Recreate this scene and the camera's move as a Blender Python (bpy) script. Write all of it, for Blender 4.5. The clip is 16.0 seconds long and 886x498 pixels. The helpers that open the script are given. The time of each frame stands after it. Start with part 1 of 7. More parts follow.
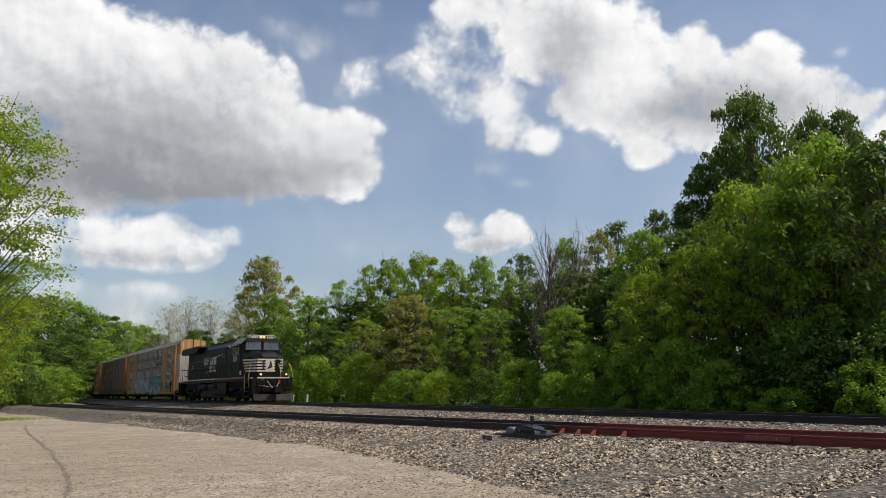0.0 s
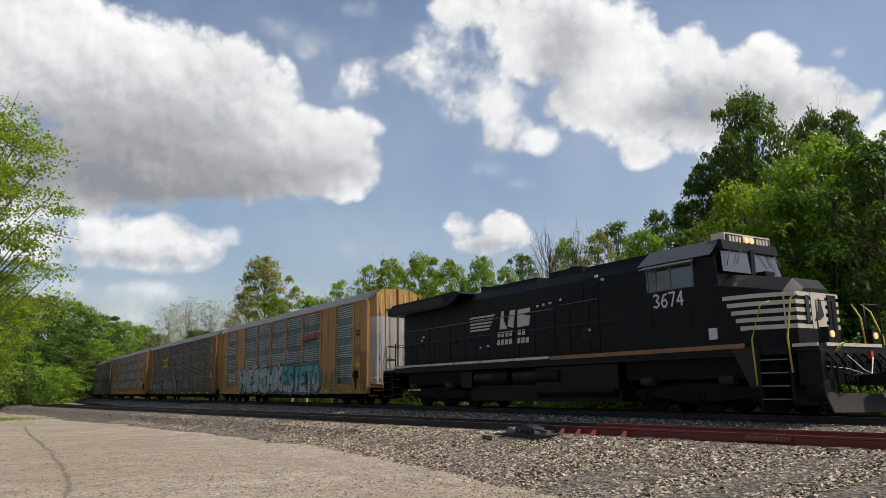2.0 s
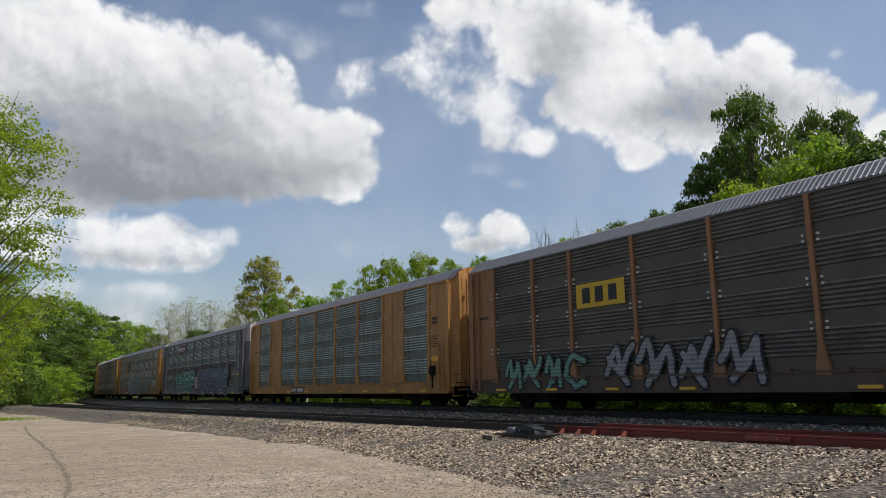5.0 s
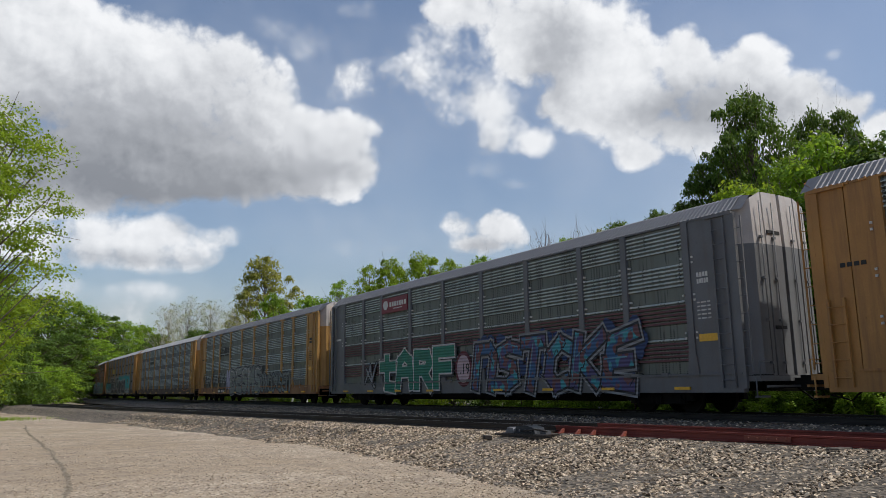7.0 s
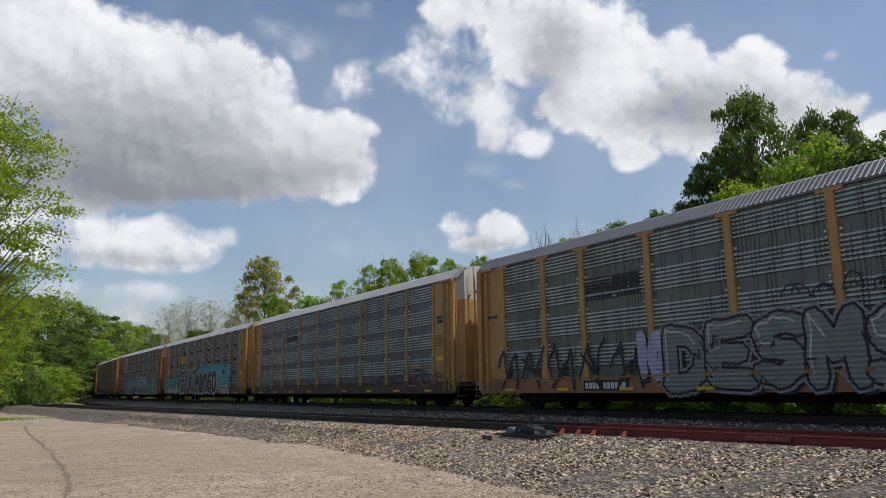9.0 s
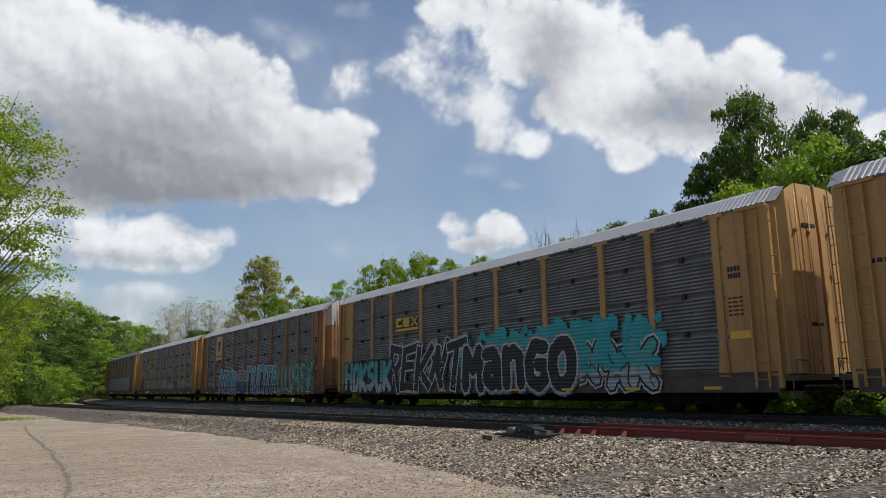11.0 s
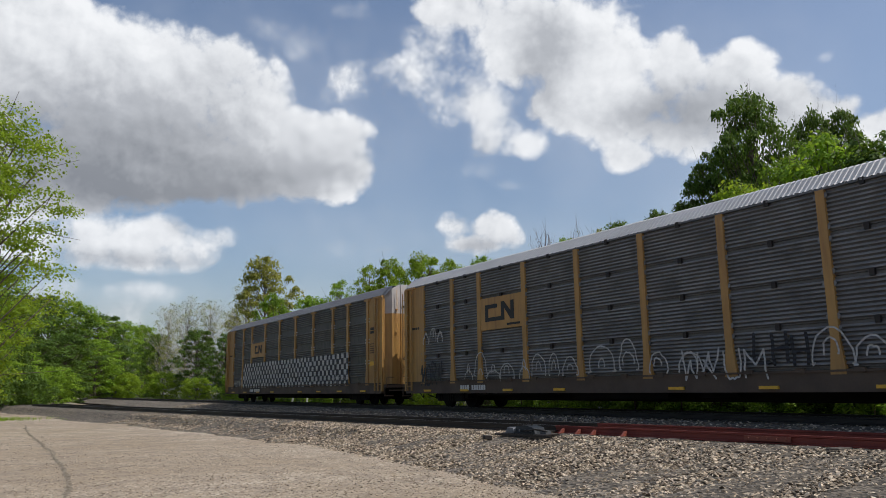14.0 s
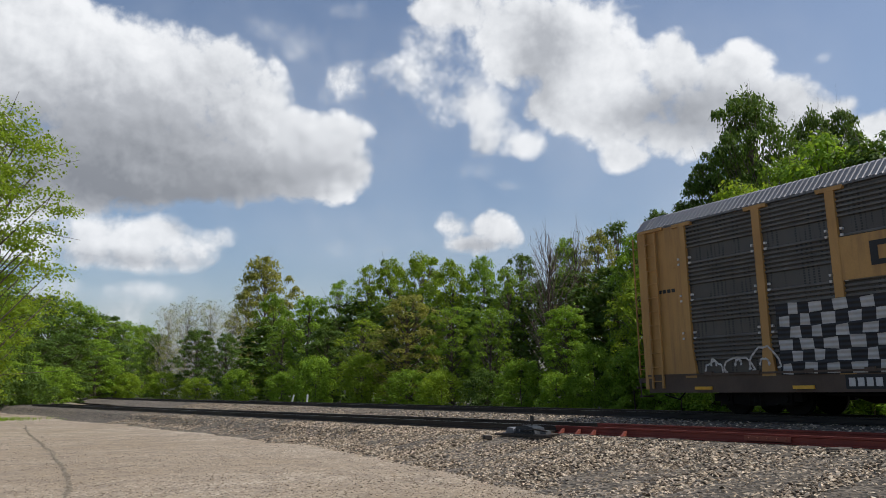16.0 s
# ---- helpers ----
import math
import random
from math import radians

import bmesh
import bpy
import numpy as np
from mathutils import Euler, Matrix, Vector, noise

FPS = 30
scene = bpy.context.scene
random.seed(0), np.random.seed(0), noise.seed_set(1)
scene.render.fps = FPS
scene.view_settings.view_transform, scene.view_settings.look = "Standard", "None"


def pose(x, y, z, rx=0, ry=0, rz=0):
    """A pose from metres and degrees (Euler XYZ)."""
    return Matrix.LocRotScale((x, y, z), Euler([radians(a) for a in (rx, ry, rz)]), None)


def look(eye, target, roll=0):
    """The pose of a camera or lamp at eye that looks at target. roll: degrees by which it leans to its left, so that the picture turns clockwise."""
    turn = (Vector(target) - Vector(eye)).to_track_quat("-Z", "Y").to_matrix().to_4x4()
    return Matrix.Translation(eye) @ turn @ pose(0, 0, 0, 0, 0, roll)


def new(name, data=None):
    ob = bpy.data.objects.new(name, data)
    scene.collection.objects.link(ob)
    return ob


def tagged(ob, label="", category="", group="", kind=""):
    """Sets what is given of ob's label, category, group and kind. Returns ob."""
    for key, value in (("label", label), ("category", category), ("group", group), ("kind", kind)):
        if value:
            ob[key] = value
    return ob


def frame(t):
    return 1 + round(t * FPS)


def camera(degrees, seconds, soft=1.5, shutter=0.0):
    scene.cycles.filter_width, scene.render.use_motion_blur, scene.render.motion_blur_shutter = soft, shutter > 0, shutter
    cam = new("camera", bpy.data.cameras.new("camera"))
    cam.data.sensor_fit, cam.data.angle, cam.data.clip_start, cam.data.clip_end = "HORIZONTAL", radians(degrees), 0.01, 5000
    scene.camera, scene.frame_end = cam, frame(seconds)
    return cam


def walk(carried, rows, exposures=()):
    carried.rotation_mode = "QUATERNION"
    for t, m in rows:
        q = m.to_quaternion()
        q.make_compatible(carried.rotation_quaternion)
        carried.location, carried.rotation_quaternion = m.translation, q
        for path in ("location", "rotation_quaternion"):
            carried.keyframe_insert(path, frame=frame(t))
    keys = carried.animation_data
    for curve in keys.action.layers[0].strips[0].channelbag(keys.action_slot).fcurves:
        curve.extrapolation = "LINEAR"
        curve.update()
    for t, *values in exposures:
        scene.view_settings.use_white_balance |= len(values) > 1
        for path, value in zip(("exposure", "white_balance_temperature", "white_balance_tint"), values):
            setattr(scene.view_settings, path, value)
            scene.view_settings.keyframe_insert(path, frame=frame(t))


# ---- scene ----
from collections import defaultdict

# ---------------------------------------------------------------- camera
EYE = 1.55                      # height of the lens above the gravel lot
FOV = 61.5
cam = camera(FOV, 16.0, soft=0.5)
CAM_POSE = Matrix.Translation((0, 0, EYE)) @ pose(0, 0, 0, 90 + 10.615, 0, 0) @ pose(0, 0, 0, 0, 0, -0.746)
walk(cam, [(0.0, CAM_POSE), (16.0, CAM_POSE)], exposures=[(0.0, 0.0, 6560, 10), (4.2, -0.04, 6500, 10), (6.3, -0.09, 6350, 10), (16.0, -0.11, 6300, 10)])

# ---------------------------------------------------------------- sky, sun
SUN_EL, SUN_AZ = 54.0, 102.0     # elevation, and bearing clockwise from +y
world = bpy.data.worlds.new("sky")
scene.world = world
world.use_nodes = True
wn = world.node_tree.nodes
wl = world.node_tree.links
sky = wn.new("ShaderNodeTexSky")
sky.sky_type = "NISHITA"
sky.sun_disc = False
sky.sun_elevation = radians(SUN_EL)
sky.sun_rotation = radians(SUN_AZ)
sky.air_density, sky.dust_density, sky.ozone_density = 1.0, 2.6, 1.0
wn["Background"].inputs["Strength"].default_value = 0.132
wl.new(sky.outputs[0], wn["Background"].inputs["Color"])
sun = new("sun", bpy.data.lights.new("sun", "SUN"))
sun.data.energy, sun.data.angle, sun.data.color = 3.4, radians(0.6), (1.0, 0.95, 0.86)
SUN_DIR = Vector((math.sin(radians(SUN_AZ)) * math.cos(radians(SUN_EL)), math.cos(radians(SUN_AZ)) * math.cos(radians(SUN_EL)), math.sin(radians(SUN_EL))))
sun.matrix_world = look(SUN_DIR * 100, (0, 0, 0))


# ---------------------------------------------------------------- materials
def ramp(nt, fac, stops):
    r = nt.nodes.new("ShaderNodeValToRGB")
    while len(r.color_ramp.elements) < len(stops):
        r.color_ramp.elements.new(0.5)
    for e, (pos, c) in zip(r.color_ramp.elements, stops):
        e.position = pos
        e.color = (*c, 1) if len(c) == 3 else c
    nt.links.new(fac, r.inputs[0])
    return r.outputs[0]


def math_node(nt, op, a, b=0.0, clamp=False):
    n = nt.nodes.new("ShaderNodeMath")
    n.operation = op
    n.use_clamp = clamp
    for i, x in enumerate((a, b)):
        if isinstance(x, (int, float)):
            n.inputs[i].default_value = x
        else:
            nt.links.new(x, n.inputs[i])
    return n.outputs[0]


def mix_color(nt, fac, a, b, blend="MIX"):
    n = nt.nodes.new("ShaderNodeMix")
    n.data_type, n.blend_type = "RGBA", blend
    for i, x in ((0, fac), (6, a), (7, b)):
        if isinstance(x, (int, float)):
            n.inputs[i].default_value = x
        elif isinstance(x, tuple):
            n.inputs[i].default_value = (*x, 1)
        else:
            nt.links.new(x, n.inputs[i])
    return n.outputs[2]


def noise_tex(nt, vec, scale, detail=4.0, rough=0.55, stretch=None):
    if stretch:
        m = nt.nodes.new("ShaderNodeMapping")
        m.inputs["Scale"].default_value = stretch
        nt.links.new(vec, m.inputs[0])
        vec = m.outputs[0]
    n = nt.nodes.new("ShaderNodeTexNoise")
    n.inputs["Scale"].default_value, n.inputs["Detail"].default_value, n.inputs["Roughness"].default_value = scale, detail, rough
    nt.links.new(vec, n.inputs["Vector"])
    return n.outputs[0]


def base_mat(name, rough=0.6, metal=0.0):
    m = bpy.data.materials.new(name)
    m.use_nodes = True
    nt = m.node_tree
    b = nt.nodes["Principled BSDF"]
    b.inputs["Roughness"].default_value, b.inputs["Metallic"].default_value = rough, metal
    tc = nt.nodes.new("ShaderNodeTexCoord")
    return m, nt, b, tc.outputs["Object"]


def bump(nt, b, height, strength=0.3, dist=0.01):
    n = nt.nodes.new("ShaderNodeBump")
    n.inputs["Strength"].default_value, n.inputs["Distance"].default_value = strength, dist
    nt.links.new(height, n.inputs["Height"])
    nt.links.new(n.outputs[0], b.inputs["Normal"])


def surface(name, color, dark=None, rough=0.6, metal=0.0, grain=30.0, blotch=1.2, amount=0.5, bumps=0.15, streak=None, streak_amount=0.5, vary=0.0):
    """Painted or raw surface: colour, blotches of a darker colour, fine grain, and vertical streaks of dirt or rust."""
    m, nt, b, co = base_mat(name, rough, metal)
    dark = dark or tuple(c * 0.55 for c in color)
    big = noise_tex(nt, co, blotch, 5)
    col = mix_color(nt, ramp(nt, big, ((0.35, (0, 0, 0)), (0.7, (amount,) * 3))), color, dark)
    fine = noise_tex(nt, co, grain, 3)
    col = mix_color(nt, ramp(nt, fine, ((0.3, (0.25,) * 3), (0.7, (0, 0, 0)))), col, tuple(c * 0.5 for c in color))
    if streak:
        s = noise_tex(nt, co, 1.0, 4, 0.6, (5.0, 5.0, 0.35))
        col = mix_color(nt, ramp(nt, s, ((0.5, (0, 0, 0)), (0.75, (streak_amount,) * 3))), col, streak)
    if vary:
        oi = nt.nodes.new("ShaderNodeObjectInfo")
        hsv = nt.nodes.new("ShaderNodeHueSaturation")
        nt.links.new(math_node(nt, "ADD", math_node(nt, "MULTIPLY", oi.outputs["Random"], vary), 1 - vary / 2), hsv.inputs["Value"])
        nt.links.new(col, hsv.inputs["Color"])
        col = hsv.outputs[0]
    nt.links.new(col, b.inputs["Base Color"])
    nt.links.new(math_node(nt, "ADD", math_node(nt, "MULTIPLY", big, 0.25), rough - 0.12, True), b.inputs["Roughness"])
    if bumps:
        bump(nt, b, fine, bumps, 0.01)
    return m


def plain(name, color, rough=0.6, metal=0.0, glow=0.0):
    m, nt, b, co = base_mat(name, rough, metal)
    f = noise_tex(nt, co, 14.0, 3)
    nt.links.new(mix_color(nt, ramp(nt, f, ((0.35, (0.35,) * 3), (0.65, (0, 0, 0)))), color, tuple(c * 0.6 for c in color)), b.inputs["Base Color"])
    if glow:
        b.inputs["Emission Color"].default_value = (*color, 1)
        b.inputs["Emission Strength"].default_value = glow
    return m


def leaf_mat(name, lo, hi, trans=0.35):
    m = bpy.data.materials.new(name)
    m.use_nodes = True
    nt = m.node_tree
    b = nt.nodes["Principled BSDF"]
    b.inputs["Roughness"].default_value = 0.5
    b.inputs["Specular IOR Level"].default_value = 0.15
    g = nt.nodes.new("ShaderNodeNewGeometry")
    oi = nt.nodes.new("ShaderNodeObjectInfo")
    tc = nt.nodes.new("ShaderNodeTexCoord")
    n = noise_tex(nt, tc.outputs["Object"], 0.7, 2)
    f = math_node(nt, "ADD", math_node(nt, "MULTIPLY", g.outputs["Random Per Island"], 0.55), math_node(nt, "MULTIPLY", n, 0.45))
    col = ramp(nt, f, ((0.12, tuple(c * 0.7 for c in lo)), (0.5, tuple((a + c) / 2 for a, c in zip(lo, hi))), (0.88, hi)))
    h = nt.nodes.new("ShaderNodeHueSaturation")
    nt.links.new(col, h.inputs["Color"])
    nt.links.new(math_node(nt, "ADD", math_node(nt, "MULTIPLY", oi.outputs["Random"], 0.3), 0.85), h.inputs["Value"])
    nt.links.new(h.outputs[0], b.inputs["Base Color"])
    t = nt.nodes.new("ShaderNodeBsdfTranslucent")
    t2 = mix_color(nt, 0.5, h.outputs[0], (hi[0] * 1.6, hi[1] * 1.5, hi[2] * 0.7))
    nt.links.new(t2, t.inputs["Color"])
    ms = nt.nodes.new("ShaderNodeMixShader")
    ms.inputs[0].default_value = trans
    nt.links.new(b.outputs[0], ms.inputs[1])
    nt.links.new(t.outputs[0], ms.inputs[2])
    nt.links.new(ms.outputs[0], nt.nodes["Material Output"].inputs["Surface"])
    return m


M_BARK = surface("bark", (0.13, 0.10, 0.075), (0.05, 0.04, 0.03), 0.9, grain=18, blotch=3, bumps=0.6)
M_PALEBARK = surface("pale_bark", (0.36, 0.33, 0.29), (0.16, 0.14, 0.12), 0.9, grain=14, blotch=3, bumps=0.4)
M_LEAF = leaf_mat("leaves_mid", (0.075, 0.15, 0.016), (0.27, 0.41, 0.045), 0.46)
M_LEAF_LIGHT = leaf_mat("leaves_fresh", (0.10, 0.17, 0.016), (0.32, 0.44, 0.042), 0.48)
M_LEAF_DARK = leaf_mat("leaves_dark", (0.04, 0.08, 0.016), (0.13, 0.21, 0.034), 0.36)
M_LEAF_OLIVE = leaf_mat("leaves_olive", (0.14, 0.165, 0.036), (0.36, 0.36, 0.09), 0.45)
M_RAIL = surface("rail_steel", (0.035, 0.028, 0.024), (0.015, 0.012, 0.01), 0.6, 0.3, bumps=0.2)
M_RAILTOP = surface("worn_rail_head", (0.35, 0.34, 0.33), (0.2, 0.19, 0.18), 0.35, 0.9)
M_REDRAIL = surface("red_painted_rail", (0.20, 0.03, 0.018), (0.05, 0.012, 0.009), 0.65, 0.0, bumps=0.3)
M_INK = plain("black_lettering", (0.015, 0.015, 0.015), 0.6)
M_CHALK = plain("white_lettering", (0.62, 0.60, 0.56), 0.6)
M_TIE = surface("weathered_tie", (0.10, 0.085, 0.07), (0.04, 0.033, 0.028), 0.9, grain=25, blotch=2, bumps=0.5, vary=0.4)


# ---------------------------------------------------------------- mesh helpers
def part(name, bm, material, parent=None, label="", smooth=False):
    me = bpy.data.meshes.new(name)
    bm.to_mesh(me)
    bm.free()
    if smooth:
        for f in me.polygons:
            f.use_smooth = True
    for m in (material if isinstance(material, (list, tuple)) else (material,)):
        me.materials.append(m)
    ob = new(name, me)
    if parent:
        ob.parent = parent
    if label:
        ob["label"] = label
    return ob


def box(bm, x0, x1, y0, y1, z0, z1, mi=0):
    v = [bm.verts.new(p) for p in ((x0, y0, z0), (x1, y0, z0), (x1, y1, z0), (x0, y1, z0), (x0, y0, z1), (x1, y0, z1), (x1, y1, z1), (x0, y1, z1))]
    for q in ((3, 2, 1, 0), (4, 5, 6, 7), (0, 1, 5, 4), (1, 2, 6, 5), (2, 3, 7, 6), (3, 0, 4, 7)):
        bm.faces.new([v[i] for i in q]).material_index = mi


def prism(bm, pts, axis, a0, a1, mi=0):
    """Extrude a polygon along an axis: pts are (u, v) in the two other axes, in x, y, z order."""
    def at(p, a):
        return {"x": (a, p[0], p[1]), "y": (p[0], a, p[1]), "z": (p[0], p[1], a)}[axis]
    lo, hi = [bm.verts.new(at(p, a0)) for p in pts], [bm.verts.new(at(p, a1)) for p in pts]
    n = len(pts)
    faces = [bm.faces.new(lo), bm.faces.new(hi[::-1])]
    for i in range(n):
        faces.append(bm.faces.new((lo[i], hi[i], hi[(i + 1) % n], lo[(i + 1) % n])))
    for f in faces:
        f.material_index = mi
    bmesh.ops.recalc_face_normals(bm, faces=faces)


def tube(bm, points, radius, sides=6, mi=0):
    """A round bar along points; radius may be a list."""
    pts = [Vector(p) for p in points]
    rings = []
    for i, p in enumerate(pts):
        d = (pts[min(i + 1, len(pts) - 1)] - pts[max(i - 1, 0)]).normalized()
        a = d.cross(Vector((0, 0, 1)) if abs(d.z) < 0.9 else Vector((1, 0, 0))).normalized()
        b = d.cross(a)
        r = float(radius[i] if isinstance(radius, (list, tuple)) else radius)
        rings.append([bm.verts.new(p + r * (math.cos(t) * a + math.sin(t) * b)) for t in (2 * math.pi * k / sides for k in range(sides))])
    for r0, r1 in zip(rings, rings[1:]):
        for k in range(sides):
            f = bm.faces.new((r0[k], r0[(k + 1) % sides], r1[(k + 1) % sides], r1[k]))
            f.smooth, f.material_index = True, mi
    bm.faces.new(rings[0][::-1]).material_index = mi
    bm.faces.new(rings[-1]).material_index = mi


def cyl(bm, c, axis, r, length, sides=16, mi=0):
    d = {"x": Vector((1, 0, 0)), "y": Vector((0, 1, 0)), "z": Vector((0, 0, 1))}[axis]
    c = Vector(c)
    tube(bm, (c - d * length / 2, c + d * length / 2), r, sides, mi)


def mesh_object(name, verts, faces, material, parent=None):
    me = bpy.data.meshes.new(name)
    me.from_pydata(verts, [], faces)
    for m in (material if isinstance(material, (list, tuple)) else (material,)):
        me.materials.append(m)
    ob = new(name, me)
    if parent:
        ob.parent = parent
    return ob


# ---------------------------------------------------------------- line of the main track
RAIL_Z, NEAR_Z = 0.77, 0.65     # rail heads of the main track and of the near track
HALF = 1.55                     # half the width of a car
BEND_S = (-420, -90, -60, -30, 0, 320)
BEND_K = (0.00150, 0.00152, 0.00025, -0.00028, 0.0, 0.0)
STEP = 0.5
_s = np.arange(-420, 320, STEP)
_i0 = int(np.searchsorted(_s, 0))
_h = np.cumsum(np.interp(_s, BEND_S, BEND_K)) * STEP
_h = _h - _h[_i0] + radians(-58.12)
_x, _y = np.cumsum(np.cos(_h)) * STEP, np.cumsum(np.sin(_h)) * STEP
_x, _y = _x - _x[_i0], _y - _y[_i0] + 31.74


def on_track(s, lat=0.0):
    """Point and heading on the main track; lat is to the far side of the centre line."""
    h = float(np.interp(s, _s, _h))
    off = HALF + lat
    return float(np.interp(s, _s, _x)) - math.sin(h) * off, float(np.interp(s, _s, _y)) + math.cos(h) * off, h


NEAR_O, NEAR_H = (0.76, 21.9), radians(-51.5)


def on_near(s, lat=0.0):
    """The same for the near track, s from the point straight ahead."""
    c, n = math.cos(NEAR_H), math.sin(NEAR_H)
    return NEAR_O[0] + c * s - n * lat, NEAR_O[1] + n * s + c * lat, NEAR_H


# ---------------------------------------------------------------- clouds
def cloud_mat(name, alpha, soft, rough):
    """Sunlit cloud far off: cover and tone come with the sheet; the shader breaks up edges and adds billows."""
    m = bpy.data.materials.new(name)
    m.use_nodes = True
    nt = m.node_tree
    nt.nodes.remove(nt.nodes["Principled BSDF"])
    tc = nt.nodes.new("ShaderNodeTexCoord")
    co = tc.outputs["Object"]
    at = nt.nodes.new("ShaderNodeAttribute")
    at.attribute_name = "cover"
    tone = nt.nodes.new("ShaderNodeAttribute")
    tone.attribute_name = "tone"
    big = noise_tex(nt, co, 0.0030, 3, 0.5)

    def puffs(off):
        """Billows of three sizes with ragged rims, sampled at an offset."""
        mp = nt.nodes.new("ShaderNodeVectorMath")
        mp.operation = "ADD"
        mp.inputs[1].default_value = off
        nt.links.new(co, mp.inputs[0])
        wob = nt.nodes.new("ShaderNodeTexNoise")
        wob.inputs["Scale"].default_value, wob.inputs["Detail"].default_value = 0.006, 3.0
        nt.links.new(mp.outputs[0], wob.inputs["Vector"])
        warp = nt.nodes.new("ShaderNodeVectorMath")
        warp.operation = "MULTIPLY_ADD"
        warp.inputs[1].default_value = (150.0,) * 3
        nt.links.new(wob.outputs["Color"], warp.inputs[0])
        nt.links.new(mp.outputs[0], warp.inputs[2])
        total = math_node(nt, "MULTIPLY", math_node(nt, "SUBTRACT", noise_tex(nt, mp.outputs[0], 0.0075, 9, rough), 0.5), 1.3)
        for scale, weight in ((0.0058, 0.6), (0.014, 0.34), (0.034, 0.14)):
            vo = nt.nodes.new("ShaderNodeTexVoronoi")
            vo.feature = "SMOOTH_F1"
            vo.inputs["Scale"].default_value, vo.inputs["Smoothness"].default_value = scale, 0.35
            nt.links.new(warp.outputs[0], vo.inputs["Vector"])
            total = math_node(nt, "ADD", total, math_node(nt, "MULTIPLY", math_node(nt, "SUBTRACT", 0.42, vo.outputs["Distance"]), weight))
        return total

    fine, lit = puffs((0.0, 0.0, 0.0)), puffs((22.0, 0.0, 30.0))
    n = math_node(nt, "ADD", math_node(nt, "MULTIPLY", math_node(nt, "SUBTRACT", big, 0.5), 1.5), fine)
    v = math_node(nt, "ADD", at.outputs["Fac"], math_node(nt, "MULTIPLY", math_node(nt, "ADD", n, 0.1), 0.3 if soft > 1 else 1.0))
    mr = nt.nodes.new("ShaderNodeMapRange")
    mr.interpolation_type = "SMOOTHSTEP"
    mr.inputs["From Min"].default_value, mr.inputs["From Max"].default_value = 0.0, soft * 2.6
    mr.inputs["To Max"].default_value = alpha
    nt.links.new(v, mr.inputs["Value"])
    relief = math_node(nt, "MULTIPLY", math_node(nt, "SUBTRACT", fine, lit), 0.34)
    t = math_node(nt, "ADD", math_node(nt, "ADD", tone.outputs["Fac"], relief), math_node(nt, "MULTIPLY", math_node(nt, "SUBTRACT", big, 0.5), 0.6))
    col = ramp(nt, t, ((0.0, (0.27, 0.285, 0.315)), (0.45, (0.50, 0.515, 0.545)), (0.75, (0.79, 0.80, 0.815)), (1.0, (0.99, 0.99, 0.99))))
    em = nt.nodes.new("ShaderNodeEmission")
    nt.links.new(col, em.inputs["Color"])
    tr = nt.nodes.new("ShaderNodeBsdfTransparent")
    mx = nt.nodes.new("ShaderNodeMixShader")
    nt.links.new(mr.outputs[0], mx.inputs[0])
    nt.links.new(tr.outputs[0], mx.inputs[1])
    nt.links.new(em.outputs[0], mx.inputs[2])
    nt.links.new(mx.outputs[0], nt.nodes["Material Output"].inputs["Surface"])
    return m


CLOUDS = []


def cloud(label, blobs, shades, drift, alpha, soft, rough, gain):
    """A far cloud as a curved sheet. blobs: bearing, elevation and their two radii in degrees; shades: grey folds with a depth."""
    b = np.array(blobs)
    az0, az1 = (b[:, 0] - b[:, 2]).min() - 3, (b[:, 0] + b[:, 2]).max() + 3
    el0, el1 = max(0.3, (b[:, 1] - b[:, 3]).min() - 2), (b[:, 1] + b[:, 3]).max() + 2
    na, ne = int((az1 - az0) / 0.3) + 2, int((el1 - el0) / 0.3) + 2
    A, E = np.meshgrid(np.linspace(az0, az1, na), np.linspace(el0, el1, ne))
    cover = np.full(A.shape, -9.0)
    for a, e, ra, re in blobs:
        q = ((A - a) / ra) ** 2 + ((E - e) / re) ** 2
        f = gain * (1 - q)
        cover = np.logaddexp(cover * 5, np.maximum(f, -2.5) * 5) / 5
    edge = np.minimum.reduce((A - az0, az1 - A, E - el0, el1 - E))
    cover = np.minimum(cover, 1.35) - np.clip(1.2 - edge, 0, 2) * 2
    tone = 0.97 - 0.12 * np.clip(cover, 0, 1)
    for a, e, ra, re, d in shades:
        tone -= d * np.exp(-((A - a) / ra) ** 2 - ((E - e) / re) ** 2) * 1.45
    R = 3000.0 - 60 * len(CLOUDS)
    ar, er = np.radians(A), np.radians(E)
    V = np.stack((R * np.sin(ar) * np.cos(er), R * np.cos(ar) * np.cos(er), R * np.sin(er)), -1).reshape(-1, 3)
    idx = np.arange(na * ne).reshape(ne, na)
    F = np.stack((idx[:-1, :-1], idx[:-1, 1:], idx[1:, 1:], idx[1:, :-1]), -1).reshape(-1, 4)
    me = bpy.data.meshes.new("cloud")
    me.from_pydata(V.tolist(), [], F.tolist())
    for key, val in (("cover", cover), ("tone", tone)):
        me.attributes.new(key, "FLOAT", "POINT").data.foreach_set("value", val.reshape(-1).astype(np.float32))
    me.materials.append(cloud_mat("cloud_vapour", alpha, soft, rough))
    for f in me.polygons:
        f.use_smooth = True
    ob = tagged(new("cloud", me), label, "cloud", kind="structure")
    CLOUDS.append((ob, drift, float(np.mean(b[:, 0]))))


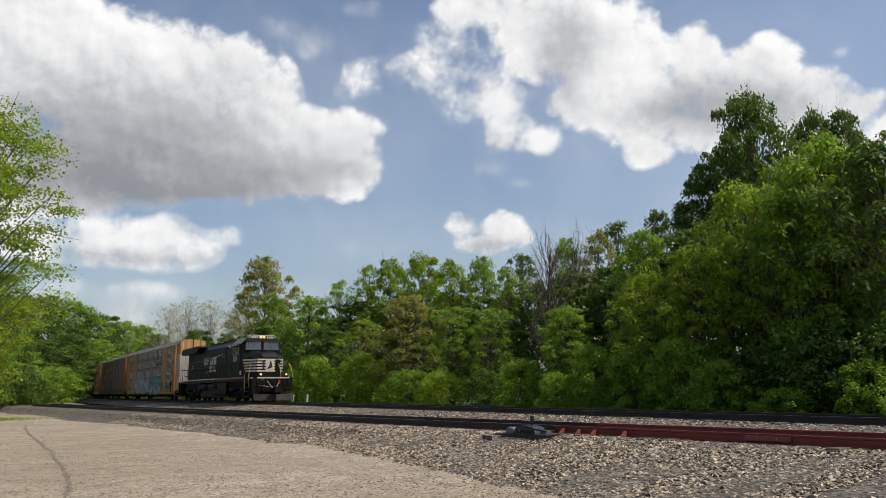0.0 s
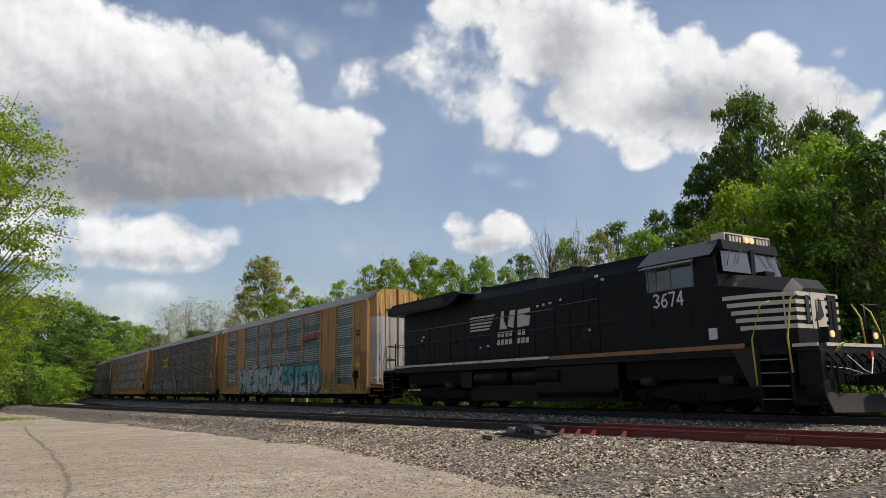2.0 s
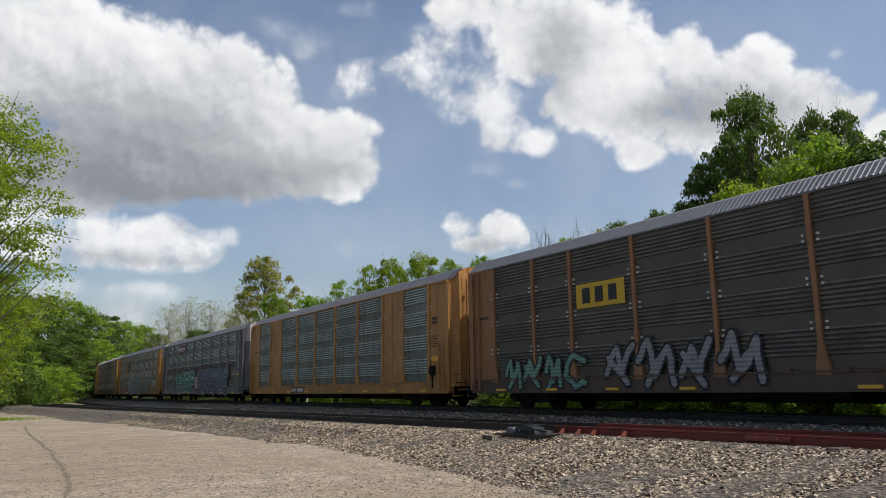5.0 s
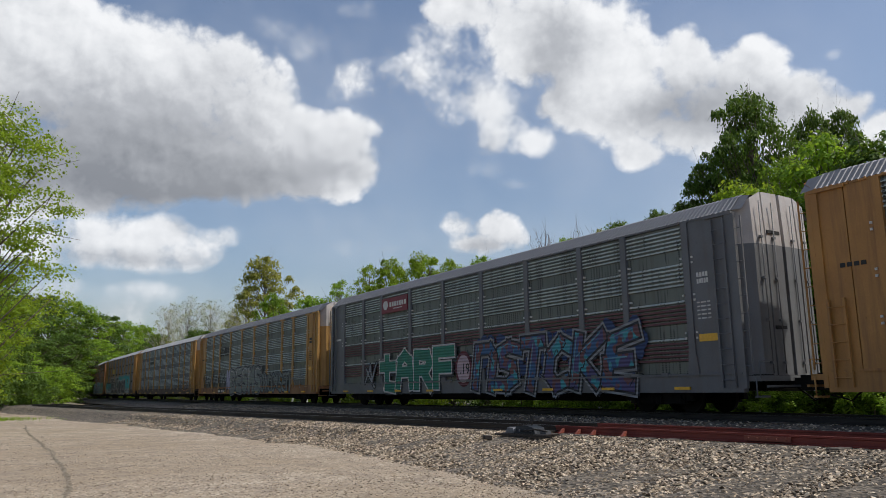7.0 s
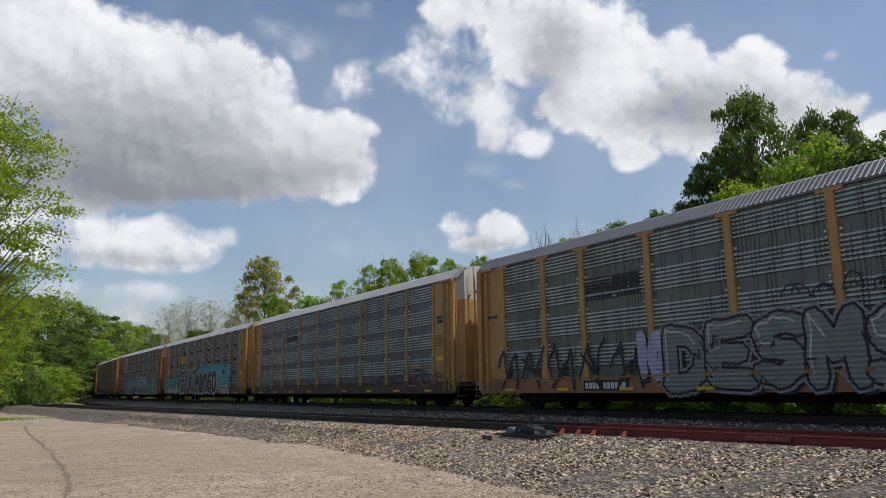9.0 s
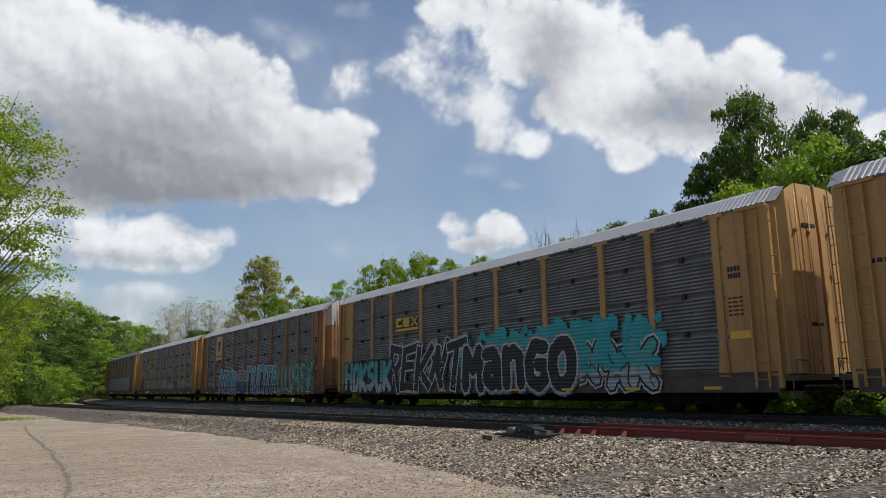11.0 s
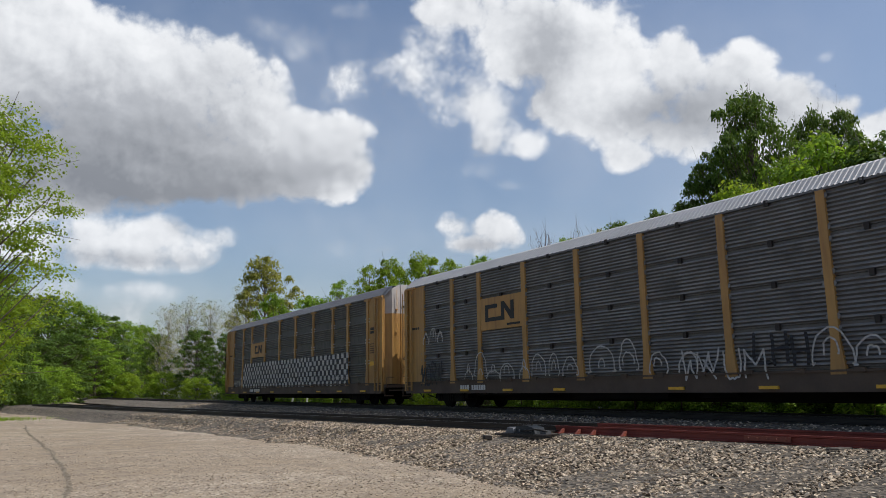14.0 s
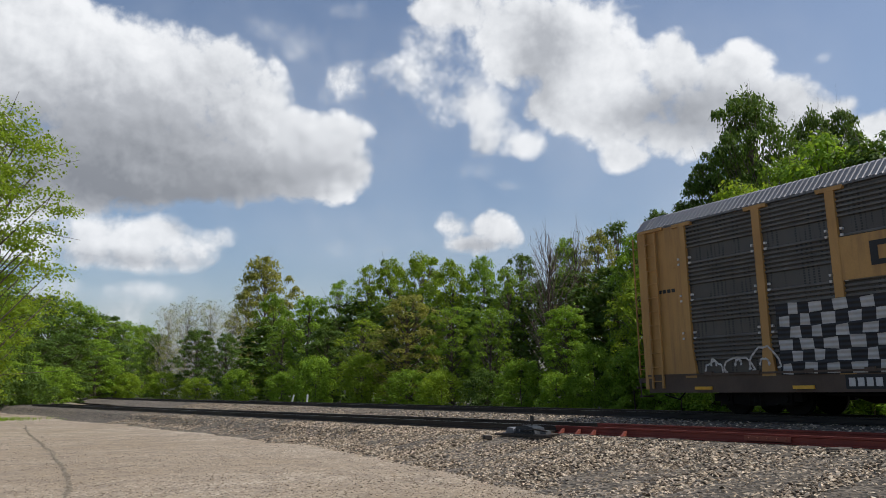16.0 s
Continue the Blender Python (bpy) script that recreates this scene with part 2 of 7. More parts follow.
cloud('large grey-bottomed cumulus cloud with bright white crown',
      ((-30.3, 21.7, 6.6, 4.7), (-25.1, 21.8, 6.5, 4.7), (-20.0, 22.8, 5.9, 3.8), (-15.8, 22.9, 4.1, 3.4), (-13.5, 20.4, 3.5, 3.7), (-20.9, 17.2, 8.9, 4.0), (-10.0, 18.5, 4.9, 2.9), (-7.1, 18.8, 2.7, 2.6), (-26.5, 15.4, 7.0, 3.3), (-29.6, 13.9, 4.8, 2.4), (-34.1, 19.8, 6.0, 9.4), (-15.9, 15.9, 7.4, 2.1), (-30.6, 25.2, 6.1, 2.3), (-6.4, 17.0, 2.3, 2.2), (-9.5, 16.1, 4.9, 1.9),),
      ((-21.0, 18.6, 8.3, 3.5, 0.42), (-25.3, 14.1, 8.3, 2.4, 0.42), (-12.5, 16.1, 7.4, 1.8, 0.32), (-17.5, 14.1, 6.5, 1.2, 0.30), (-29.9, 17.6, 5.2, 2.6, 0.25),),
      (-0.79, -0.24), 1.00, 0.22, 0.60, 1.05)
cloud('ragged white cumulus cloud',
      ((-6.5, 23.4, 2.4, 1.9), (-2.5, 23.7, 3.3, 2.2), (0.9, 24.7, 3.1, 3.5), (3.2, 22.6, 3.6, 3.3), (5.6, 20.2, 2.8, 2.2), (8.1, 18.9, 1.9, 1.3), (0.0, 26.7, 2.2, 1.8),),
      ((4.0, 18.1, 2.6, 1.5, 0.35), (2.3, 22.2, 1.7, 1.1, 0.12),),
      (-1.20, -0.31), 0.95, 0.30, 0.66, 0.62)
cloud('broad bright cumulus cloud with soft grey folds',
      ((8.4, 26.4, 5.2, 3.9), (12.9, 25.2, 4.7, 4.1), (15.4, 23.4, 3.2, 3.2), (20.2, 23.1, 2.5, 3.0), (24.4, 22.4, 3.1, 2.2), (27.2, 19.7, 3.4, 2.0), (29.9, 18.4, 2.8, 1.7), (16.9, 20.0, 5.2, 3.0), (16.2, 17.1, 2.2, 1.4), (22.5, 19.2, 6.3, 3.1), (26.9, 17.0, 4.9, 2.4), (11.7, 21.3, 3.5, 2.4), (3.4, 28.5, 5.2, 2.0), (33.4, 16.6, 3.1, 1.7),),
      ((10.5, 26.2, 2.6, 2.0, 0.30), (20.0, 20.2, 6.5, 1.7, 0.33), (9.6, 23.1, 3.0, 2.6, 0.25), (25.2, 18.6, 5.7, 1.7, 0.22), (7.3, 20.7, 2.2, 2.2, 0.15),),
      (-1.85, -0.16), 1.00, 0.22, 0.60, 1.05)
cloud('small puffy white cloud low over the trees',
      ((1.5, 12.4, 1.7, 1.4), (4.5, 12.2, 2.3, 1.6), (2.9, 11.0, 2.7, 1.0), (6.2, 11.4, 1.2, 1.1),),
      ((3.8, 10.7, 3.0, 0.7, 0.30),),
      (-0.75, 0.02), 1.00, 0.20, 0.62, 0.80)
cloud('low bank of white cumulus cloud',
      ((-25.1, 10.8, 4.2, 1.7), (-21.0, 11.3, 3.4, 1.6), (-18.0, 10.7, 2.8, 1.7), (-16.8, 11.3, 1.3, 1.1), (-23.2, 9.6, 7.2, 1.3), (-29.3, 10.4, 4.0, 1.8),),
      ((-22.4, 9.3, 8.3, 0.8, 0.28), (-19.4, 12.0, 1.1, 0.8, 0.20),),
      (-0.45, -0.11), 0.95, 0.30, 0.62, 0.70)
cloud('pale low cloud near the horizon',
      ((-22.3, 7.1, 3.2, 0.8), (-24.0, 5.9, 5.4, 1.2), (-27.3, 6.7, 2.8, 1.6), (-28.9, 5.5, 4.0, 1.6),),
      ((-23.3, 5.7, 6.5, 0.9, 0.20),),
      (-0.25, -0.05), 0.75, 0.50, 0.60, 0.60)
cloud('thin wisps of cloud',
      ((-6.8, 11.0, 1.7, 0.9), (-3.7, 10.7, 1.8, 0.5), (-10.6, 25.7, 1.7, 1.1), (-7.4, 28.5, 2.4, 0.7), (-5.3, 28.6, 0.9, 1.0), (30.0, 22.0, 0.7, 0.4), (-12.9, 26.9, 3.0, 0.9), (6.6, 15.5, 1.8, 0.5), (15.7, 27.7, 2.5, 0.4), (-6.4, 20.3, 2.7, 1.1), (3.7, 16.6, 2.3, 1.0), (-10.1, 26.5, 2.6, 1.3),),
      (),
      (-1.11, -0.16), 0.70, 0.55, 0.70, 0.42)
cloud('thin white haze veil over the lower sky',
      ((-16.3, 5.4, 21.8, 6.6), (5.1, 9.3, 19.1, 5.9), (21.8, 10.5, 12.8, 6.8), (-8.1, 11.5, 11.8, 4.1), (20.1, 14.3, 5.1, 3.9), (-12.7, 20.7, 22.0, 11.0), (14.3, 20.2, 21.8, 10.9),),
      (),
      (-0.45, -0.03), 0.52, 1.20, 0.40, 1.05)


# ---------------------------------------------------------------- ground
def gravel_mat(name, a, b_, c, scale, bumps, dist):
    m, nt, b, co = base_mat(name, 0.95)
    v = nt.nodes.new("ShaderNodeTexVoronoi")
    v.inputs["Scale"].default_value = scale
    nt.links.new(co, v.inputs["Vector"])
    sep = nt.nodes.new("ShaderNodeSeparateColor")
    nt.links.new(v.outputs["Color"], sep.inputs[0])
    col = ramp(nt, sep.outputs[0], ((0.1, a), (0.5, b_), (0.95, c)))
    big = noise_tex(nt, co, 0.35, 6, 0.6)
    col = mix_color(nt, ramp(nt, big, ((0.35, (0.0,) * 3), (0.7, (0.6,) * 3))), col, tuple(x * 0.8 for x in b_))
    mid = noise_tex(nt, co, 3.0, 5, 0.65)
    col = mix_color(nt, ramp(nt, mid, ((0.3, (0.4,) * 3), (0.6, (0.0,) * 3))), col, tuple(x * 0.6 for x in b_))
    nt.links.new(col, b.inputs["Base Color"])
    bump(nt, b, v.outputs["Distance"], bumps, dist)
    return m


def lot_mat():
    """Packed limestone lot, with dusty tan wheel ways, and worn earth and grass farther off."""
    m, nt, b, co = base_mat("packed_gravel", 0.95)
    v = nt.nodes.new("ShaderNodeTexVoronoi")
    v.inputs["Scale"].default_value = 24
    nt.links.new(co, v.inputs["Vector"])
    sep = nt.nodes.new("ShaderNodeSeparateColor")
    nt.links.new(v.outputs["Color"], sep.inputs[0])
    col = ramp(nt, sep.outputs[0], ((0.0, (0.12, 0.092, 0.064)), (0.25, (0.32, 0.26, 0.19)), (0.7, (0.40, 0.33, 0.25)), (1.0, (0.66, 0.575, 0.46))))
    big = noise_tex(nt, co, 0.16, 6, 0.6)
    col = mix_color(nt, ramp(nt, big, ((0.38, (0.0,) * 3), (0.60, (0.8,) * 3))), col, (0.26, 0.20, 0.133))
    mid = noise_tex(nt, co, 1.3, 6, 0.7)
    col = mix_color(nt, ramp(nt, mid, ((0.36, (0.8,) * 3), (0.56, (0.0,) * 3))), col, (0.20, 0.16, 0.118))
    nt.links.new(col, b.inputs["Base Color"])
    h = math_node(nt, "ADD", math_node(nt, "MULTIPLY", v.outputs["Distance"], 0.6), noise_tex(nt, co, 9.0, 5))
    bump(nt, b, h, 0.7, 0.022)
    return m


M_LOT = lot_mat()
M_BALLAST = gravel_mat("crushed_stone", (0.03, 0.025, 0.02), (0.11, 0.092, 0.07), (0.29, 0.245, 0.19), 15, 0.9, 0.05)
M_SOIL = gravel_mat("woodland_floor", (0.03, 0.035, 0.015), (0.06, 0.06, 0.03), (0.09, 0.08, 0.045), 12, 0.6, 0.05)


def edge_lat(s):
    """How far the stone bed of the near track reaches on the lot's side, along that track."""
    e = float(np.interp(s, (-60, -20, -3, 3, 7, 14, 40), (-3.0, -3.0, -3.2, -4.3, -5.6, -6.8, -7.0)))
    return e + 0.35 * noise.noise((s * 0.45, 3.0, 1.0)) + 0.18 * noise.noise((s * 1.6, 7.0, 2.0))


def build_ground():
    vs, fs = [], []
    xs = np.concatenate((np.linspace(-3500, -160, 14), np.linspace(-140, 60, 101), np.linspace(80, 3500, 14)))
    ys = np.concatenate((np.linspace(-3500, -30, 12), np.linspace(-20, 220, 121), np.linspace(240, 3500, 14)))
    for y in ys:
        for x in xs:
            z = 0.05 * noise.noise((x * 0.12, y * 0.12, 0)) if math.hypot(x, y) < 80 else 0.0
            vs.append((x, y, z - 0.02))
    nx = len(xs)
    for j in range(len(ys) - 1):
        for i in range(nx - 1):
            fs.append((j * nx + i, j * nx + i + 1, (j + 1) * nx + i + 1, (j + 1) * nx + i))
    g = mesh_object("ground", vs, fs, M_LOT)
    for f in g.data.polygons:
        f.use_smooth = True
    tagged(g, "packed tan limestone gravel lot and land", "ground", kind="structure")


def strip(name, fn, profile, s0, s1, ds, material, label, jitter=0.03, cat="track bed"):
    """A bed swept along a track: profile of (lat, z), or a function of s that gives one."""
    vs, fs = [], []
    n = 0
    ss = np.arange(s0, s1 + ds / 2, ds)
    for s in ss:
        pr = profile(s) if callable(profile) else profile
        n = len(pr)
        for k, (lat, z) in enumerate(pr):
            x, y, h = fn(s, lat)
            vs.append((x, y, z + jitter * noise.noise((x * 1.7, y * 1.7, k * 0.7))))
    for j in range(len(ss) - 1):
        for i in range(n - 1):
            fs.append((j * n + i, (j + 1) * n + i, (j + 1) * n + i + 1, j * n + i + 1))
    ob = mesh_object(name, vs, fs, material)
    for f in ob.data.polygons:
        f.use_smooth = True
    return tagged(ob, label, cat, kind="structure")


def rails(fn, zt, s0, s1, ds, tie_s, name, label, red_from=None):
    """Two rails with foot, web and head on ties and plates."""
    track = tagged(new(name), label, "railway track", kind="structure")
    foot = ((-0.075, -0.17), (0.075, -0.17), (0.075, -0.155), (0.012, -0.14), (0.012, -0.045), (0.037, -0.035), (0.037, -0.002), (-0.037, -0.002), (-0.037, -0.035), (-0.012, -0.045), (-0.012, -0.14), (-0.075, -0.155))
    spans = [(s0, s1, M_RAIL)] if red_from is None else [(s0, red_from, M_RAIL), (red_from, red_from + 10.5, M_REDRAIL), (red_from + 10.5, s1, M_RAIL)]
    for g in (-0.755, 0.755):
        for a, b, m in spans:
            vs, fs = [], []
            ss = np.linspace(a, b, max(2, int((b - a) / ds) + 1))
            n = len(foot)
            for s in ss:
                for u, v in foot:
                    x, y, h = fn(s, g + u)
                    vs.append((x, y, zt + v))
            for j in range(len(ss) - 1):
                for i in range(n):
                    k = (i + 1) % n
                    fs.append((j * n + i, j * n + k, (j + 1) * n + k, (j + 1) * n + i))
            r = mesh_object("rail", vs, fs, m, track)
            vs, fs = [], []
            for s in ss:
                for u, v in ((-0.03, 0.0), (0.03, 0.0)):
                    x, y, h = fn(s, g + u)
                    vs.append((x, y, zt + v))
            for j in range(len(ss) - 1):
                fs.append((2 * j, 2 * j + 1, 2 * j + 3, 2 * j + 2))
            mesh_object("worn_tread", vs, fs, M_RAILTOP if red_from is None or a < red_from else M_REDRAIL, r)
    return track


def near_bed(s):
    e = edge_lat(s)
    return ((e - 0.5, -0.06), (e, 0.02), (e + 0.7, 0.12), (-2.0, 0.37), (-1.5, 0.45), (1.5, 0.45), (2.2, 0.40), (3.0, 0.34))


def build_track():
    strip("ballast_bed", on_near, near_bed, -75, 40, 0.4, M_BALLAST, "grey and tan crushed stone bed under the near track", 0.06)
    strip("ballast_bed", on_track, ((-4.6, 0.2), (-2.6, 0.46), (-1.6, 0.57), (1.6, 0.57), (2.6, 0.42), (4.2, 0.0)), -400, 330, 5.0, M_BALLAST, "grey crushed stone bed under the main track", 0.05)
    strip("woodland_floor", on_track, ((3.6, 0.08), (8, 0.15), (30, 0.5), (90, 1.0)), -400, 120, 10.0, M_SOIL, "dark leaf-littered soil under the trees", 0.1, "soil")
    main = rails(on_track, RAIL_Z, -400, 330, 5.0, 0.6, "track_main", "dark steel main track with worn rail heads")
    near = rails(on_near, NEAR_Z, -60, 36, 4.0, 0.6, "track_near", "near track, red painted rails beyond the switch machine", 4.0)
    ties = []
    bm = bmesh.new()
    box(bm, -0.11, 0.11, -1.3, 1.3, -0.14, 0.0)
    bmesh.ops.bevel(bm, geom=bm.edges[:], offset=0.012, segments=1, affect="EDGES")
    first = part("tie", bm, M_TIE, near)
    for fn, zt, track, s0, s1 in ((on_near, NEAR_Z, near, -24, 26), (on_track, RAIL_Z, main, -14, 34)):
        for k in range(int((s1 - s0) / 0.56)):
            ob = first if not ties else new("tie", first.data)
            ties.append(ob)
            ob.parent = track
            x, y, h = fn(s0 + 0.56 * k)
            ob.matrix_basis = pose(x, y, zt - 0.172, random.uniform(-1, 1), 0, math.degrees(h) + random.uniform(-1.5, 1.5))


def scatter_stones(name, n, place, lo, hi, material, label):
    """n broken stones as one object; place() gives a point of the surface."""
    rng = np.random.default_rng(5)
    base = np.array([(1, 0, 0), (-0.5, 0.87, 0), (-0.5, -0.87, 0), (0.1, 0.1, 0.75), (-0.1, 0, -0.7), (0.45, 0.5, 0.45)])
    tri = np.array([(0, 5, 3), (5, 1, 3), (1, 2, 3), (2, 0, 3), (5, 0, 4), (1, 5, 4), (2, 1, 4), (0, 2, 4)])
    V = np.empty((n, 6, 3))
    for i in range(n):
        p = place(rng)
        a, b = rng.uniform(0, 6.28), rng.uniform(-0.6, 0.6)
        r = rng.uniform(lo, hi) * np.array([rng.uniform(0.8, 1.4), rng.uniform(0.6, 1.0), rng.uniform(0.5, 0.9)])
        q = (base + rng.uniform(-0.2, 0.2, (6, 3))) * r
        c, s = math.cos(a), math.sin(a)
        q = np.column_stack((c * q[:, 0] - s * q[:, 1], s * q[:, 0] + c * q[:, 1], q[:, 2] + b * q[:, 0]))
        V[i] = q + p
    F = (tri[None] + 6 * np.arange(n)[:, None, None]).reshape(-1, 3)
    me = bpy.data.meshes.new(name)
    me.from_pydata(V.reshape(-1, 3).tolist(), [], F.tolist())
    me.materials.append(material)
    return tagged(new(name, me), label, "stones", kind="stuff")


def stone_mat():
    m, nt, b, co = base_mat("broken_stone", 0.9)
    g = nt.nodes.new("ShaderNodeNewGeometry")
    col = ramp(nt, g.outputs["Random Per Island"], ((0.0, (0.025, 0.018, 0.012)), (0.32, (0.175, 0.135, 0.09)), (0.62, (0.42, 0.33, 0.225)), (1.0, (0.72, 0.60, 0.45))))
    n = noise_tex(nt, co, 25, 3)
    col = mix_color(nt, ramp(nt, n, ((0.3, (0.4,) * 3), (0.7, (0.0,) * 3))), col, (0.11, 0.085, 0.065))
    nt.links.new(col, b.inputs["Base Color"])
    return m


build_ground()
build_track()


def near_surface(rng):
    s = rng.uniform(-26, 13) if rng.random() < 0.35 else rng.uniform(-8, 12)
    e = edge_lat(s)
    lat = rng.uniform(e, 2.9) if rng.random() < 0.9 else e - abs(rng.normal(0, 1.1))
    pr = near_bed(s)
    z = float(np.interp(lat, [q[0] for q in pr], [q[1] for q in pr]))
    x, y, h = on_near(s, lat)
    return np.array((x, y, z + 0.0))


def main_surface(rng):
    s = rng.uniform(-40, 26)
    lat = rng.uniform(-4.4, 2.2)
    z = float(np.interp(lat, (-4.6, -2.6, -1.6, 1.6, 2.6), (0.2, 0.46, 0.57, 0.57, 0.42)))
    x, y, h = on_track(s, lat)
    return np.array((x, y, z + 0.005))


M_STONE = stone_mat()
scatter_stones("ballast_stones", 64000, near_surface, 0.024, 0.058, M_STONE, "loose broken ballast stones beside the near track")
scatter_stones("ballast_stones", 20000, main_surface, 0.028, 0.06, M_STONE, "loose broken ballast stones along the main track")


# ---------------------------------------------------------------- trees
def leaf_mesh(name, clumps, per, size, rng, squash=0.65, ragged=0.4):
    """Leaves as small folded blades, laid over the upper sides of rounded clumps (x, y, z, radius)."""
    c = np.repeat(clumps[:, :3], per, axis=0)
    R = np.repeat(clumps[:, 3], per)[:, None]
    n = len(c)
    d = rng.normal(0, 1, (n, 3))
    d /= np.linalg.norm(d, axis=1)[:, None]
    d[:, 2] = np.abs(d[:, 2]) * 1.2 - 0.35
    p = c + d * R * np.array((1, 1, squash)) * rng.uniform(0.55, 1.12, (n, 1)) + rng.normal(0, 0.12, (n, 3)) * R
    nor = d * 0.8 + np.array((0, 0, 0.7)) + rng.normal(0, ragged, (n, 3))
    nor /= np.linalg.norm(nor, axis=1)[:, None]
    ax = np.cross(nor, rng.normal(0, 1, (n, 3)) + np.array((0, 0, 0.01)))
    ax /= np.linalg.norm(ax, axis=1)[:, None] + 1e-6
    side = np.cross(nor, ax)
    L = (size * rng.uniform(0.6, 1.35, n))[:, None]
    V = np.empty((n, 4, 3))
    V[:, 0] = p
    V[:, 1] = p + ax * L * 0.5 + side * L * 0.36 - nor * L * 0.08
    V[:, 2] = p + ax * L - nor * L * 0.06
    V[:, 3] = p + ax * L * 0.5 - side * L * 0.36 - nor * L * 0.08
    me = bpy.data.meshes.new(name)
    F = np.arange(n * 4).reshape(n, 4)
    me.from_pydata(V.reshape(-1, 3).tolist(), [], F.tolist())
    return me


def tree_kind(seed, lobes, per, leaf, crown0, width, clump, shape="round", limbs=True, squash=0.65, ragged=0.4, inner=0.45, lines=90, thin=1.0):
    """One kind of tree, 10 m high: a trunk mesh with limbs, and a crown mesh of leaf clumps on the boughs."""
    rng = np.random.default_rng(seed)
    cs = []
    for i in range(lobes):
        t = (i + 0.5) / lobes
        z = crown0 + (9.6 - crown0) * t ** 0.9
        if shape == "round":
            w = min(1.0, 0.5 + 1.5 * t) * (1 - t ** 3.5) ** 0.5 + 0.06
        elif shape == "cone":
            w = 1.05 * (1 - (z - crown0) / (10.4 - crown0)) ** 0.8 + 0.05
        else:
            w = 0.85
        a = i * 2.39996 + rng.uniform(-0.4, 0.4)
        w *= 1 + 0.28 * math.sin(a * 2 + z * 0.9 + seed) * math.sin(z * 1.7 + seed)
        r = width * w * rng.uniform(inner, 1.0)
        cs.append((math.cos(a) * r, math.sin(a) * r, z + rng.uniform(-0.25, 0.25), clump * rng.uniform(0.6, 1.35)))
    cs = np.array(cs)
    crown = leaf_mesh("crown", cs, per, leaf, rng, squash, ragged)
    bm = bmesh.new()
    top = 8.3
    zs = np.linspace(-0.4, top, 8)
    tr = [(0.12 * math.sin(z * 0.7 + seed), 0.12 * math.cos(z * 0.5 + seed), z) for z in zs]
    tube(bm, tr, [thin * (0.17 * (1 - 0.88 * max(0, z) / top) + 0.012) for z in zs], 7)
    if limbs:
        for k in rng.choice(len(cs), min(len(cs), lines), replace=False):
            x, y, z, R = cs[k]
            z0 = max(crown0 * 0.6, z - 1.4 - 0.35 * math.hypot(x, y))
            bx, by = 0.12 * math.sin(z0 * 0.7 + seed), 0.12 * math.cos(z0 * 0.5 + seed)
            mid = ((bx + x) * 0.5 + rng.uniform(-0.1, 0.1), (by + y) * 0.5 + rng.uniform(-0.1, 0.1), z0 + (z - z0) * 0.38)
            tube(bm, ((bx, by, z0), mid, (x, y, z)), [0.045 * thin, 0.028 * thin, 0.010], 4)
            for j in range(2):
                tip = Vector((x, y, z)) + Vector(rng.normal(0, 0.8, 3)) * R + Vector((0, 0, 0.5 * R))
                tube(bm, (mid if j else (x, y, z), tuple(tip)), [0.013, 0.005], 3)
    me = bpy.data.meshes.new("trunk")
    bm.to_mesh(me)
    bm.free()
    return me, crown


KINDS = {}
KINDS["full"] = [tree_kind(q, 105, 125, 0.20, 0.4, 3.0, 0.62) for q in (11, 12, 13, 14)]
KINDS["high"] = [tree_kind(q, 170, 105, 0.17, 3.2, 3.0, 0.60, squash=0.34, ragged=0.5) for q in (15, 18)]
KINDS["back"] = [tree_kind(q, 60, 70, 0.34, 0.2, 3.0, 0.85, limbs=False) for q in (16, 17)]
KINDS["tall"] = [tree_kind(q, 90, 110, 0.14, 1.6, 2.1, 0.46) for q in (21, 22)]
KINDS["loose"] = [tree_kind(q, 80, 95, 0.15, 1.0, 2.6, 0.48, inner=0.3, ragged=0.55) for q in (31, 32, 33)]
KINDS["airy"] = [tree_kind(34, 170, 260, 0.090, 1.2, 2.8, 0.66, squash=0.42, ragged=0.6, inner=0.3)]
KINDS["sparse"] = [tree_kind(q, 110, 34, 0.10, 1.6, 2.4, 0.55, ragged=0.8, inner=0.2, lines=110, thin=0.6) for q in (41, 42)]
KINDS["pine"] = [tree_kind(51, 100, 90, 0.16, 1.0, 2.4, 0.45, "cone")]
KINDS["bush"] = [tree_kind(q, 70, 100, 0.42, 0.3, 5.2, 1.25, "round", False, 0.8) for q in (61, 62, 63)]
KINDS["bare"] = [tree_kind(71, 150, 2, 0.06, 2.0, 2.0, 0.5, lines=150, inner=0.15, thin=0.6)]
LEAF_OF = {"mid": M_LEAF, "light": M_LEAF_LIGHT, "dark": M_LEAF_DARK, "olive": M_LEAF_OLIVE}
TREE_WORDS = {"high": "tall round-crowned tree", "back": "dense tree in the wood", "full": "leafy broad-crowned tree", "tall": "tall narrow leafy tree", "loose": "open-crowned young tree", "airy": "tall open-crowned tree", "sparse": "thin tree just coming into leaf", "pine": "dark conifer-like tree", "bush": "dense leafy bush", "bare": "nearly bare grey tree"}
COLOR_WORDS = {"mid": "green", "light": "bright fresh green", "dark": "dark green", "olive": "pale olive green"}
_crowns = {}
_count = defaultdict(int)


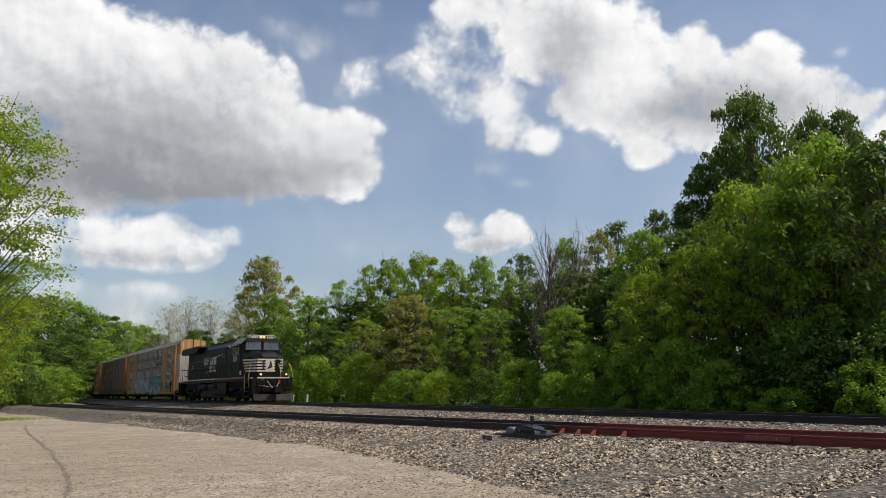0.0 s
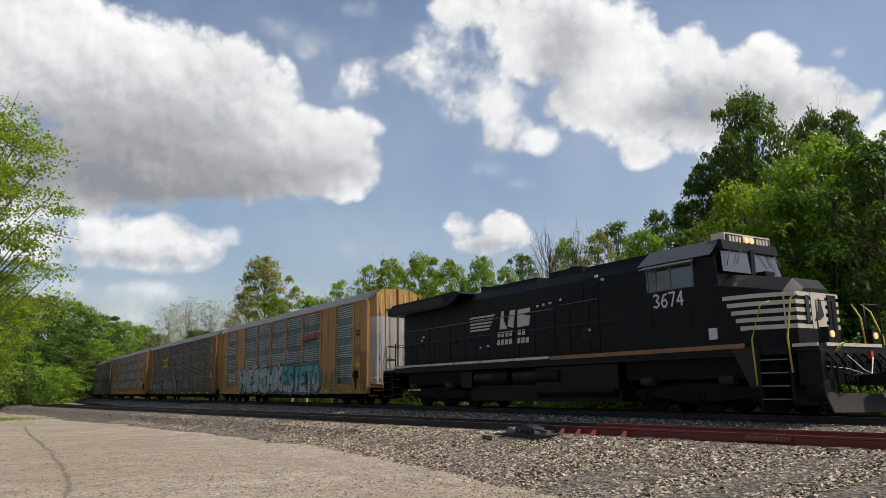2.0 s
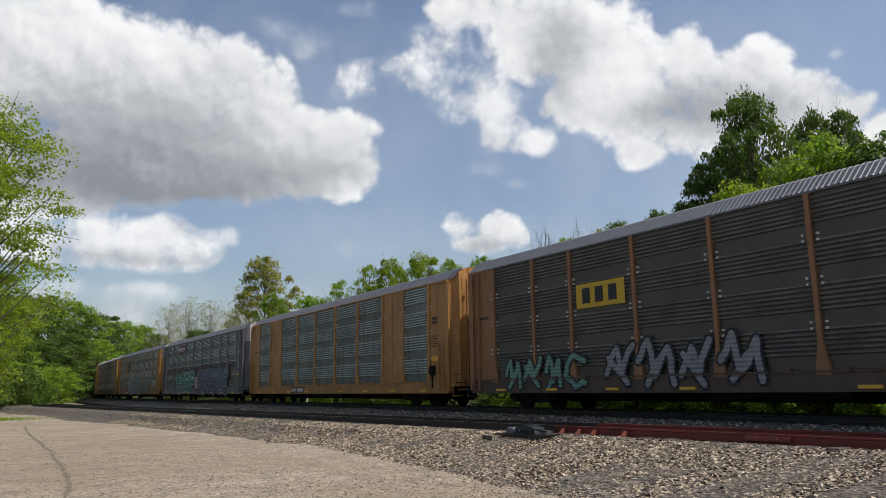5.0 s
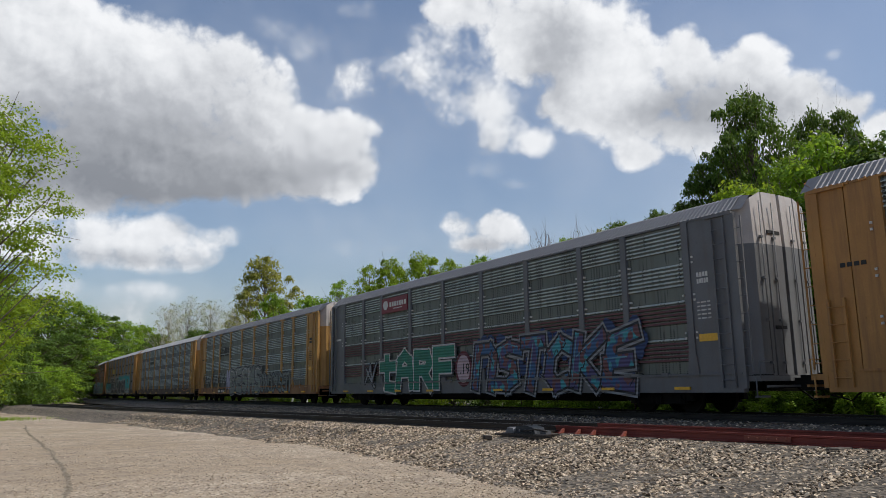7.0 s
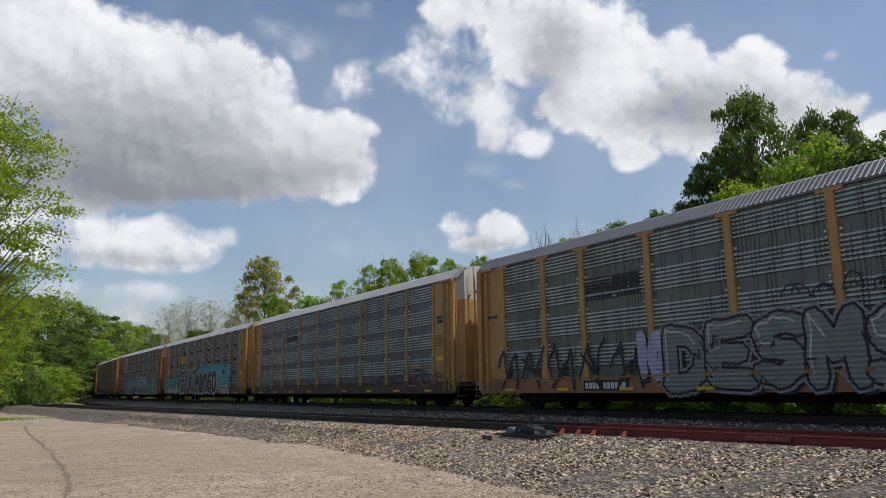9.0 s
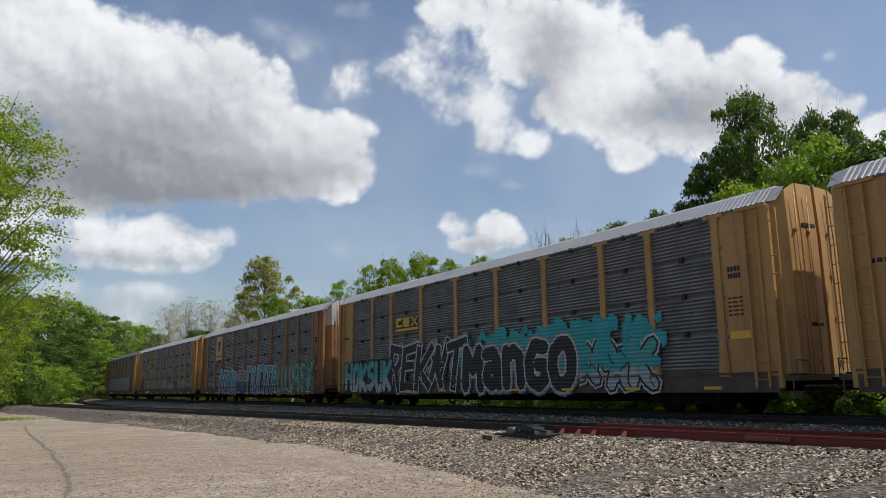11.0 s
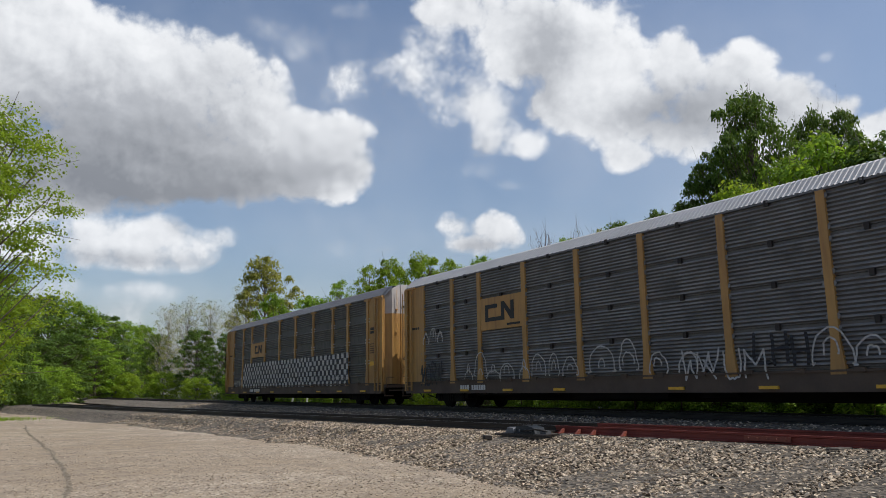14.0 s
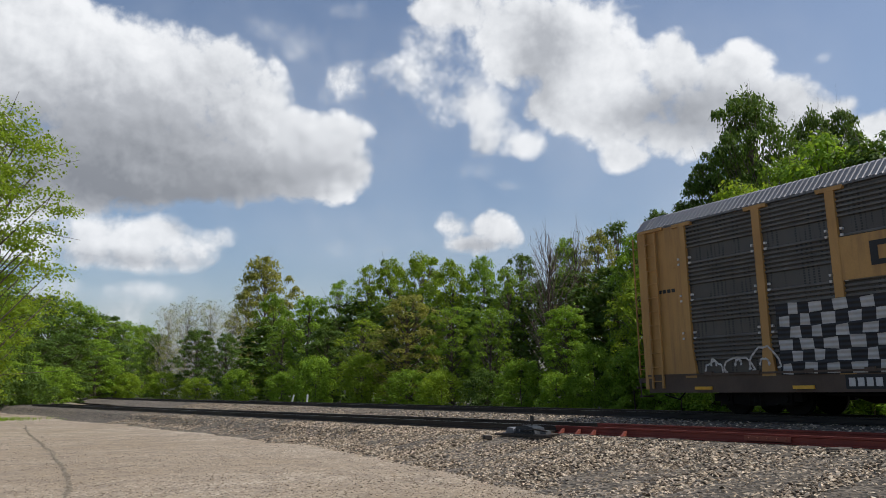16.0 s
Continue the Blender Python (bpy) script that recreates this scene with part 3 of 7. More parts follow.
def tree(x, y, h, w, kind, tint, z=0.1):
    """A tree of height h and crown radius w; z is the foot of the trunk."""
    k = _count[kind]
    _count[kind] += 1
    vi = k % len(KINDS[kind])
    trunk, crown = KINDS[kind][vi]
    if (kind, vi, tint) not in _crowns:
        me = crown.copy()
        me.materials.append(LEAF_OF[tint])
        _crowns[kind, vi, tint] = me
    bark = M_PALEBARK if kind == "sparse" else M_BARK
    if (kind, vi) not in _crowns:
        trunk.materials.append(bark)
        _crowns[kind, vi] = trunk
    name = "bush" if kind == "bush" else "tree"
    t = new(name)
    native = {"high": 3.5, "back": 3.6, "full": 3.6, "tall": 2.6, "loose": 3.1, "airy": 3.3, "sparse": 3.0, "pine": 2.8, "bush": 6.5, "bare": 2.8}[kind]
    t.matrix_basis = pose(x, y, z, 0, 0, (k * 137) % 360) @ Matrix.Diagonal((w / native, w / native, h / 10, 1))
    tagged(t, COLOR_WORDS[tint] + " " + TREE_WORDS[kind] + " beside the track", "bush" if kind == "bush" else "tree", "bushes along the track" if kind == "bush" else "trees beside the track")
    for nm, me in (("trunk", trunk), ("crown", _crowns[kind, vi, tint])):
        o = new(nm, me)
        o.parent = t
    return t


tree(17.9, 41.4, 18.6, 3.0, "high", "dark", 0.2)
tree(16.6, 43.8, 15.4, 2.8, "high", "dark", 0.2)
tree(22.9, 44.4, 18.4, 2.2, "high", "dark", 0.2)
tree(25.2, 44.7, 18.4, 2.2, "high", "dark", 0.2)
tree(19.8, 46.9, 16.8, 2.6, "high", "mid", 0.2)
tree(18.3, 38.3, 13.2, 2.8, "full", "mid", 0.2)
tree(15.1, 28.3, 10.9, 3.4, "full", "mid", 0.2)
tree(13.1, 31.5, 10.2, 2.8, "full", "light", 0.2)
tree(15.6, 25.6, 10.1, 3.1, "full", "dark", 0.2)
tree(13.3, 28.4, 8.9, 2.5, "full", "mid", 0.2)
tree(13.9, 41.6, 12.1, 2.4, "pine", "dark", 0.2)
tree(14.7, 49.8, 13.6, 2.3, "pine", "dark", 0.2)
tree(10.3, 37.9, 9.4, 2.1, "full", "mid", 0.2)
tree(11.9, 50.5, 12.9, 2.7, "tall", "dark", 0.2)
tree(10.7, 31.5, 7.4, 2.3, "full", "light", 0.2)
tree(10.1, 47.6, 11.8, 1.9, "loose", "olive", 0.2)
tree(8.2, 48.9, 11.2, 1.7, "full", "mid", 0.2)
tree(6.1, 42.8, 10.4, 2.6, "bare", "olive", 0.2)
tree(8.2, 45.0, 11.1, 2.0, "bare", "olive", 0.2)
tree(5.5, 51.3, 10.9, 2.0, "tall", "dark", 0.2)
tree(4.1, 47.9, 9.2, 2.1, "loose", "mid", 0.2)
tree(3.1, 57.0, 11.4, 2.2, "full", "mid", 0.2)
tree(0.6, 59.1, 11.5, 2.6, "full", "light", 0.2)
tree(-1.8, 66.8, 13.7, 3.2, "full", "light", 0.2)
tree(-5.2, 72.2, 14.0, 3.2, "full", "light", 0.2)
tree(-7.6, 74.1, 14.1, 2.6, "loose", "light", 0.2)
tree(-10.5, 74.9, 12.7, 3.0, "loose", "mid", 0.2)
tree(-13.4, 73.9, 10.7, 3.3, "full", "mid", 0.2)
tree(-2.7, 53.0, 8.1, 3.7, "loose", "olive", 0.2)
tree(9.1, 33.3, 6.4, 2.1, "full", "light", 0.2)
tree(6.1, 38.0, 5.5, 2.0, "full", "mid", 0.2)
tree(2.8, 44.3, 6.2, 2.1, "loose", "mid", 0.2)
tree(-6.5, 59.2, 7.1, 2.6, "loose", "light", 0.2)
tree(0.5, 49.9, 6.9, 2.6, "loose", "mid", 0.2)
tree(-10.1, 64.9, 6.9, 2.9, "full", "dark", 0.2)
tree(-16.6, 77.1, 8.9, 2.4, "loose", "mid", 0.2)
tree(-27.4, 113.3, 21.7, 5.9, "full", "olive", 0.2)
tree(-32.8, 122.5, 19.1, 4.4, "sparse", "olive", 0.2)
tree(-22.5, 97.8, 14.0, 3.5, "full", "mid", 0.2)
tree(-43.8, 127.5, 17.5, 4.9, "sparse", "olive", 0.2)
tree(-57.4, 155.3, 19.3, 5.5, "sparse", "olive", 0.2)
tree(-36.7, 117.2, 15.7, 4.5, "sparse", "olive", 0.2)
tree(-29.0, 102.6, 12.7, 3.3, "sparse", "olive", 0.2)
tree(-36.3, 110.7, 10.7, 4.1, "full", "dark", 0.2)
tree(-26.4, 90.7, 8.3, 2.5, "full", "dark", 0.2)
tree(-61.3, 160.9, 13.8, 4.5, "full", "dark", 0.2)
tree(-41.9, 112.3, 4.4, 4.2, "bush", "light", 0.0)
tree(-30.9, 94.3, 3.3, 2.6, "bush", "light", 0.0)
tree(-22.1, 80.2, 3.8, 2.5, "bush", "mid", 0.0)
tree(-14.5, 67.1, 3.1, 1.8, "bush", "mid", 0.0)
tree(-10.5, 61.8, 4.3, 2.2, "bush", "mid", 0.0)
tree(-6.0, 54.6, 4.0, 2.3, "bush", "light", 0.0)
tree(-2.4, 47.9, 2.7, 2.1, "bush", "mid", 0.0)
tree(-0.2, 44.4, 2.6, 1.7, "bush", "light", 0.0)
tree(2.3, 41.3, 2.5, 1.6, "bush", "dark", 0.0)
tree(3.9, 38.7, 2.9, 1.7, "bush", "mid", 0.0)
tree(5.2, 35.1, 2.2, 1.2, "bush", "mid", 0.0)
tree(6.7, 33.9, 3.4, 1.5, "bush", "mid", 0.0)
tree(8.0, 32.1, 3.1, 1.6, "bush", "mid", 0.0)
tree(9.3, 30.0, 3.4, 1.6, "bush", "mid", 0.0)
tree(10.1, 27.8, 2.4, 1.4, "bush", "mid", 0.0)
tree(11.3, 25.3, 1.4, 1.3, "bush", "mid", 0.0)
tree(11.7, 28.1, 3.0, 1.9, "bush", "dark", 0.0)
tree(12.9, 26.2, 3.1, 2.0, "bush", "dark", 0.0)
tree(13.0, 23.1, 2.2, 1.4, "bush", "mid", 0.0)
tree(13.8, 25.7, 3.8, 2.3, "bush", "dark", 0.0)
tree(14.3, 23.8, 3.6, 1.9, "bush", "dark", 0.0)
tree(13.4, 21.5, 1.3, 1.5, "bush", "mid", 0.0)
tree(-22.5, 97.8, 9.9, 7.4, "back", "dark", 0.2)
tree(-14.5, 85.0, 9.6, 6.4, "back", "dark", 0.2)
tree(-8.3, 75.1, 10.4, 5.6, "back", "dark", 0.2)
tree(-3.4, 67.4, 9.9, 5.0, "back", "dark", 0.2)
tree(0.6, 61.0, 9.0, 4.5, "back", "dark", 0.2)
tree(3.9, 55.7, 8.3, 4.1, "back", "dark", 0.2)
tree(6.0, 48.6, 8.1, 3.6, "back", "dark", 0.2)
tree(8.0, 45.4, 8.4, 3.4, "back", "dark", 0.2)
tree(9.7, 42.6, 8.2, 3.2, "back", "dark", 0.2)
tree(11.3, 40.2, 8.7, 3.1, "back", "dark", 0.2)
tree(12.8, 37.6, 9.4, 3.0, "back", "dark", 0.2)
tree(14.2, 35.4, 9.5, 2.8, "back", "dark", 0.2)
tree(15.4, 33.5, 9.5, 2.7, "back", "dark", 0.2)
tree(16.5, 31.7, 9.8, 2.7, "back", "dark", 0.2)
tree(17.5, 30.1, 9.6, 2.6, "back", "dark", 0.2)
tree(18.4, 28.7, 9.6, 2.5, "back", "dark", 0.2)
tree(-19.8, 30.1, 14.1, 4.6, "airy", "light", 0.0)
tree(-35.0, 51.1, 12.6, 6.4, "airy", "mid", 0.0)
tree(-38.6, 60.8, 12.1, 5.2, "full", "dark", 0.0)
tree(-42.7, 73.5, 7.6, 3.5, "bush", "dark", 0.0)
tree(-41.8, 68.2, 5.5, 3.0, "bush", "dark", 0.0)
tree(-79.4, 127.2, 19.6, 10.3, "full", "dark", 0.0)
tree(-70.0, 121.2, 17.7, 8.5, "full", "dark", 0.0)
tree(-70.4, 132.5, 18.7, 8.5, "full", "dark", 0.0)
tree(-71.1, 143.3, 18.9, 8.5, "full", "mid", 0.0)
tree(-75.3, 163.5, 19.1, 8.2, "full", "dark", 0.0)
tree(-78.9, 183.8, 19.0, 7.6, "full", "mid", 0.0)
tree(-82.2, 204.1, 19.8, 6.7, "full", "mid", 0.0)
tree(-56.3, 111.6, 10.4, 5.7, "full", "dark", 0.0)
tree(-55.4, 100.8, 8.8, 6.1, "full", "dark", 0.0)
tree(-62.9, 136.2, 11.2, 5.7, "full", "mid", 0.0)
tree(-65.3, 151.5, 11.1, 5.6, "full", "dark", 0.0)
tree(-53.2, 90.6, 8.1, 4.8, "full", "mid", 0.0)
tree(-84.3, 214.0, 16.6, 6.1, "full", "mid", 0.0)
tree(-47.0, 82.6, 5.1, 3.6, "bush", "mid", 0.0)
tree(-48.1, 93.3, 4.8, 3.6, "bush", "mid", 0.0)
tree(-58.2, 138.2, 5.1, 3.4, "bush", "light", 0.0)
tree(-43.0, 79.0, 3.1, 2.7, "bush", "dark", 0.0)


# ---------------------------------------------------------------- train: materials
def panel_mat(name, color, dots=True, dirt=(0.09, 0.075, 0.06)):
    """Galvanised side sheet: dull zinc, dirt streaks, rows of small round holes."""
    m, nt, b, co = base_mat(name, 0.55, 0.25)
    big = noise_tex(nt, co, 1.0, 5, 0.6, (0.7, 1, 0.5))
    col = mix_color(nt, ramp(nt, big, ((0.35, (0, 0, 0)), (0.7, (0.5,) * 3))), color, tuple(c * 0.6 for c in color))
    s = noise_tex(nt, co, 1.0, 4, 0.65, (9.0, 3.0, 0.3))
    col = mix_color(nt, ramp(nt, s, ((0.5, (0, 0, 0)), (0.75, (0.55,) * 3))), col, dirt)
    if dots:
        sx = nt.nodes.new("ShaderNodeSeparateXYZ")
        nt.links.new(co, sx.inputs[0])
        fx = math_node(nt, "ABSOLUTE", math_node(nt, "SUBTRACT", math_node(nt, "FRACT", math_node(nt, "MULTIPLY", sx.outputs[0], 8.0)), 0.5))
        fz = math_node(nt, "ABSOLUTE", math_node(nt, "SUBTRACT", math_node(nt, "FRACT", math_node(nt, "MULTIPLY", sx.outputs[2], 16.0)), 0.5))
        hole = math_node(nt, "MULTIPLY", math_node(nt, "LESS_THAN", fx, 0.22), math_node(nt, "LESS_THAN", fz, 0.33))
        band = noise_tex(nt, co, 1.0, 3, 0.7, (3.3, 0.2, 0.45))
        hole = math_node(nt, "MULTIPLY", hole, ramp(nt, band, ((0.48, (0, 0, 0)), (0.53, (1, 1, 1)))))
        col = mix_color(nt, math_node(nt, "MULTIPLY", hole, 0.9), col, (0.02, 0.022, 0.022))
    nt.links.new(col, b.inputs["Base Color"])
    nt.links.new(math_node(nt, "ADD", math_node(nt, "MULTIPLY", big, 0.3), 0.35), b.inputs["Roughness"])
    bump(nt, b, noise_tex(nt, co, 40, 3), 0.08, 0.01)
    return m


def spray_mat(name, color, fade=0.5, low=None, patches=()):
    """Spray paint on ribbed sheet: uneven cover, a second colour sprayed from below, blended patches, and the sheet's ribs as relief."""
    m, nt, b, co = base_mat(name, 0.6)
    n = noise_tex(nt, co, 2.5, 5, 0.6)
    col = color
    if low:
        sx = nt.nodes.new("ShaderNodeSeparateXYZ")
        nt.links.new(co, sx.inputs[0])
        h = math_node(nt, "ADD", sx.outputs[2], math_node(nt, "MULTIPLY", math_node(nt, "SUBTRACT", noise_tex(nt, co, 1.6, 3), 0.5), 1.3))
        col = mix_color(nt, ramp(nt, math_node(nt, "MULTIPLY", h, 0.4), ((0.46, (1, 1, 1)), (0.58, (0, 0, 0)))), color, low)
    for k, p in enumerate(patches):
        q = noise_tex(nt, co, 1.7 + 0.6 * k, 2, 0.4, (1.0, 1.0 + k, 0.8))
        col = mix_color(nt, ramp(nt, q, ((0.52, (0, 0, 0)), (0.56, (1, 1, 1)))), col, p)
    col = mix_color(nt, ramp(nt, n, ((0.35, (fade,) * 3), (0.65, (0, 0, 0)))), col, tuple(c * 0.45 + 0.02 for c in color))
    nt.links.new(col, b.inputs["Base Color"])
    w = nt.nodes.new("ShaderNodeTexWave")
    w.bands_direction = "Z"
    w.inputs["Scale"].default_value = 2.6
    w.inputs["Distortion"].default_value = 0.0
    nt.links.new(co, w.inputs["Vector"])
    bump(nt, b, w.outputs["Fac"], 0.45, 0.04)
    return m


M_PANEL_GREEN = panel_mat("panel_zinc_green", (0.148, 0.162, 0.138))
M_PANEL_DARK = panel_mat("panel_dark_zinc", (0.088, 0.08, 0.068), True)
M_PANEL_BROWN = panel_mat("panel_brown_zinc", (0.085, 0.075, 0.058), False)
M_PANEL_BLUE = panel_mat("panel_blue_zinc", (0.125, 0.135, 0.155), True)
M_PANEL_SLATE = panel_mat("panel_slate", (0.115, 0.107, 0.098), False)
# rib colours paler than the sheets: sky light on the ribs put into colour
M_CREST = panel_mat("skylit_zinc_rib", (0.52, 0.57, 0.53))
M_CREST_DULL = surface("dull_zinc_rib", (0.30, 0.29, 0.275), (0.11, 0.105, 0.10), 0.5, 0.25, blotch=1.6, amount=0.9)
M_CREST_DARK = surface("skylit_grimy_rib", (0.19, 0.175, 0.15), (0.08, 0.073, 0.062), 0.55, 0.2, blotch=1.6, amount=0.9)
M_PANEL_RED = surface("panel_maroon_rib", (0.13, 0.045, 0.05), (0.06, 0.03, 0.03), 0.6)
M_ORANGE = surface("rusty_orange_paint", (0.46, 0.225, 0.055), (0.22, 0.10, 0.035), 0.55, streak=(0.13, 0.06, 0.03), streak_amount=0.6, blotch=0.8)
M_YELLOW = surface("faded_yellow_paint", (0.47, 0.265, 0.075), (0.30, 0.15, 0.05), 0.55, streak=(0.16, 0.08, 0.04), streak_amount=0.55, blotch=0.8)
M_TAN = surface("tan_brown_paint", (0.33, 0.155, 0.06), (0.18, 0.085, 0.04), 0.6, streak=(0.10, 0.05, 0.03), blotch=0.8)
M_GREYPAINT = surface("grey_paint", (0.15, 0.152, 0.156), (0.09, 0.09, 0.09), 0.5, streak=(0.12, 0.10, 0.085), blotch=0.9)
M_WHITEPAINT = surface("dirty_white_paint", (0.50, 0.46, 0.43), (0.30, 0.27, 0.25), 0.55, streak=(0.30, 0.20, 0.13), streak_amount=0.6)
M_ROOF = surface("galvanised_roof", (0.165, 0.168, 0.176), (0.13, 0.13, 0.14), 0.5, 0.3, blotch=0.6)
M_ROOF_WHITE = surface("white_roof", (0.42, 0.42, 0.42), (0.29, 0.29, 0.29), 0.5, 0.1, blotch=0.6)
M_UNDER = surface("grimy_underframe", (0.012, 0.011, 0.010), (0.006, 0.006, 0.005), 0.85, bumps=0.3)
M_BROWNSILL = surface("rusty_sill", (0.11, 0.075, 0.05), (0.05, 0.035, 0.028), 0.75, blotch=1.4)
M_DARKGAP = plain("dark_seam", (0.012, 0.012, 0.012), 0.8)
M_REFLECT = plain("yellow_reflector", (0.75, 0.42, 0.03), 0.35)
M_LAMPGLASS = plain("warm_lamp", (1.0, 0.62, 0.28), 0.3, glow=0.5)
SPRAY = {k: spray_mat("spray_" + k, c) for k, c in {
    "black": (0.012, 0.012, 0.014), "white": (0.52, 0.50, 0.46), "teal": (0.27, 0.42, 0.38), "pink": (0.48, 0.35, 0.36), "green": (0.02, 0.2, 0.09), "lime": (0.17, 0.30, 0.07),
    "blue": (0.035, 0.15, 0.24), "sky": (0.12, 0.27, 0.33), "purple": (0.05, 0.04, 0.10), "magenta": (0.28, 0.05, 0.13), "mint": (0.15, 0.30, 0.23), "lavender": (0.42, 0.40, 0.55), "cyan": (0.03, 0.36, 0.36),
    "navy": (0.02, 0.045, 0.13), "orange": (0.45, 0.16, 0.03), "silver": (0.26, 0.26, 0.26), "sea": (0.02, 0.19, 0.115), "maroon": (0.12, 0.022, 0.03), "grey_green": (0.20, 0.225, 0.20)}.items()}
SPRAY["teal_silver"] = spray_mat("spray_teal_silver", (0.07, 0.33, 0.31), 0.3, (0.40, 0.42, 0.42))
SPRAY["pale_teal"] = spray_mat("spray_pale_teal", (0.33, 0.42, 0.40), 0.3, None, ((0.12, 0.33, 0.32), (0.46, 0.36, 0.38)))
SPRAY["cyan_blue"] = spray_mat("spray_cyan_blue", (0.055, 0.25, 0.33), 0.3, (0.035, 0.11, 0.23))
SPRAY["wild"] = spray_mat("spray_wild", (0.075, 0.06, 0.15), 0.3, None, ((0.05, 0.30, 0.33), (0.03, 0.10, 0.22), (0.15, 0.06, 0.05)))
SPRAY["sea_mint"] = spray_mat("spray_sea_mint", (0.025, 0.20, 0.15), 0.3, (0.05, 0.13, 0.14), ((0.15, 0.32, 0.25),))

REAR = (94.5, 66.4, 38.27, 9.7, -18.79, -47.1, -75.34, -104.04, -132.78, -161.6)   # rear ends along the track at 8 s
HL = 13.15                       # half the length of a car's side
POSTS = (-13.08, -11.6, -9.2, -7.2, -4.32, -1.44, 1.44, 4.32, 7.2, 9.2, 11.6, 13.08)
SILL0, SILL1, EAVE = 0.58, 1.06, 5.36


# ---------------------------------------------------------------- train: parts of an autorack
def panel_profile(style):
    """(depth, z) of a ribbed side sheet from sill to eave."""
    z0, z1 = SILL1 + 0.04, EAVE - 0.06
    pts = [(0.0, z0)]
    if style == "grouped":
        h = (z1 - z0) / 4
        for k in range(4):
            a = z0 + k * h
            pts += [(0.0, a + 0.30)]
            for r in range(6):
                b = a + 0.32 + r * 0.115
                pts += [(0.0, b), (0.045, b + 0.03), (0.045, b + 0.06), (0.0, b + 0.09)]
    else:
        h = (z1 - z0) / 4
        for k in range(4):
            a = z0 + k * h
            pts += [(0.0, a + 0.02), (-0.05, a + 0.022), (-0.05, a + 0.045), (0.0, a + 0.047)]
            for r in range(9):
                b = a + 0.075 + r * 0.105
                pts += [(0.0, b), (0.035, b + 0.035), (0.035, b + 0.055), (0.0, b + 0.09)]
    pts.append((0.0, z1))
    return pts


_shared = {}


def shared(key, name, make, material, parent):
    """A part on mesh data that alike parts share."""
    k = (key, material.name)
    if k not in _shared:
        bm = bmesh.new()
        make(bm)
        me = bpy.data.meshes.new(name)
        bm.to_mesh(me)
        bm.free()
        me.materials.append(material)
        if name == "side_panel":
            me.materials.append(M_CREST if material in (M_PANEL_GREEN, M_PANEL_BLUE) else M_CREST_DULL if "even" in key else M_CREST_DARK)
        _shared[k] = me
    ob = new(name, _shared[k])
    ob.parent = parent
    return ob


def side_panel(style, x0, x1):
    def make(bm):
        prev = None
        for d, z in panel_profile(style):
            cur = (bm.verts.new((x0, -1.50 - d, z)), bm.verts.new((x1, -1.50 - d, z)))
            if prev:
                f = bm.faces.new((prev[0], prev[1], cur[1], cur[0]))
                # crest and upward slope take the paler colour, painted as if sky-lit
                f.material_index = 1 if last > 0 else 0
            prev, last = cur, d
    return make


def post(x, head, w=0.11):
    def make(bm):
        flare = 0.19 if abs(x) < 13 else 0.12
        prism(bm, ((x - w, EAVE - 0.05), (x - w, 1.75), (x - flare, 1.05), (x - flare, 0.98), (x + flare, 0.98), (x + flare, 1.05), (x + w, 1.75), (x + w, EAVE - 0.05)), "y", -1.595, -1.44)
        if head:
            box(bm, x - 0.33, x + 0.33, -1.60, -1.44, EAVE - 0.13, EAVE - 0.03)
    return make


def studs(bm):
    """Pale bolt heads beside the posts, at the seams of the sheets."""
    for x in POSTS[1:-1]:
        for k in range(1, 4):
            z = SILL1 + 0.04 + k * (EAVE - 0.1 - SILL1) / 4
            for dx in (-0.19, 0.19):
                for dz in (-0.09, 0.06):
                    box(bm, x + dx - 0.03, x + dx + 0.03, -1.575, -1.50, z + dz - 0.028, z + dz + 0.028)


def washers(bm):
    """Half-round pale washers in pairs beside the posts, above and below each seam of the sheets."""
    h = (EAVE - 0.1 - SILL1) / 4
    for x in POSTS[1:-1]:
        for k in range(1, 5):
            z = SILL1 + 0.04 + k * h
            for sx in (-1, 1):
                for dz in (-0.13, 0.15):
                    if k == 4 and dz > 0:
                        continue
                    prism(bm, [(x + sx * (0.11 + 0.065 * math.sin(q)), z + dz + 0.065 * math.cos(q)) for q in (math.pi * j / 6 for j in range(7))], "y", -1.575, -1.545)


def latches(bm):
    """Small dark catches at the middle of each seam."""
    h = (EAVE - 0.1 - SILL1) / 4
    for a, b in list(zip(POSTS, POSTS[1:]))[1:-1]:
        for k in range(1, 5):
            z = SILL1 + 0.04 + k * h
            box(bm, (a + b) / 2 - 0.06, (a + b) / 2 + 0.06, -1.58, -1.5, z - 0.07, z + 0.09)


def plate(x0, x1, seams=1):
    def make(bm):
        n = seams + 1
        for k in range(n):
            a, b = x0 + (x1 - x0) * k / n, x0 + (x1 - x0) * (k + 1) / n
            box(bm, a + 0.012, b - 0.012, -1.545, -1.46, SILL1, EAVE - 0.04)
            for z in (2.2, 3.1, 4.1, 4.7):
                for u in (0.25, 0.75):
                    box(bm, a + (b - a) * u - 0.02, a + (b - a) * u + 0.02, -1.555, -1.53, z - 0.02, z + 0.02)
    return make


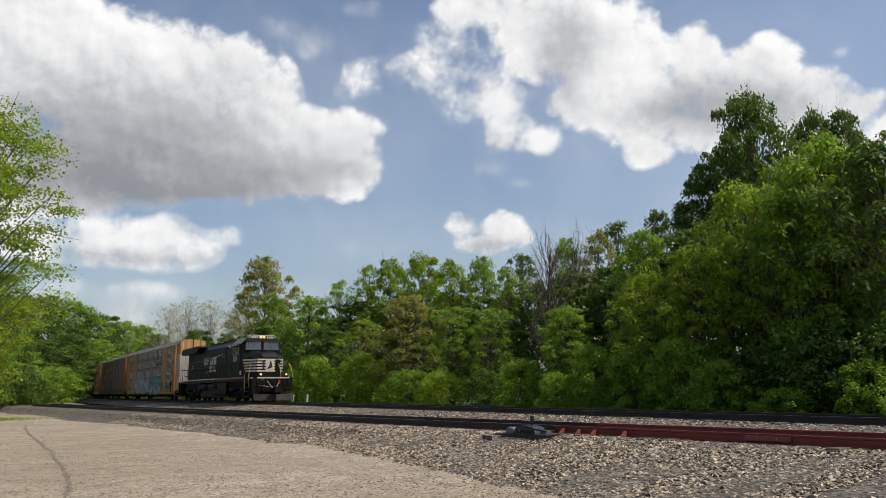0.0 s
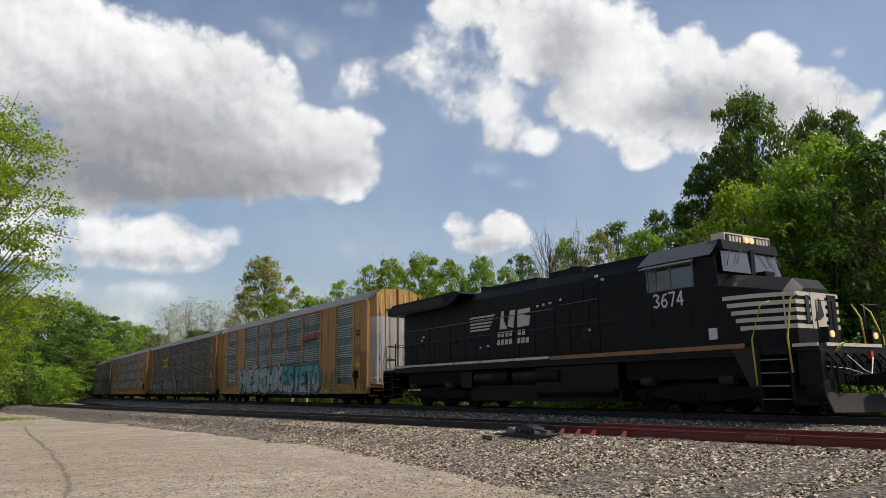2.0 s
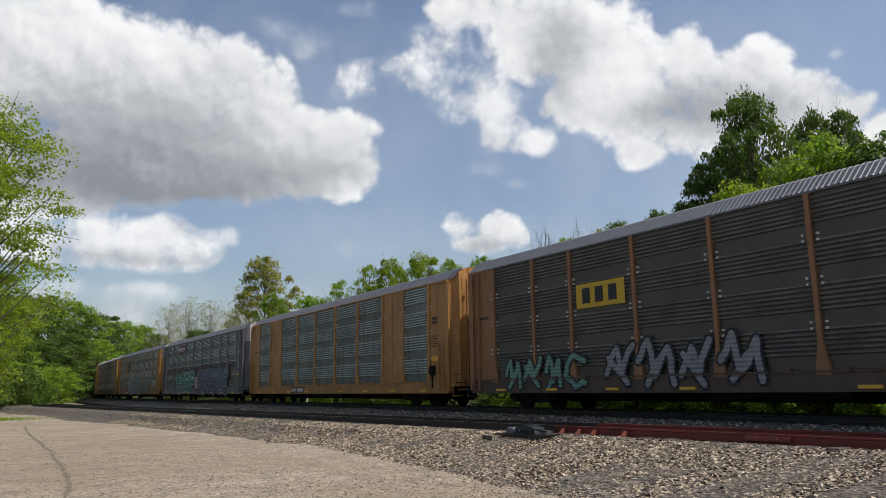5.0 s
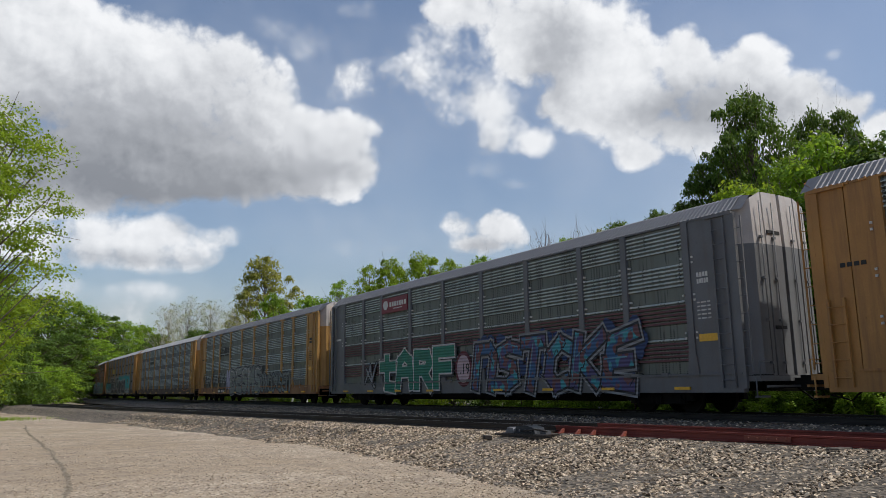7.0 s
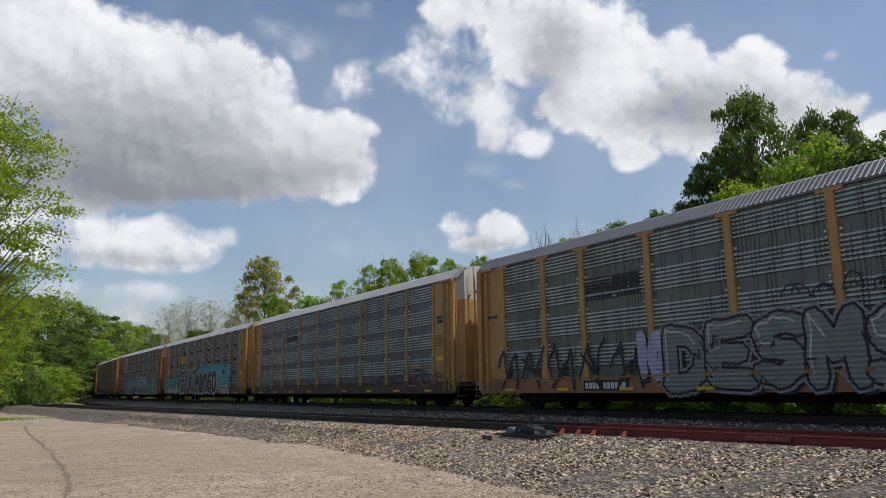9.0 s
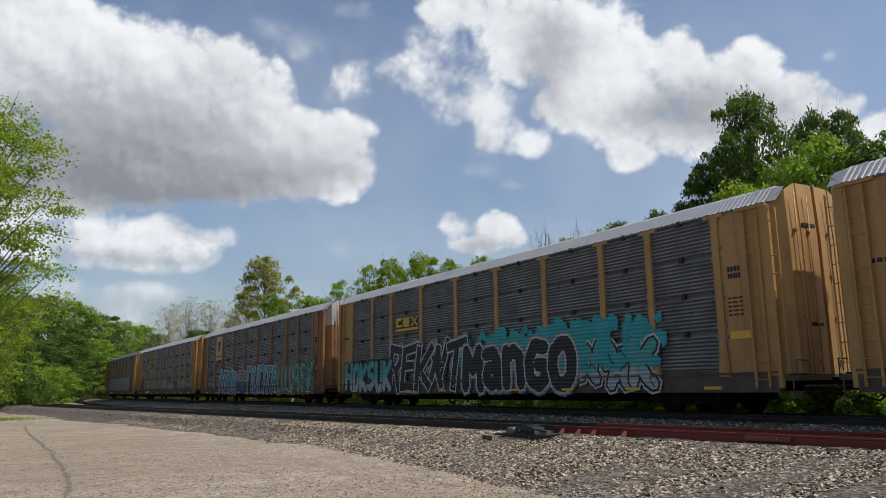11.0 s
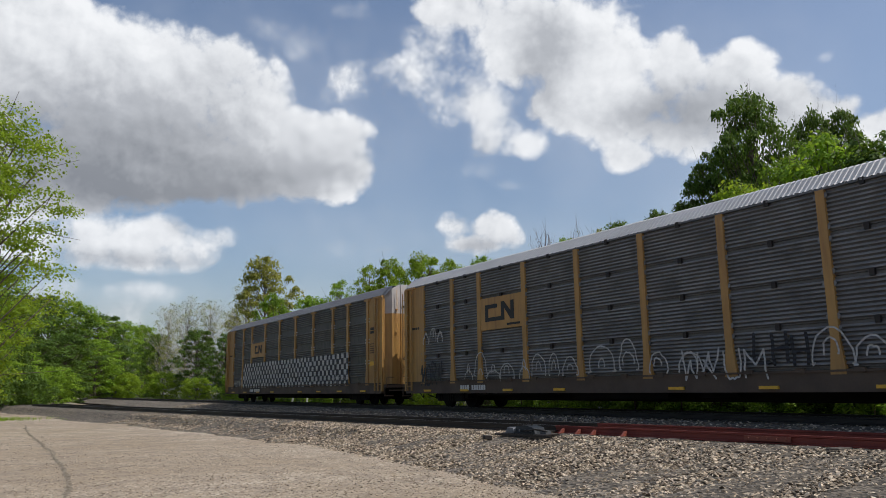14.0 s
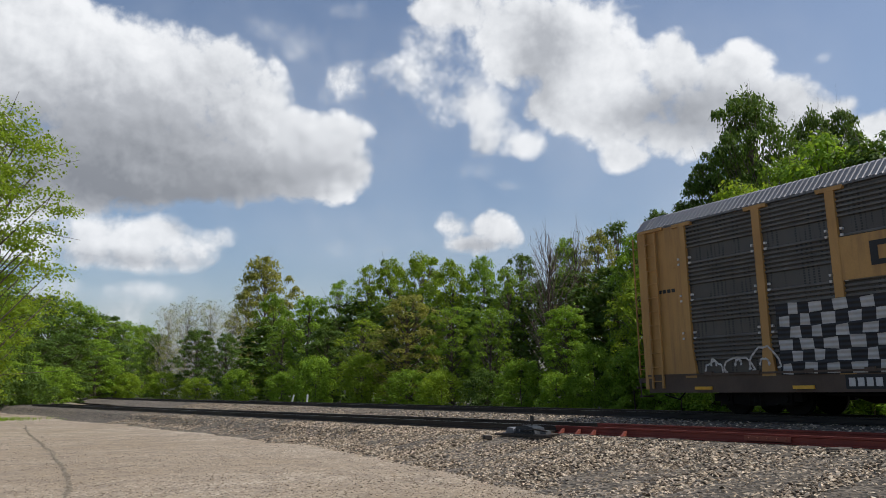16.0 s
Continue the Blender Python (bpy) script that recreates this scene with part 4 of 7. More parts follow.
def roof_sheet(bm, pitch=0.15):
    """Corrugated roof: sloping sides and a shallow crown, ribs across the car."""
    prof = ((-1.56, EAVE - 0.0), (-1.50, EAVE + 0.05), (-1.12, EAVE + 0.43), (-0.95, EAVE + 0.50), (0.0, EAVE + 0.56), (0.95, EAVE + 0.50), (1.12, EAVE + 0.43), (1.50, EAVE + 0.05), (1.56, EAVE))
    n = int(2 * HL / pitch)
    rows = []
    for k in range(n + 1):
        x = -HL + 2 * HL * k / n
        for dx, up in ((0.0, 0.0), (pitch * 0.38, 0.0), (pitch * 0.5, 0.013), (pitch * 0.88, 0.013)):
            if x + dx > HL:
                continue
            rows.append([bm.verts.new((x + dx, y * (1 + up * 0.5), z + up)) for y, z in prof])
    for a, b in zip(rows, rows[1:]):
        for i in range(len(prof) - 1):
            bm.faces.new((a[i], b[i], b[i + 1], a[i + 1]))


def end_wall(bm, f, lo, hi):
    """Folded end doors at the car's front (f = 1) or rear (f = -1) between two heights."""
    xs = ((-1.46, 0.0), (-1.18, 0.40), (-0.74, 0.43), (-0.71, 0.36), (-0.68, 0.43), (-0.07, 0.46), (-0.05, 0.2), (0.05, 0.2), (0.07, 0.46), (0.68, 0.43), (0.71, 0.36), (0.74, 0.43), (1.18, 0.40), (1.46, 0.0))
    def top(y):
        return min(hi, EAVE + 0.54 - max(0, abs(y) - 0.95) * 0.95)
    prev = None
    for y, d in xs:
        cur = (bm.verts.new((f * (HL + d - 0.02), y, lo)), bm.verts.new((f * (HL + d - 0.02 - 0.10 * max(0, top(y) - EAVE)), y, top(y))))
        if prev:
            bm.faces.new((prev[0], cur[0], cur[1], prev[1]) if f > 0 else (cur[0], prev[0], prev[1], cur[1]))
        prev = cur


def roof_cap(bm, f):
    prof = ((-1.5, EAVE + 0.03), (-1.08, EAVE + 0.46), (0, EAVE + 0.585), (1.08, EAVE + 0.46), (1.5, EAVE + 0.03))
    a = [bm.verts.new((f * (HL - 0.55), y, z + 0.034)) for y, z in prof]
    b = [bm.verts.new((f * (HL + 0.30), y * 0.985, z - 0.03)) for y, z in prof]
    for i in range(4):
        bm.faces.new((a[i], b[i], b[i + 1], a[i + 1]))


def ladder(x, z0, z1):
    def make(bm):
        for d in (-0.19, 0.19):
            box(bm, x + d - 0.03, x + d + 0.03, -1.66, -1.60, z0, z1)
        z = z0 + 0.2
        while z < z1:
            tube(bm, ((x - 0.19, -1.66, z), (x + 0.19, -1.66, z)), 0.014, 5)
            z += 0.40
    return make


def corner_frame(f):
    """The post and outrigger at a car's corner, with grab irons."""
    def make(bm):
        x = f * (HL + 0.05)
        box(bm, x - 0.06, x + 0.06, -1.60, -1.50, SILL0 + 0.1, EAVE - 0.08)
        box(bm, min(x, x - f * 0.9), max(x, x - f * 0.9), -1.62, -1.50, EAVE - 0.10, EAVE - 0.02)
        for k in range(9):
            z = 1.25 + k * 0.45
            tube(bm, ((x + f * 0.05, -1.58, z), (x + f * 0.28, -1.58, z)), 0.012, 4)
        box(bm, x + f * 0.26 - 0.015, x + f * 0.26 + 0.015, -1.60, -1.56, 1.1, EAVE - 0.2)
    return make


def bogie(parent, xc, axles, r, base, name="truck"):
    """A truck: side frames with pedestals and springs, bolster, and its wheels as parts."""
    bm = bmesh.new()
    ext = axles[-1] + 0.42
    for y in (-1.12, 1.12):
        s = 1 if y > 0 else -1
        pts = [(xc - ext, r + 0.12), (xc - ext, r - 0.06), (xc - ext * 0.55, r - 0.12), (xc - 0.35, base), (xc + 0.35, base), (xc + ext * 0.55, r - 0.12), (xc + ext, r - 0.06), (xc + ext, r + 0.12), (xc + 0.4, r + 0.30), (xc - 0.4, r + 0.30)]
        prism(bm, pts, "y", y - 0.09, y + 0.09)
        for a in axles:
            box(bm, xc + a - 0.17, xc + a + 0.17, y - 0.13, y + 0.13, r - 0.16, r + 0.16)
            cyl(bm, (xc + a, y + s * 0.15, r), "y", 0.10, 0.08, 10)
        for k in (-0.16, 0.0, 0.16):
            cyl(bm, (xc + k, y + s * 0.06, base + 0.16), "z", 0.07, 0.26, 8)
    box(bm, xc - 0.2, xc + 0.2, -1.1, 1.1, r - 0.05, r + 0.2)
    t = part(name, bm, M_UNDER, parent)
    for a in axles:
        for y in (-0.74, 0.74):
            s = 1 if y > 0 else -1
            bm = bmesh.new()
            cyl(bm, (xc + a, y, r), "y", r, 0.13, 24)
            cyl(bm, (xc + a, y - s * 0.07, r), "y", r + 0.028, 0.03, 24)
            cyl(bm, (xc + a, y + s * 0.08, r), "y", 0.16, 0.06, 12)
            part("wheel", bm, M_UNDER, t)
    return t


def underframe(bm):
    box(bm, -12.9, 12.9, -0.35, 0.35, 0.62, 1.0)
    prism(bm, ((-8.6, 0.7), (-7.4, 0.30), (7.4, 0.30), (8.6, 0.7), (8.6, 1.0), (-8.6, 1.0)), "y", -0.3, 0.3)
    box(bm, -HL, HL, -1.4, 1.4, 0.95, 1.05)
    for x in np.arange(-9, 9.1, 1.5):
        box(bm, x - 0.06, x + 0.06, -1.45, 1.45, 0.72, 0.96)
    box(bm, -2.2, 1.8, -1.2, -0.6, 0.40, 0.78)
    cyl(bm, (3.4, -0.9, 0.62), "x", 0.2, 1.3, 12)
    cyl(bm, (-5.5, -1.2, 0.52), "x", 0.03, 5.0, 6)


def coupler(bm, f):
    x0, x1 = sorted((f * 12.6, f * 14.22))
    box(bm, x0, x1, -0.12, 0.12, 0.68, 0.94)
    x0, x1 = sorted((f * 13.85, f * 14.24))
    box(bm, x0, x1, -0.22, 0.22, 0.62, 1.0)
    tube(bm, ((f * 13.3, 0.35, 0.75), (f * 13.8, 0.42, 0.35), (f * 14.2, 0.2, 0.5)), 0.025, 5)
    box(bm, min(f * 13.15, f * 13.55), max(f * 13.15, f * 13.55), -1.35, 1.35, 0.98, 1.03)


def letter_bars(bm, x0, x1, z, h, y=-1.602, words=(5, 6), rnd=None):
    """Plain bars in place of small lettering."""
    n = sum(words) + len(words) - 1
    w = (x1 - x0) / n
    k = 0
    for c in words:
        for j in range(c):
            box(bm, x0 + (k + j) * w, x0 + (k + j + 0.72) * w, y, y + 0.012, z, z + h)
        k += c + 1


# ---------------------------------------------------------------- painted lettering
GLYPH = {
    "t": (((0, 0.72), (1, 0.72)), ((0.45, 1), (0.45, 0.05), (1, 0.0))), "D": (((0, 0), (0, 1), (0.6, 0.95), (1, 0.6), (0.95, 0.25), (0.5, 0), (0, 0)),), "a": (((0.05, 0.8), (0.6, 0.85), (0.85, 0.6), (0.9, 0)), ((0.85, 0.45), (0.2, 0.45), (0.05, 0.15), (0.45, 0.0), (0.85, 0.2))), "n": (((0, 0), (0, 0.85)), ((0.05, 0.65), (0.5, 0.85), (0.9, 0.65), (0.95, 0))),
    "T": (((0, 1), (1, 1)), ((0.5, 1), (0.5, 0))), "A": (((0, 0), (0.15, 0.8), (0.5, 1), (0.85, 0.8), (1, 0)), ((0.1, 0.45), (0.9, 0.45))),
    "R": (((0, 0), (0, 1), (0.8, 0.95), (0.95, 0.72), (0.7, 0.5), (0, 0.48)), ((0.45, 0.48), (1, 0))), "F": (((0, 0), (0, 1), (1, 1)), ((0, 0.52), (0.8, 0.52))),
    "M": (((0, 0), (0.05, 1), (0.5, 0.45), (0.95, 1), (1, 0)),), "N": (((0, 0), (0, 0.95), (0.6, 1), (0.95, 0.75), (1, 0)),), "G": (((1, 0.9), (0.4, 1), (0, 0.6), (0.1, 0.15), (0.6, 0), (1, 0.2), (0.95, 0.5), (0.55, 0.5)),),
    "O": (((0.5, 1), (0.1, 0.8), (0, 0.45), (0.2, 0.05), (0.6, 0), (0.95, 0.25), (1, 0.65), (0.8, 0.95), (0.5, 1)),), "W": (((0, 1), (0.2, 0), (0.5, 0.65), (0.8, 0), (1, 1)),), "L": (((0, 1), (0, 0.05), (1, 0)),),
    "U": (((0, 1), (0.02, 0.25), (0.3, 0), (0.75, 0), (1, 0.25), (1, 1)),), "S": (((1, 0.9), (0.5, 1), (0.05, 0.8), (0.2, 0.55), (0.8, 0.45), (0.95, 0.2), (0.5, 0), (0, 0.1)),), "K": (((0, 0), (0, 1)), ((1, 1), (0.1, 0.45), (1, 0))),
    "E": (((1, 1), (0.05, 0.95), (0, 0.05), (1, 0)), ((0.05, 0.5), (0.8, 0.5))), "H": (((0, 0), (0, 1)), ((1, 0), (1, 1)), ((0, 0.5), (1, 0.5))), "I": (((0.5, 0), (0.5, 1)),), "C": (((1, 0.85), (0.5, 1), (0.05, 0.65), (0.05, 0.3), (0.5, 0), (1, 0.15)),),
    "*": (((0, 0.2), (0.4, 0.9), (0.6, 0.3), (1, 1)), ((0.1, 0.7), (0.8, 0.05))), "#": (((0, 0.5), (0.3, 1), (0.5, 0.2), (0.9, 0.85), (1, 0)), ((0.2, 0.0), (0.7, 0.6))), "3": (((0, 0.9), (0.5, 1), (0.95, 0.78), (0.45, 0.52), (1, 0.25), (0.5, 0), (0, 0.1)),),
    "6": (((0.9, 0.95), (0.4, 0.85), (0.02, 0.4), (0.2, 0.03), (0.7, 0.0), (1, 0.28), (0.7, 0.55), (0.1, 0.42)),), "7": (((0, 1), (1, 1), (0.4, 0)),), "4": (((0.75, 0), (0.75, 1), (0, 0.3), (1, 0.3)),)}


def stroke(bm, pts, w, y, mi, step, square=False):
    """A painted line of width w: quads with round or square joints, each a hair in front of the one before."""
    for i in range(len(pts) - 1):
        (x0, z0), (x1, z1) = pts[i], pts[i + 1]
        d = math.hypot(x1 - x0, z1 - z0) or 1e-6
        nx, nz = -(z1 - z0) / d * w / 2, (x1 - x0) / d * w / 2
        if square:
            ex, ez = (x1 - x0) / d * w * 0.42, (z1 - z0) / d * w * 0.42
            x0, z0, x1, z1 = x0 - ex, z0 - ez, x1 + ex, z1 + ez
        step[0] += 1
        yy = y - 0.00003 * step[0]
        f = bm.faces.new([bm.verts.new(q) for q in ((x0 - nx, yy, z0 - nz), (x1 - nx, yy, z1 - nz), (x1 + nx, yy, z1 + nz), (x0 + nx, yy, z0 + nz))])
        f.material_index = mi
    for x, z in () if square else pts:
        step[0] += 1
        yy = y - 0.00003 * step[0]
        f = bm.faces.new([bm.verts.new((x + math.cos(a) * w / 2, yy, z + math.sin(a) * w / 2)) for a in (math.pi * k / 3 + 0.2 for k in range(6))])
        f.material_index = mi


def graffiti(parent, text, x0, x1, z0, z1, colors, seed=0, width=0.30, slant=0.0, wild=0.08, label="spray-painted lettering across the side sheets", square=False, cloud_of=None):
    """Big painted letters in layers: colors are halo, outline, fill and shine (None leaves a layer out); cloud_of is a ragged ground behind them."""
    rnd = random.Random(seed)
    bm = bmesh.new()
    n = len(text)
    cw = (x1 - x0) / n
    big = width > 0.2
    width = min(width, (0.25 if square else 0.34 if big else 0.27) * cw)
    rim = width * 0.56
    step = [0]
    letters = []
    for i, ch in enumerate(text):
        gl = []
        sx, up = rnd.uniform(0.9, 1.06) if big else rnd.uniform(0.78, 1.0), rnd.uniform(-0.05, 0.05)
        for line in GLYPH[ch]:
            fine = []
            for (a, b), (c, d) in zip(line, line[1:]):
                for t in (0,) if square else (0, 0.34, 0.67):
                    fine.append((a + (c - a) * t, b + (d - b) * t))
            fine.append(line[-1])
            pts = []
            for u, v in fine:
                px = x0 + (i + 0.5 + (sx - 0.85 * width / cw) * (u - 0.5 + slant * (v - 0.5)) + rnd.uniform(-wild, wild) * 0.5) * cw
                pz = z0 + rim + (z1 - z0 - 2 * rim) * (v + up) + rnd.uniform(-wild, wild) * 0.7
                pts.append((px, max(pz, z0 + rim * 0.7)))
            gl.append(pts)
        letters.append(gl)
    mats = []
    if cloud_of:
        # ragged painted ground behind the letters
        mats.append(SPRAY[cloud_of])
        for k in range(int((x1 - x0) * 8)):
            x, r = rnd.uniform(x0 - 0.2, x1 + 0.2), rnd.uniform(0.14, 0.34)
            z = z0 + r * 0.8 + (z1 + 0.15 - z0 - 1.2 * r) * rnd.random() ** 0.5
            step[0] += 1
            ring = [(x + math.cos(q) * r * rnd.uniform(0.75, 1.2), max(z0, z + math.sin(q) * r * rnd.uniform(0.75, 1.25))) for q in (math.pi * j / 5 for j in range(10))]
            bm.faces.new([bm.verts.new((u, -1.6045 - 0.00003 * step[0], v)) for u, v in ring])
    heavy = colors[1] and big
    if heavy:
        mi = len(mats)
        mats.append(SPRAY["black"])
        for gl in letters:
            for pts in gl:
                stroke(bm, [(a + 0.12, max(b - 0.12, z0 + rim * 0.6)) for a, b in pts], width * 1.1 + 0.14, -1.6085, mi, step, square)
    ink = {col: len(mats) + k for k, col in enumerate(dict.fromkeys(q for q in colors if q))}
    mats += [SPRAY[col] for col in ink]
    if colors[0]:
        for gl in letters:
            for pts in gl:
                stroke(bm, pts, width * 1.1 + 0.30, -1.610, ink[colors[0]], step, square)
    for gl in letters:
        for col, w in ((colors[1], width * 1.1 + 0.15), (colors[2], width * 1.1)):
            for pts in gl if col else ():
                stroke(bm, pts, w, -1.611, ink[col], step, square)
    if colors[3]:
        for gl in letters:
            for pts in gl:
                stroke(bm, [(a - width * 0.28, b + width * 0.28) for a, b in pts[: max(2, len(pts) // 2)]], width * 0.12, -1.612, ink[colors[3]], step, square)
    if heavy and wild > 0.05:
        # fine inner lines in the outline colour
        mi = len(mats)
        mats.append(SPRAY[colors[1]])
        for k in range(int((x1 - x0) * 2)):
            a, c = rnd.uniform(x0, x1), rnd.uniform(z0 + 0.1, z1 - 0.2)
            pts = [(a + t * rnd.uniform(0.03, 0.12), c + 0.15 * math.sin(k * 1.7 + t * rnd.uniform(0.5, 1.5))) for t in range(4)]
            stroke(bm, pts, rnd.uniform(0.025, 0.05), -1.612, mi, step, square)
    return tagged(part("graffiti", bm, mats, parent, label), kind="stuff")


def lettering(parent, text, x, z, h, y, material, label=""):
    """Words in the plain built-in letters, centred at x, as a thin mesh."""
    cu = bpy.data.curves.new("lettering", "FONT")
    cu.body, cu.size, cu.align_x, cu.extrude = text, h * 1.4, "CENTER", 0.002
    tmp = bpy.data.objects.new("lettering", cu)
    me = bpy.data.meshes.new_from_object(tmp)
    bpy.data.objects.remove(tmp)
    me.transform(Matrix.Translation((x, y, z)) @ Matrix.Rotation(math.pi / 2, 4, "X"))
    me.materials.clear()
    me.materials.append(material)
    ob = new("lettering", me)
    ob.parent = parent
    return tagged(ob, label, kind="stuff")


def tags_line(parent, x0, x1, z0, z1, color, seed, loops=6, width=0.045):
    """Thin sprayed outline letters: looping single lines."""
    rnd = random.Random(seed)
    bm = bmesh.new()
    step = [0]
    w = (x1 - x0) / loops
    for i in range(loops):
        cx = x0 + (i + 0.5) * w
        for k in range(2):
            hgt, wd = (z1 - z0) * rnd.uniform(0.6, 1.0), w * rnd.uniform(0.3, 0.62)
            if k:
                hgt, wd = hgt * 0.4, wd * 0.35
            pts = []
            top, zz = rnd.uniform(0.5, 1.0), z0 if k == 0 else z0 + (z1 - z0) * 0.25
            for j in range(15):
                a = -0.5 + math.pi * 1.33 * j / 14
                pts.append((cx + math.cos(a) * wd * (1 + rnd.uniform(-0.1, 0.1)), zz + hgt * max(0.0, (0.25 + 0.75 * math.sin(max(0, min(math.pi, a))))) * top + rnd.uniform(-0.03, 0.03)))
            stroke(bm, pts, width, -1.607, 0, step)
    return tagged(part("graffiti", bm, [SPRAY[color]], parent, "thin sprayed outline lettering"), kind="stuff")


# ---------------------------------------------------------------- train: an autorack
def autorack(i, style, panel, frame_mat, sill_mat, roof, label, heads=False, plates=False, end_low=None, end_top=None, thin_posts=False, red_ribs=False, side_ladder=True):
    car = tagged(new("autorack"), label, "rail car", "autoracks of the train")
    bays = list(zip(POSTS, POSTS[1:]))
    for k, (a, b) in enumerate(bays):
        if k in (0, 10):
            shared(("plate", k), "end_plate", plate(a, b, 0 if not plates else 1), frame_mat, car)
        elif plates and k in (2, 8):
            shared(("plate", k), "side_plate", plate(a, b, 1), frame_mat, car)
        else:
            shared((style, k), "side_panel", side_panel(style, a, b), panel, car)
    if red_ribs:
        for k, (a, b) in enumerate(bays[1:-1]):
            def ribs(bm, a=a, b=b):
                h = (EAVE - 0.10 - SILL1) / 4
                for lv in (0, 1):
                    for r in range(5):
                        z = SILL1 + 0.04 + lv * h + 0.33 + r * 0.115
                        box(bm, a + 0.12, b - 0.12, -1.552, -1.50, z + 0.02, z + 0.075)
            shared(("redrib", k), "maroon_rib", ribs, M_PANEL_RED, car)
    for k, x in enumerate(POSTS):
        shared(("post", k, heads, thin_posts), "post", post(x, heads and 0 < k < 11, 0.065 if thin_posts else 0.11), frame_mat, car)
    tagged(shared("washers" if style == "even" else "studs", "bolts", washers if style == "even" else studs, M_CREST_DULL if style == "even" else M_CHALK, car), kind="stuff")
    if style == "even":
        tagged(shared("latches", "latch", latches, M_RAIL, car), kind="stuff")
    shared("sill", "side_sill", lambda bm: (box(bm, -HL, HL, -1.585, -1.40, SILL0, SILL1 - 0.02), box(bm, -HL, HL, -1.62, -1.40, SILL1 - 0.02, SILL1 + 0.03), [box(bm, x - 0.12, x + 0.12, -1.64, -1.55, SILL1 - 0.03, SILL1 + 0.07) for x in np.arange(-11, 11.1, 1.44)]), sill_mat, car)
    shared("chord", "top_chord", lambda bm: (box(bm, -HL, HL, -1.57, -1.40, EAVE - 0.05, EAVE + 0.0), [box(bm, x - 0.03, x + 0.03, -1.585, -1.57, EAVE - 0.04, EAVE + 0.02) for x in np.arange(-13, 13.01, 0.4)]), frame_mat if plates else M_GREYPAINT, car)
    shared("far", "far_side", lambda bm: box(bm, -HL, HL, 1.44, 1.55, SILL0, EAVE), panel, car)
    # near-black sheet added behind the side: interior shade put into its colour
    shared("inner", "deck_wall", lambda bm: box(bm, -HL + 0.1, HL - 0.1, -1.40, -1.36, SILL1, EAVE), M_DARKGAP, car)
    r = shared("roof", "roof", roof_sheet, roof, car)
    for f in (1, -1):
        shared(("cap", f), "roof_cap", lambda bm: roof_cap(bm, f), roof, r)
    lo, hi = end_low or frame_mat, end_top or end_low or frame_mat
    for f, nm in ((1, "end_door"), (-1, "end_door")):
        e = shared(("endlo", f), nm, lambda bm: end_wall(bm, f, SILL1 - 0.05, 4.45), lo, car)
        shared(("endhi", f), "end_door_top", lambda bm: end_wall(bm, f, 4.45, 9.0), hi, e)
    for f in (1, -1):
        for y in (-0.95, -0.42, 0.42, 0.95):
            shared(("rod", f, y), "door_rod", lambda bm: (tube(bm, ((f * (HL + 0.46), y, 1.05), (f * (HL + 0.46), y, EAVE + 0.25)), 0.016, 5), [box(bm, f * (HL + 0.44) - 0.04, f * (HL + 0.44) + 0.04, y - 0.05, y + 0.05, z, z + 0.06) for z in (1.3, 2.4, 3.5, 4.6)]), lo, car)
        for z in (2.2, 4.75):
            shared(("slot", f, z), "door_slot", lambda bm: box(bm, f * (HL + 0.40) - 0.035, f * (HL + 0.40) + 0.035, -0.64, -0.12, z, z + 0.09), M_DARKGAP, car)
        shared(("apron", f), "end_sill", lambda bm: (box(bm, min(f * 13.1, f * 13.62), max(f * 13.1, f * 13.62), -1.5, 1.5, 0.86, 1.0), box(bm, f * 13.5 - 0.05, f * 13.5 + 0.05, -1.58, -1.1, 0.45, 0.50), box(bm, f * 13.75 - 0.03, f * 13.75 + 0.03, -1.45, 1.45, 0.70, 0.76), tube(bm, ((f * 13.5, -1.55, 0.45), (f * 13.5, -1.55, 0.95)), 0.02, 5), tube(bm, ((f * 13.6, -1.5, 0.95), (f * 13.6, -1.5, 1.35), (f * 13.6, -1.1, 1.35)), 0.018, 5)), sill_mat, car)
    if side_ladder:
        for x in (-12.75, 12.75):
            shared(("ladder", x), "ladder", ladder(x, 0.7, EAVE - 0.15), frame_mat, car)
    else:
        for x in (-12.75, 12.75):
            shared(("ladder_low", x), "ladder", ladder(x, 0.7, 2.7), frame_mat, car)
    for f in (1, -1):
        shared(("corner", f), "corner_frame", corner_frame(f), frame_mat, car)
    shared("under", "underframe", underframe, M_UNDER, car)
    for f in (1, -1):
        shared(("coupler", f), "coupler", lambda bm: coupler(bm, f), M_UNDER, car)
    for xc in (-9.9, 9.9):
        bogie(car, xc, (-0.86, 0.86), 0.42, 0.24)
    for x in (-11.2, -8.3, -5.4, -2.5, 2.5, 5.4, 8.3, 11.2):
        shared("reflect", "reflector", lambda bm: box(bm, -0.27, 0.27, -1.640, -1.58, 0.66, 0.74), M_REFLECT, car).location.x = x

    def small_print(bm):
        for k in range(5):
            letter_bars(bm, 11.85, 12.3, 3.0 - k * 0.11, 0.04, -1.556, (3, 5, 3))
        letter_bars(bm, 11.9, 12.3, 3.72, 0.13, -1.556, (4,))
        letter_bars(bm, 11.9, 12.3, 3.54, 0.13, -1.556, (5,))
        letter_bars(bm, -12.6, -11.95, 3.4, 0.10, -1.556, (4,))
    tagged(shared("print", "small_lettering", small_print, M_INK if frame_mat is not M_GREYPAINT else M_CHALK, car), kind="stuff")
    shared("notice", "notice_plate", lambda bm: box(bm, 11.85, 12.5, -1.562, -1.54, 1.95, 2.15), M_REFLECT, car)

